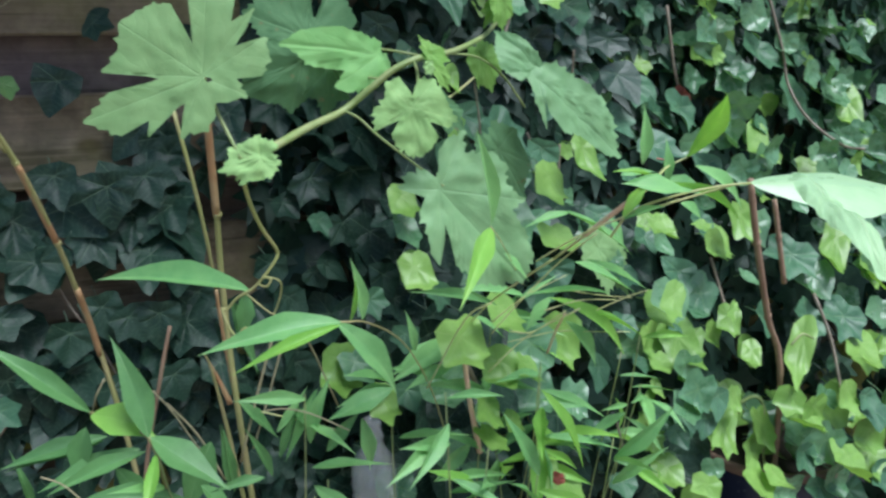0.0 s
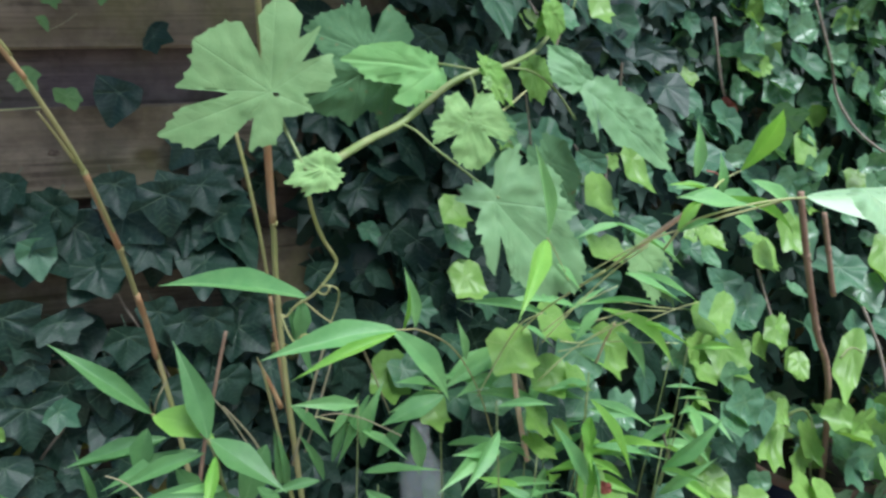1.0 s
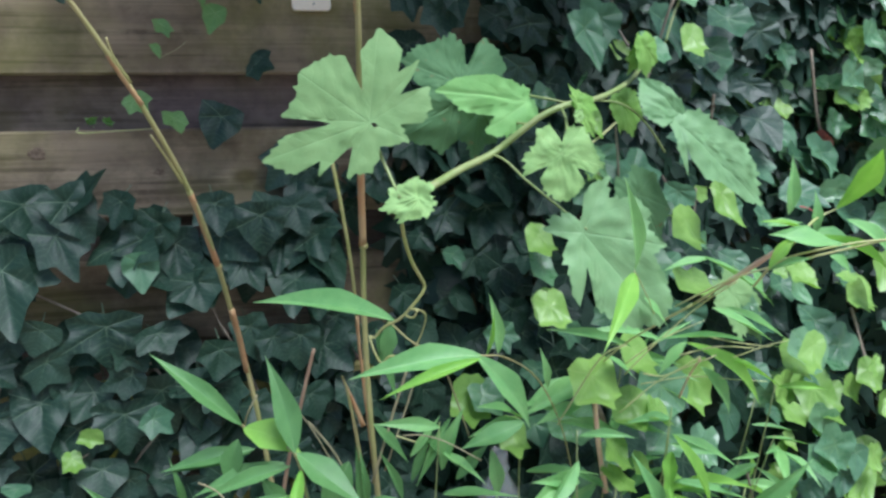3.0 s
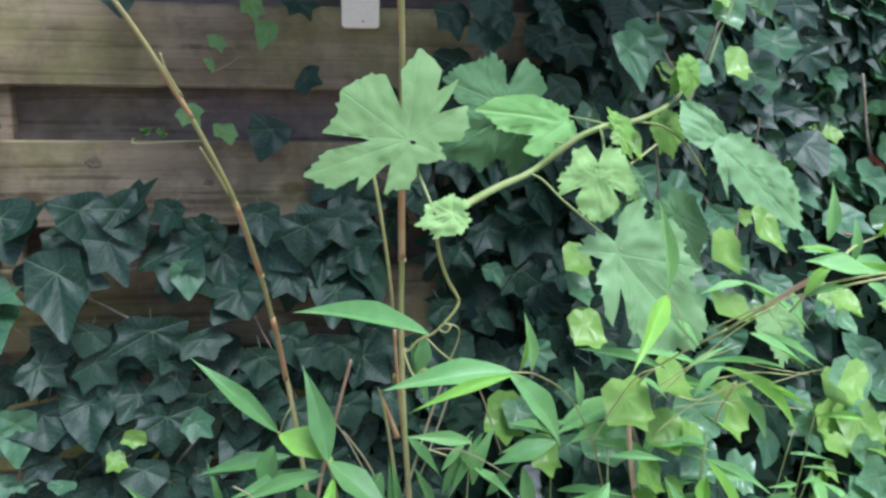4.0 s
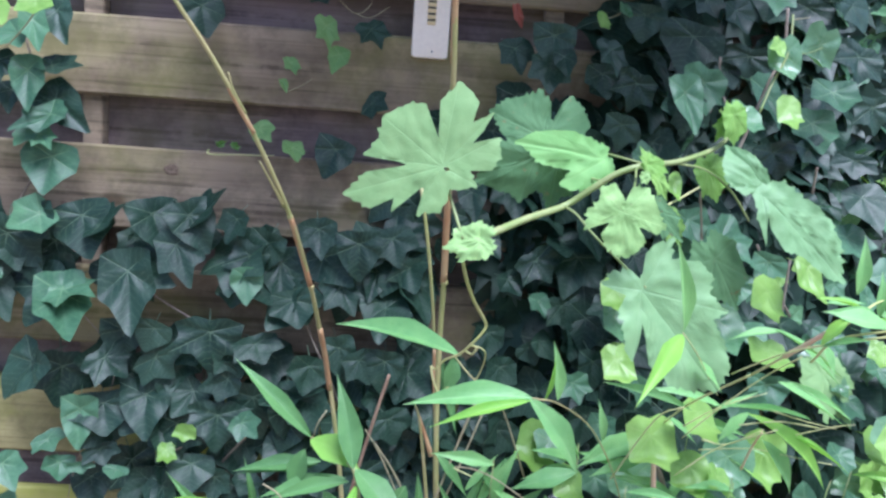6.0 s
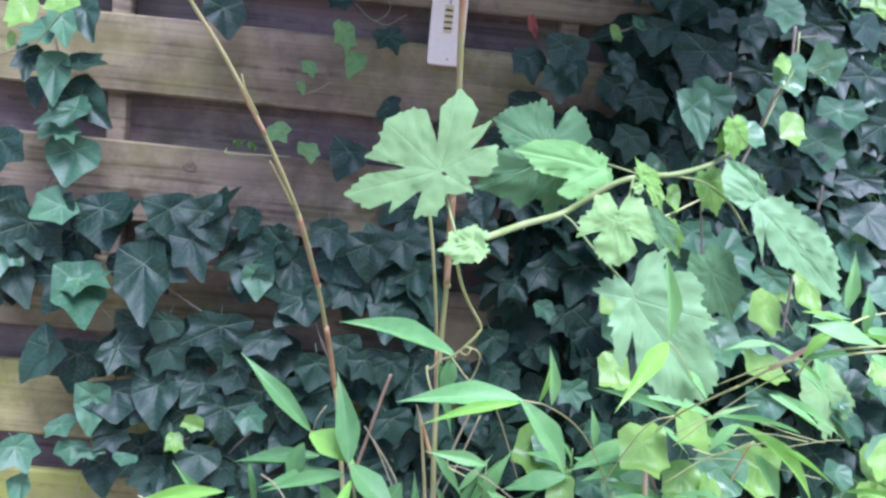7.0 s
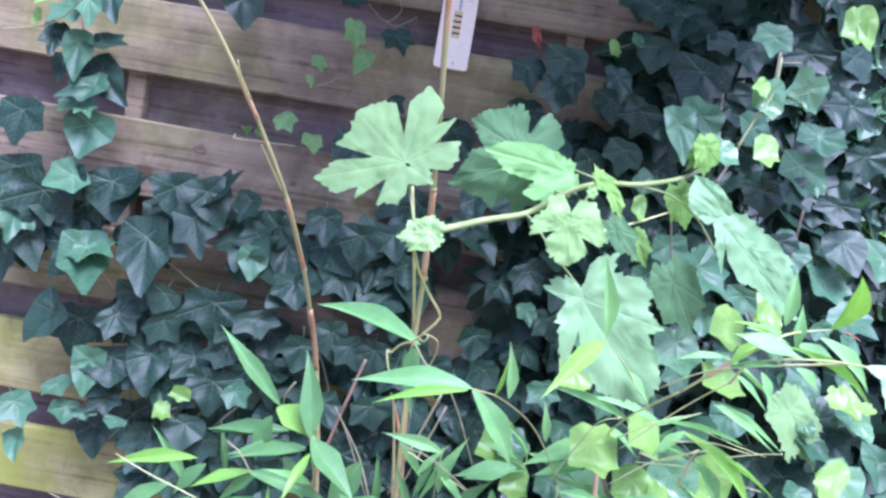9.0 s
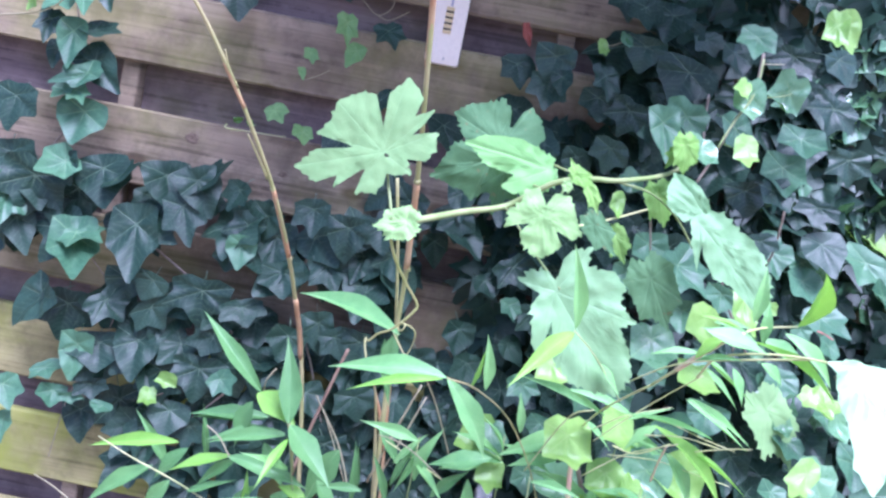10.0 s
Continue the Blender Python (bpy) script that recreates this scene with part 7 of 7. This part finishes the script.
# ivy overhang above the view, added to shade the fence and the ivy below
ivy_shade_top = thing("ivy", "unseen ivy overhang added to shade the fence", "ivy", (0.0, 1.45, 1.8), "ivy plants")
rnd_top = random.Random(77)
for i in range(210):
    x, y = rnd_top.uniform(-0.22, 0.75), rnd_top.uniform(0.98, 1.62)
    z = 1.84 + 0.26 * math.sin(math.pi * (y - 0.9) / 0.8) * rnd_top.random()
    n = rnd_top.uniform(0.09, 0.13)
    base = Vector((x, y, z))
    leaf(ivy_shade_top, "ivy_dark", base, base + Vector((rnd_top.uniform(-0.5, 0.5), -1.0, rnd_top.uniform(-0.5, 0.1))).normalized() * n, n * 1.3, rnd_top.uniform(-20, 20))
stem(ivy_shade_top, "stem", BARK, [(-0.45, 1.45, 1.66), (-0.2, 1.46, 1.76), (0.3, 1.46, 1.8), (0.95, 1.44, 1.66)], 0.012, 0.008)
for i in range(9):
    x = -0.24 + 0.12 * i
    stem(ivy_shade_top, "stem", BARK, [(x, 1.455, 1.79), (x + rnd_top.uniform(-0.06, 0.06), 1.25, 1.95), (x + rnd_top.uniform(-0.1, 0.1), 1.02, 1.88)], 0.005, 0.002)

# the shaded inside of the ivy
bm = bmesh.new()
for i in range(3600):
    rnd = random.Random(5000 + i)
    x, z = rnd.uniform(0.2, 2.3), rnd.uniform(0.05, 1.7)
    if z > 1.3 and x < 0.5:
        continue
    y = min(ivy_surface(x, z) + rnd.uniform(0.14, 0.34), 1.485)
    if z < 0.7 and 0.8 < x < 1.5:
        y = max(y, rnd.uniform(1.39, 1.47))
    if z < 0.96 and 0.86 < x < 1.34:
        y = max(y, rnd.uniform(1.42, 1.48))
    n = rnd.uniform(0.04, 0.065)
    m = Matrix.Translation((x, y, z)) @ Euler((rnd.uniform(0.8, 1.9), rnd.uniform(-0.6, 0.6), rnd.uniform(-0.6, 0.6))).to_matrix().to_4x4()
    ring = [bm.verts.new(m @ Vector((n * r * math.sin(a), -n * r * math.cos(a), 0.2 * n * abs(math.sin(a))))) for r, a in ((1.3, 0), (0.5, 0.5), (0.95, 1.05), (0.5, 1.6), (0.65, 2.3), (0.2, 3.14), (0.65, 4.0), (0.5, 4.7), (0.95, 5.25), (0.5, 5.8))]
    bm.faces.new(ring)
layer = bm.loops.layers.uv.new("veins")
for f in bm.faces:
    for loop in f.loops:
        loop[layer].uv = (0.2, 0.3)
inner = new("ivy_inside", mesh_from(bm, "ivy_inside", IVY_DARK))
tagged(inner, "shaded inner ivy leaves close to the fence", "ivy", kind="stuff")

# ---------------------------------------------------------------- loose small things
def support_cane(points, r, label):
    ob = thing("plant_cane", label, "cane", tuple(points[-1]))
    stem(ob, "shaft", STICK, points, r, r * 1.1)
    for p in points[1:-1]:
        bm = bmesh.new()
        q = Vector(p) - ob.location
        tube(bm, [q - Vector((0, 0, 0.004)), q, q + Vector((0, 0, 0.004))], r * 1.22, r * 1.22)
        part("node_ring", bm, STICK, ob)
    return ob


for base, tip, width in (
    ((1.038, 1.400, 1.132), (1.076, 1.400, 1.096), 0.041),
    ((0.520, 0.950, 0.622), (0.541, 0.950, 0.608), 0.019),
    ((0.214, 1.440, 1.467), (0.225, 1.440, 1.434), 0.018),
    ((-0.565, 1.400, 1.006), (-0.549, 1.400, 0.972), 0.018),
):
    curl = thing("dry_leaf", "small curled reddish brown dry leaf caught in the ivy", "leaf", base, "dry leaves")
    leaf(curl, "dry", base, tip, width, 30)

support_cane([Vector((0.836, 0.950, 1.029)), Vector((0.873, 0.970, 0.927)), Vector((0.949, 1.020, 0.786)), Vector((1.035, 1.070, 0.608)), Vector((1.065, 1.120, 0.000))], 0.005, "brown dry plant cane standing upright in the ivy")
support_cane([Vector((0.929, 1.000, 0.984)), Vector((0.952, 1.010, 0.921)), Vector((0.979, 1.020, 0.840))], 0.004, "brown dry plant cane standing upright in the ivy")
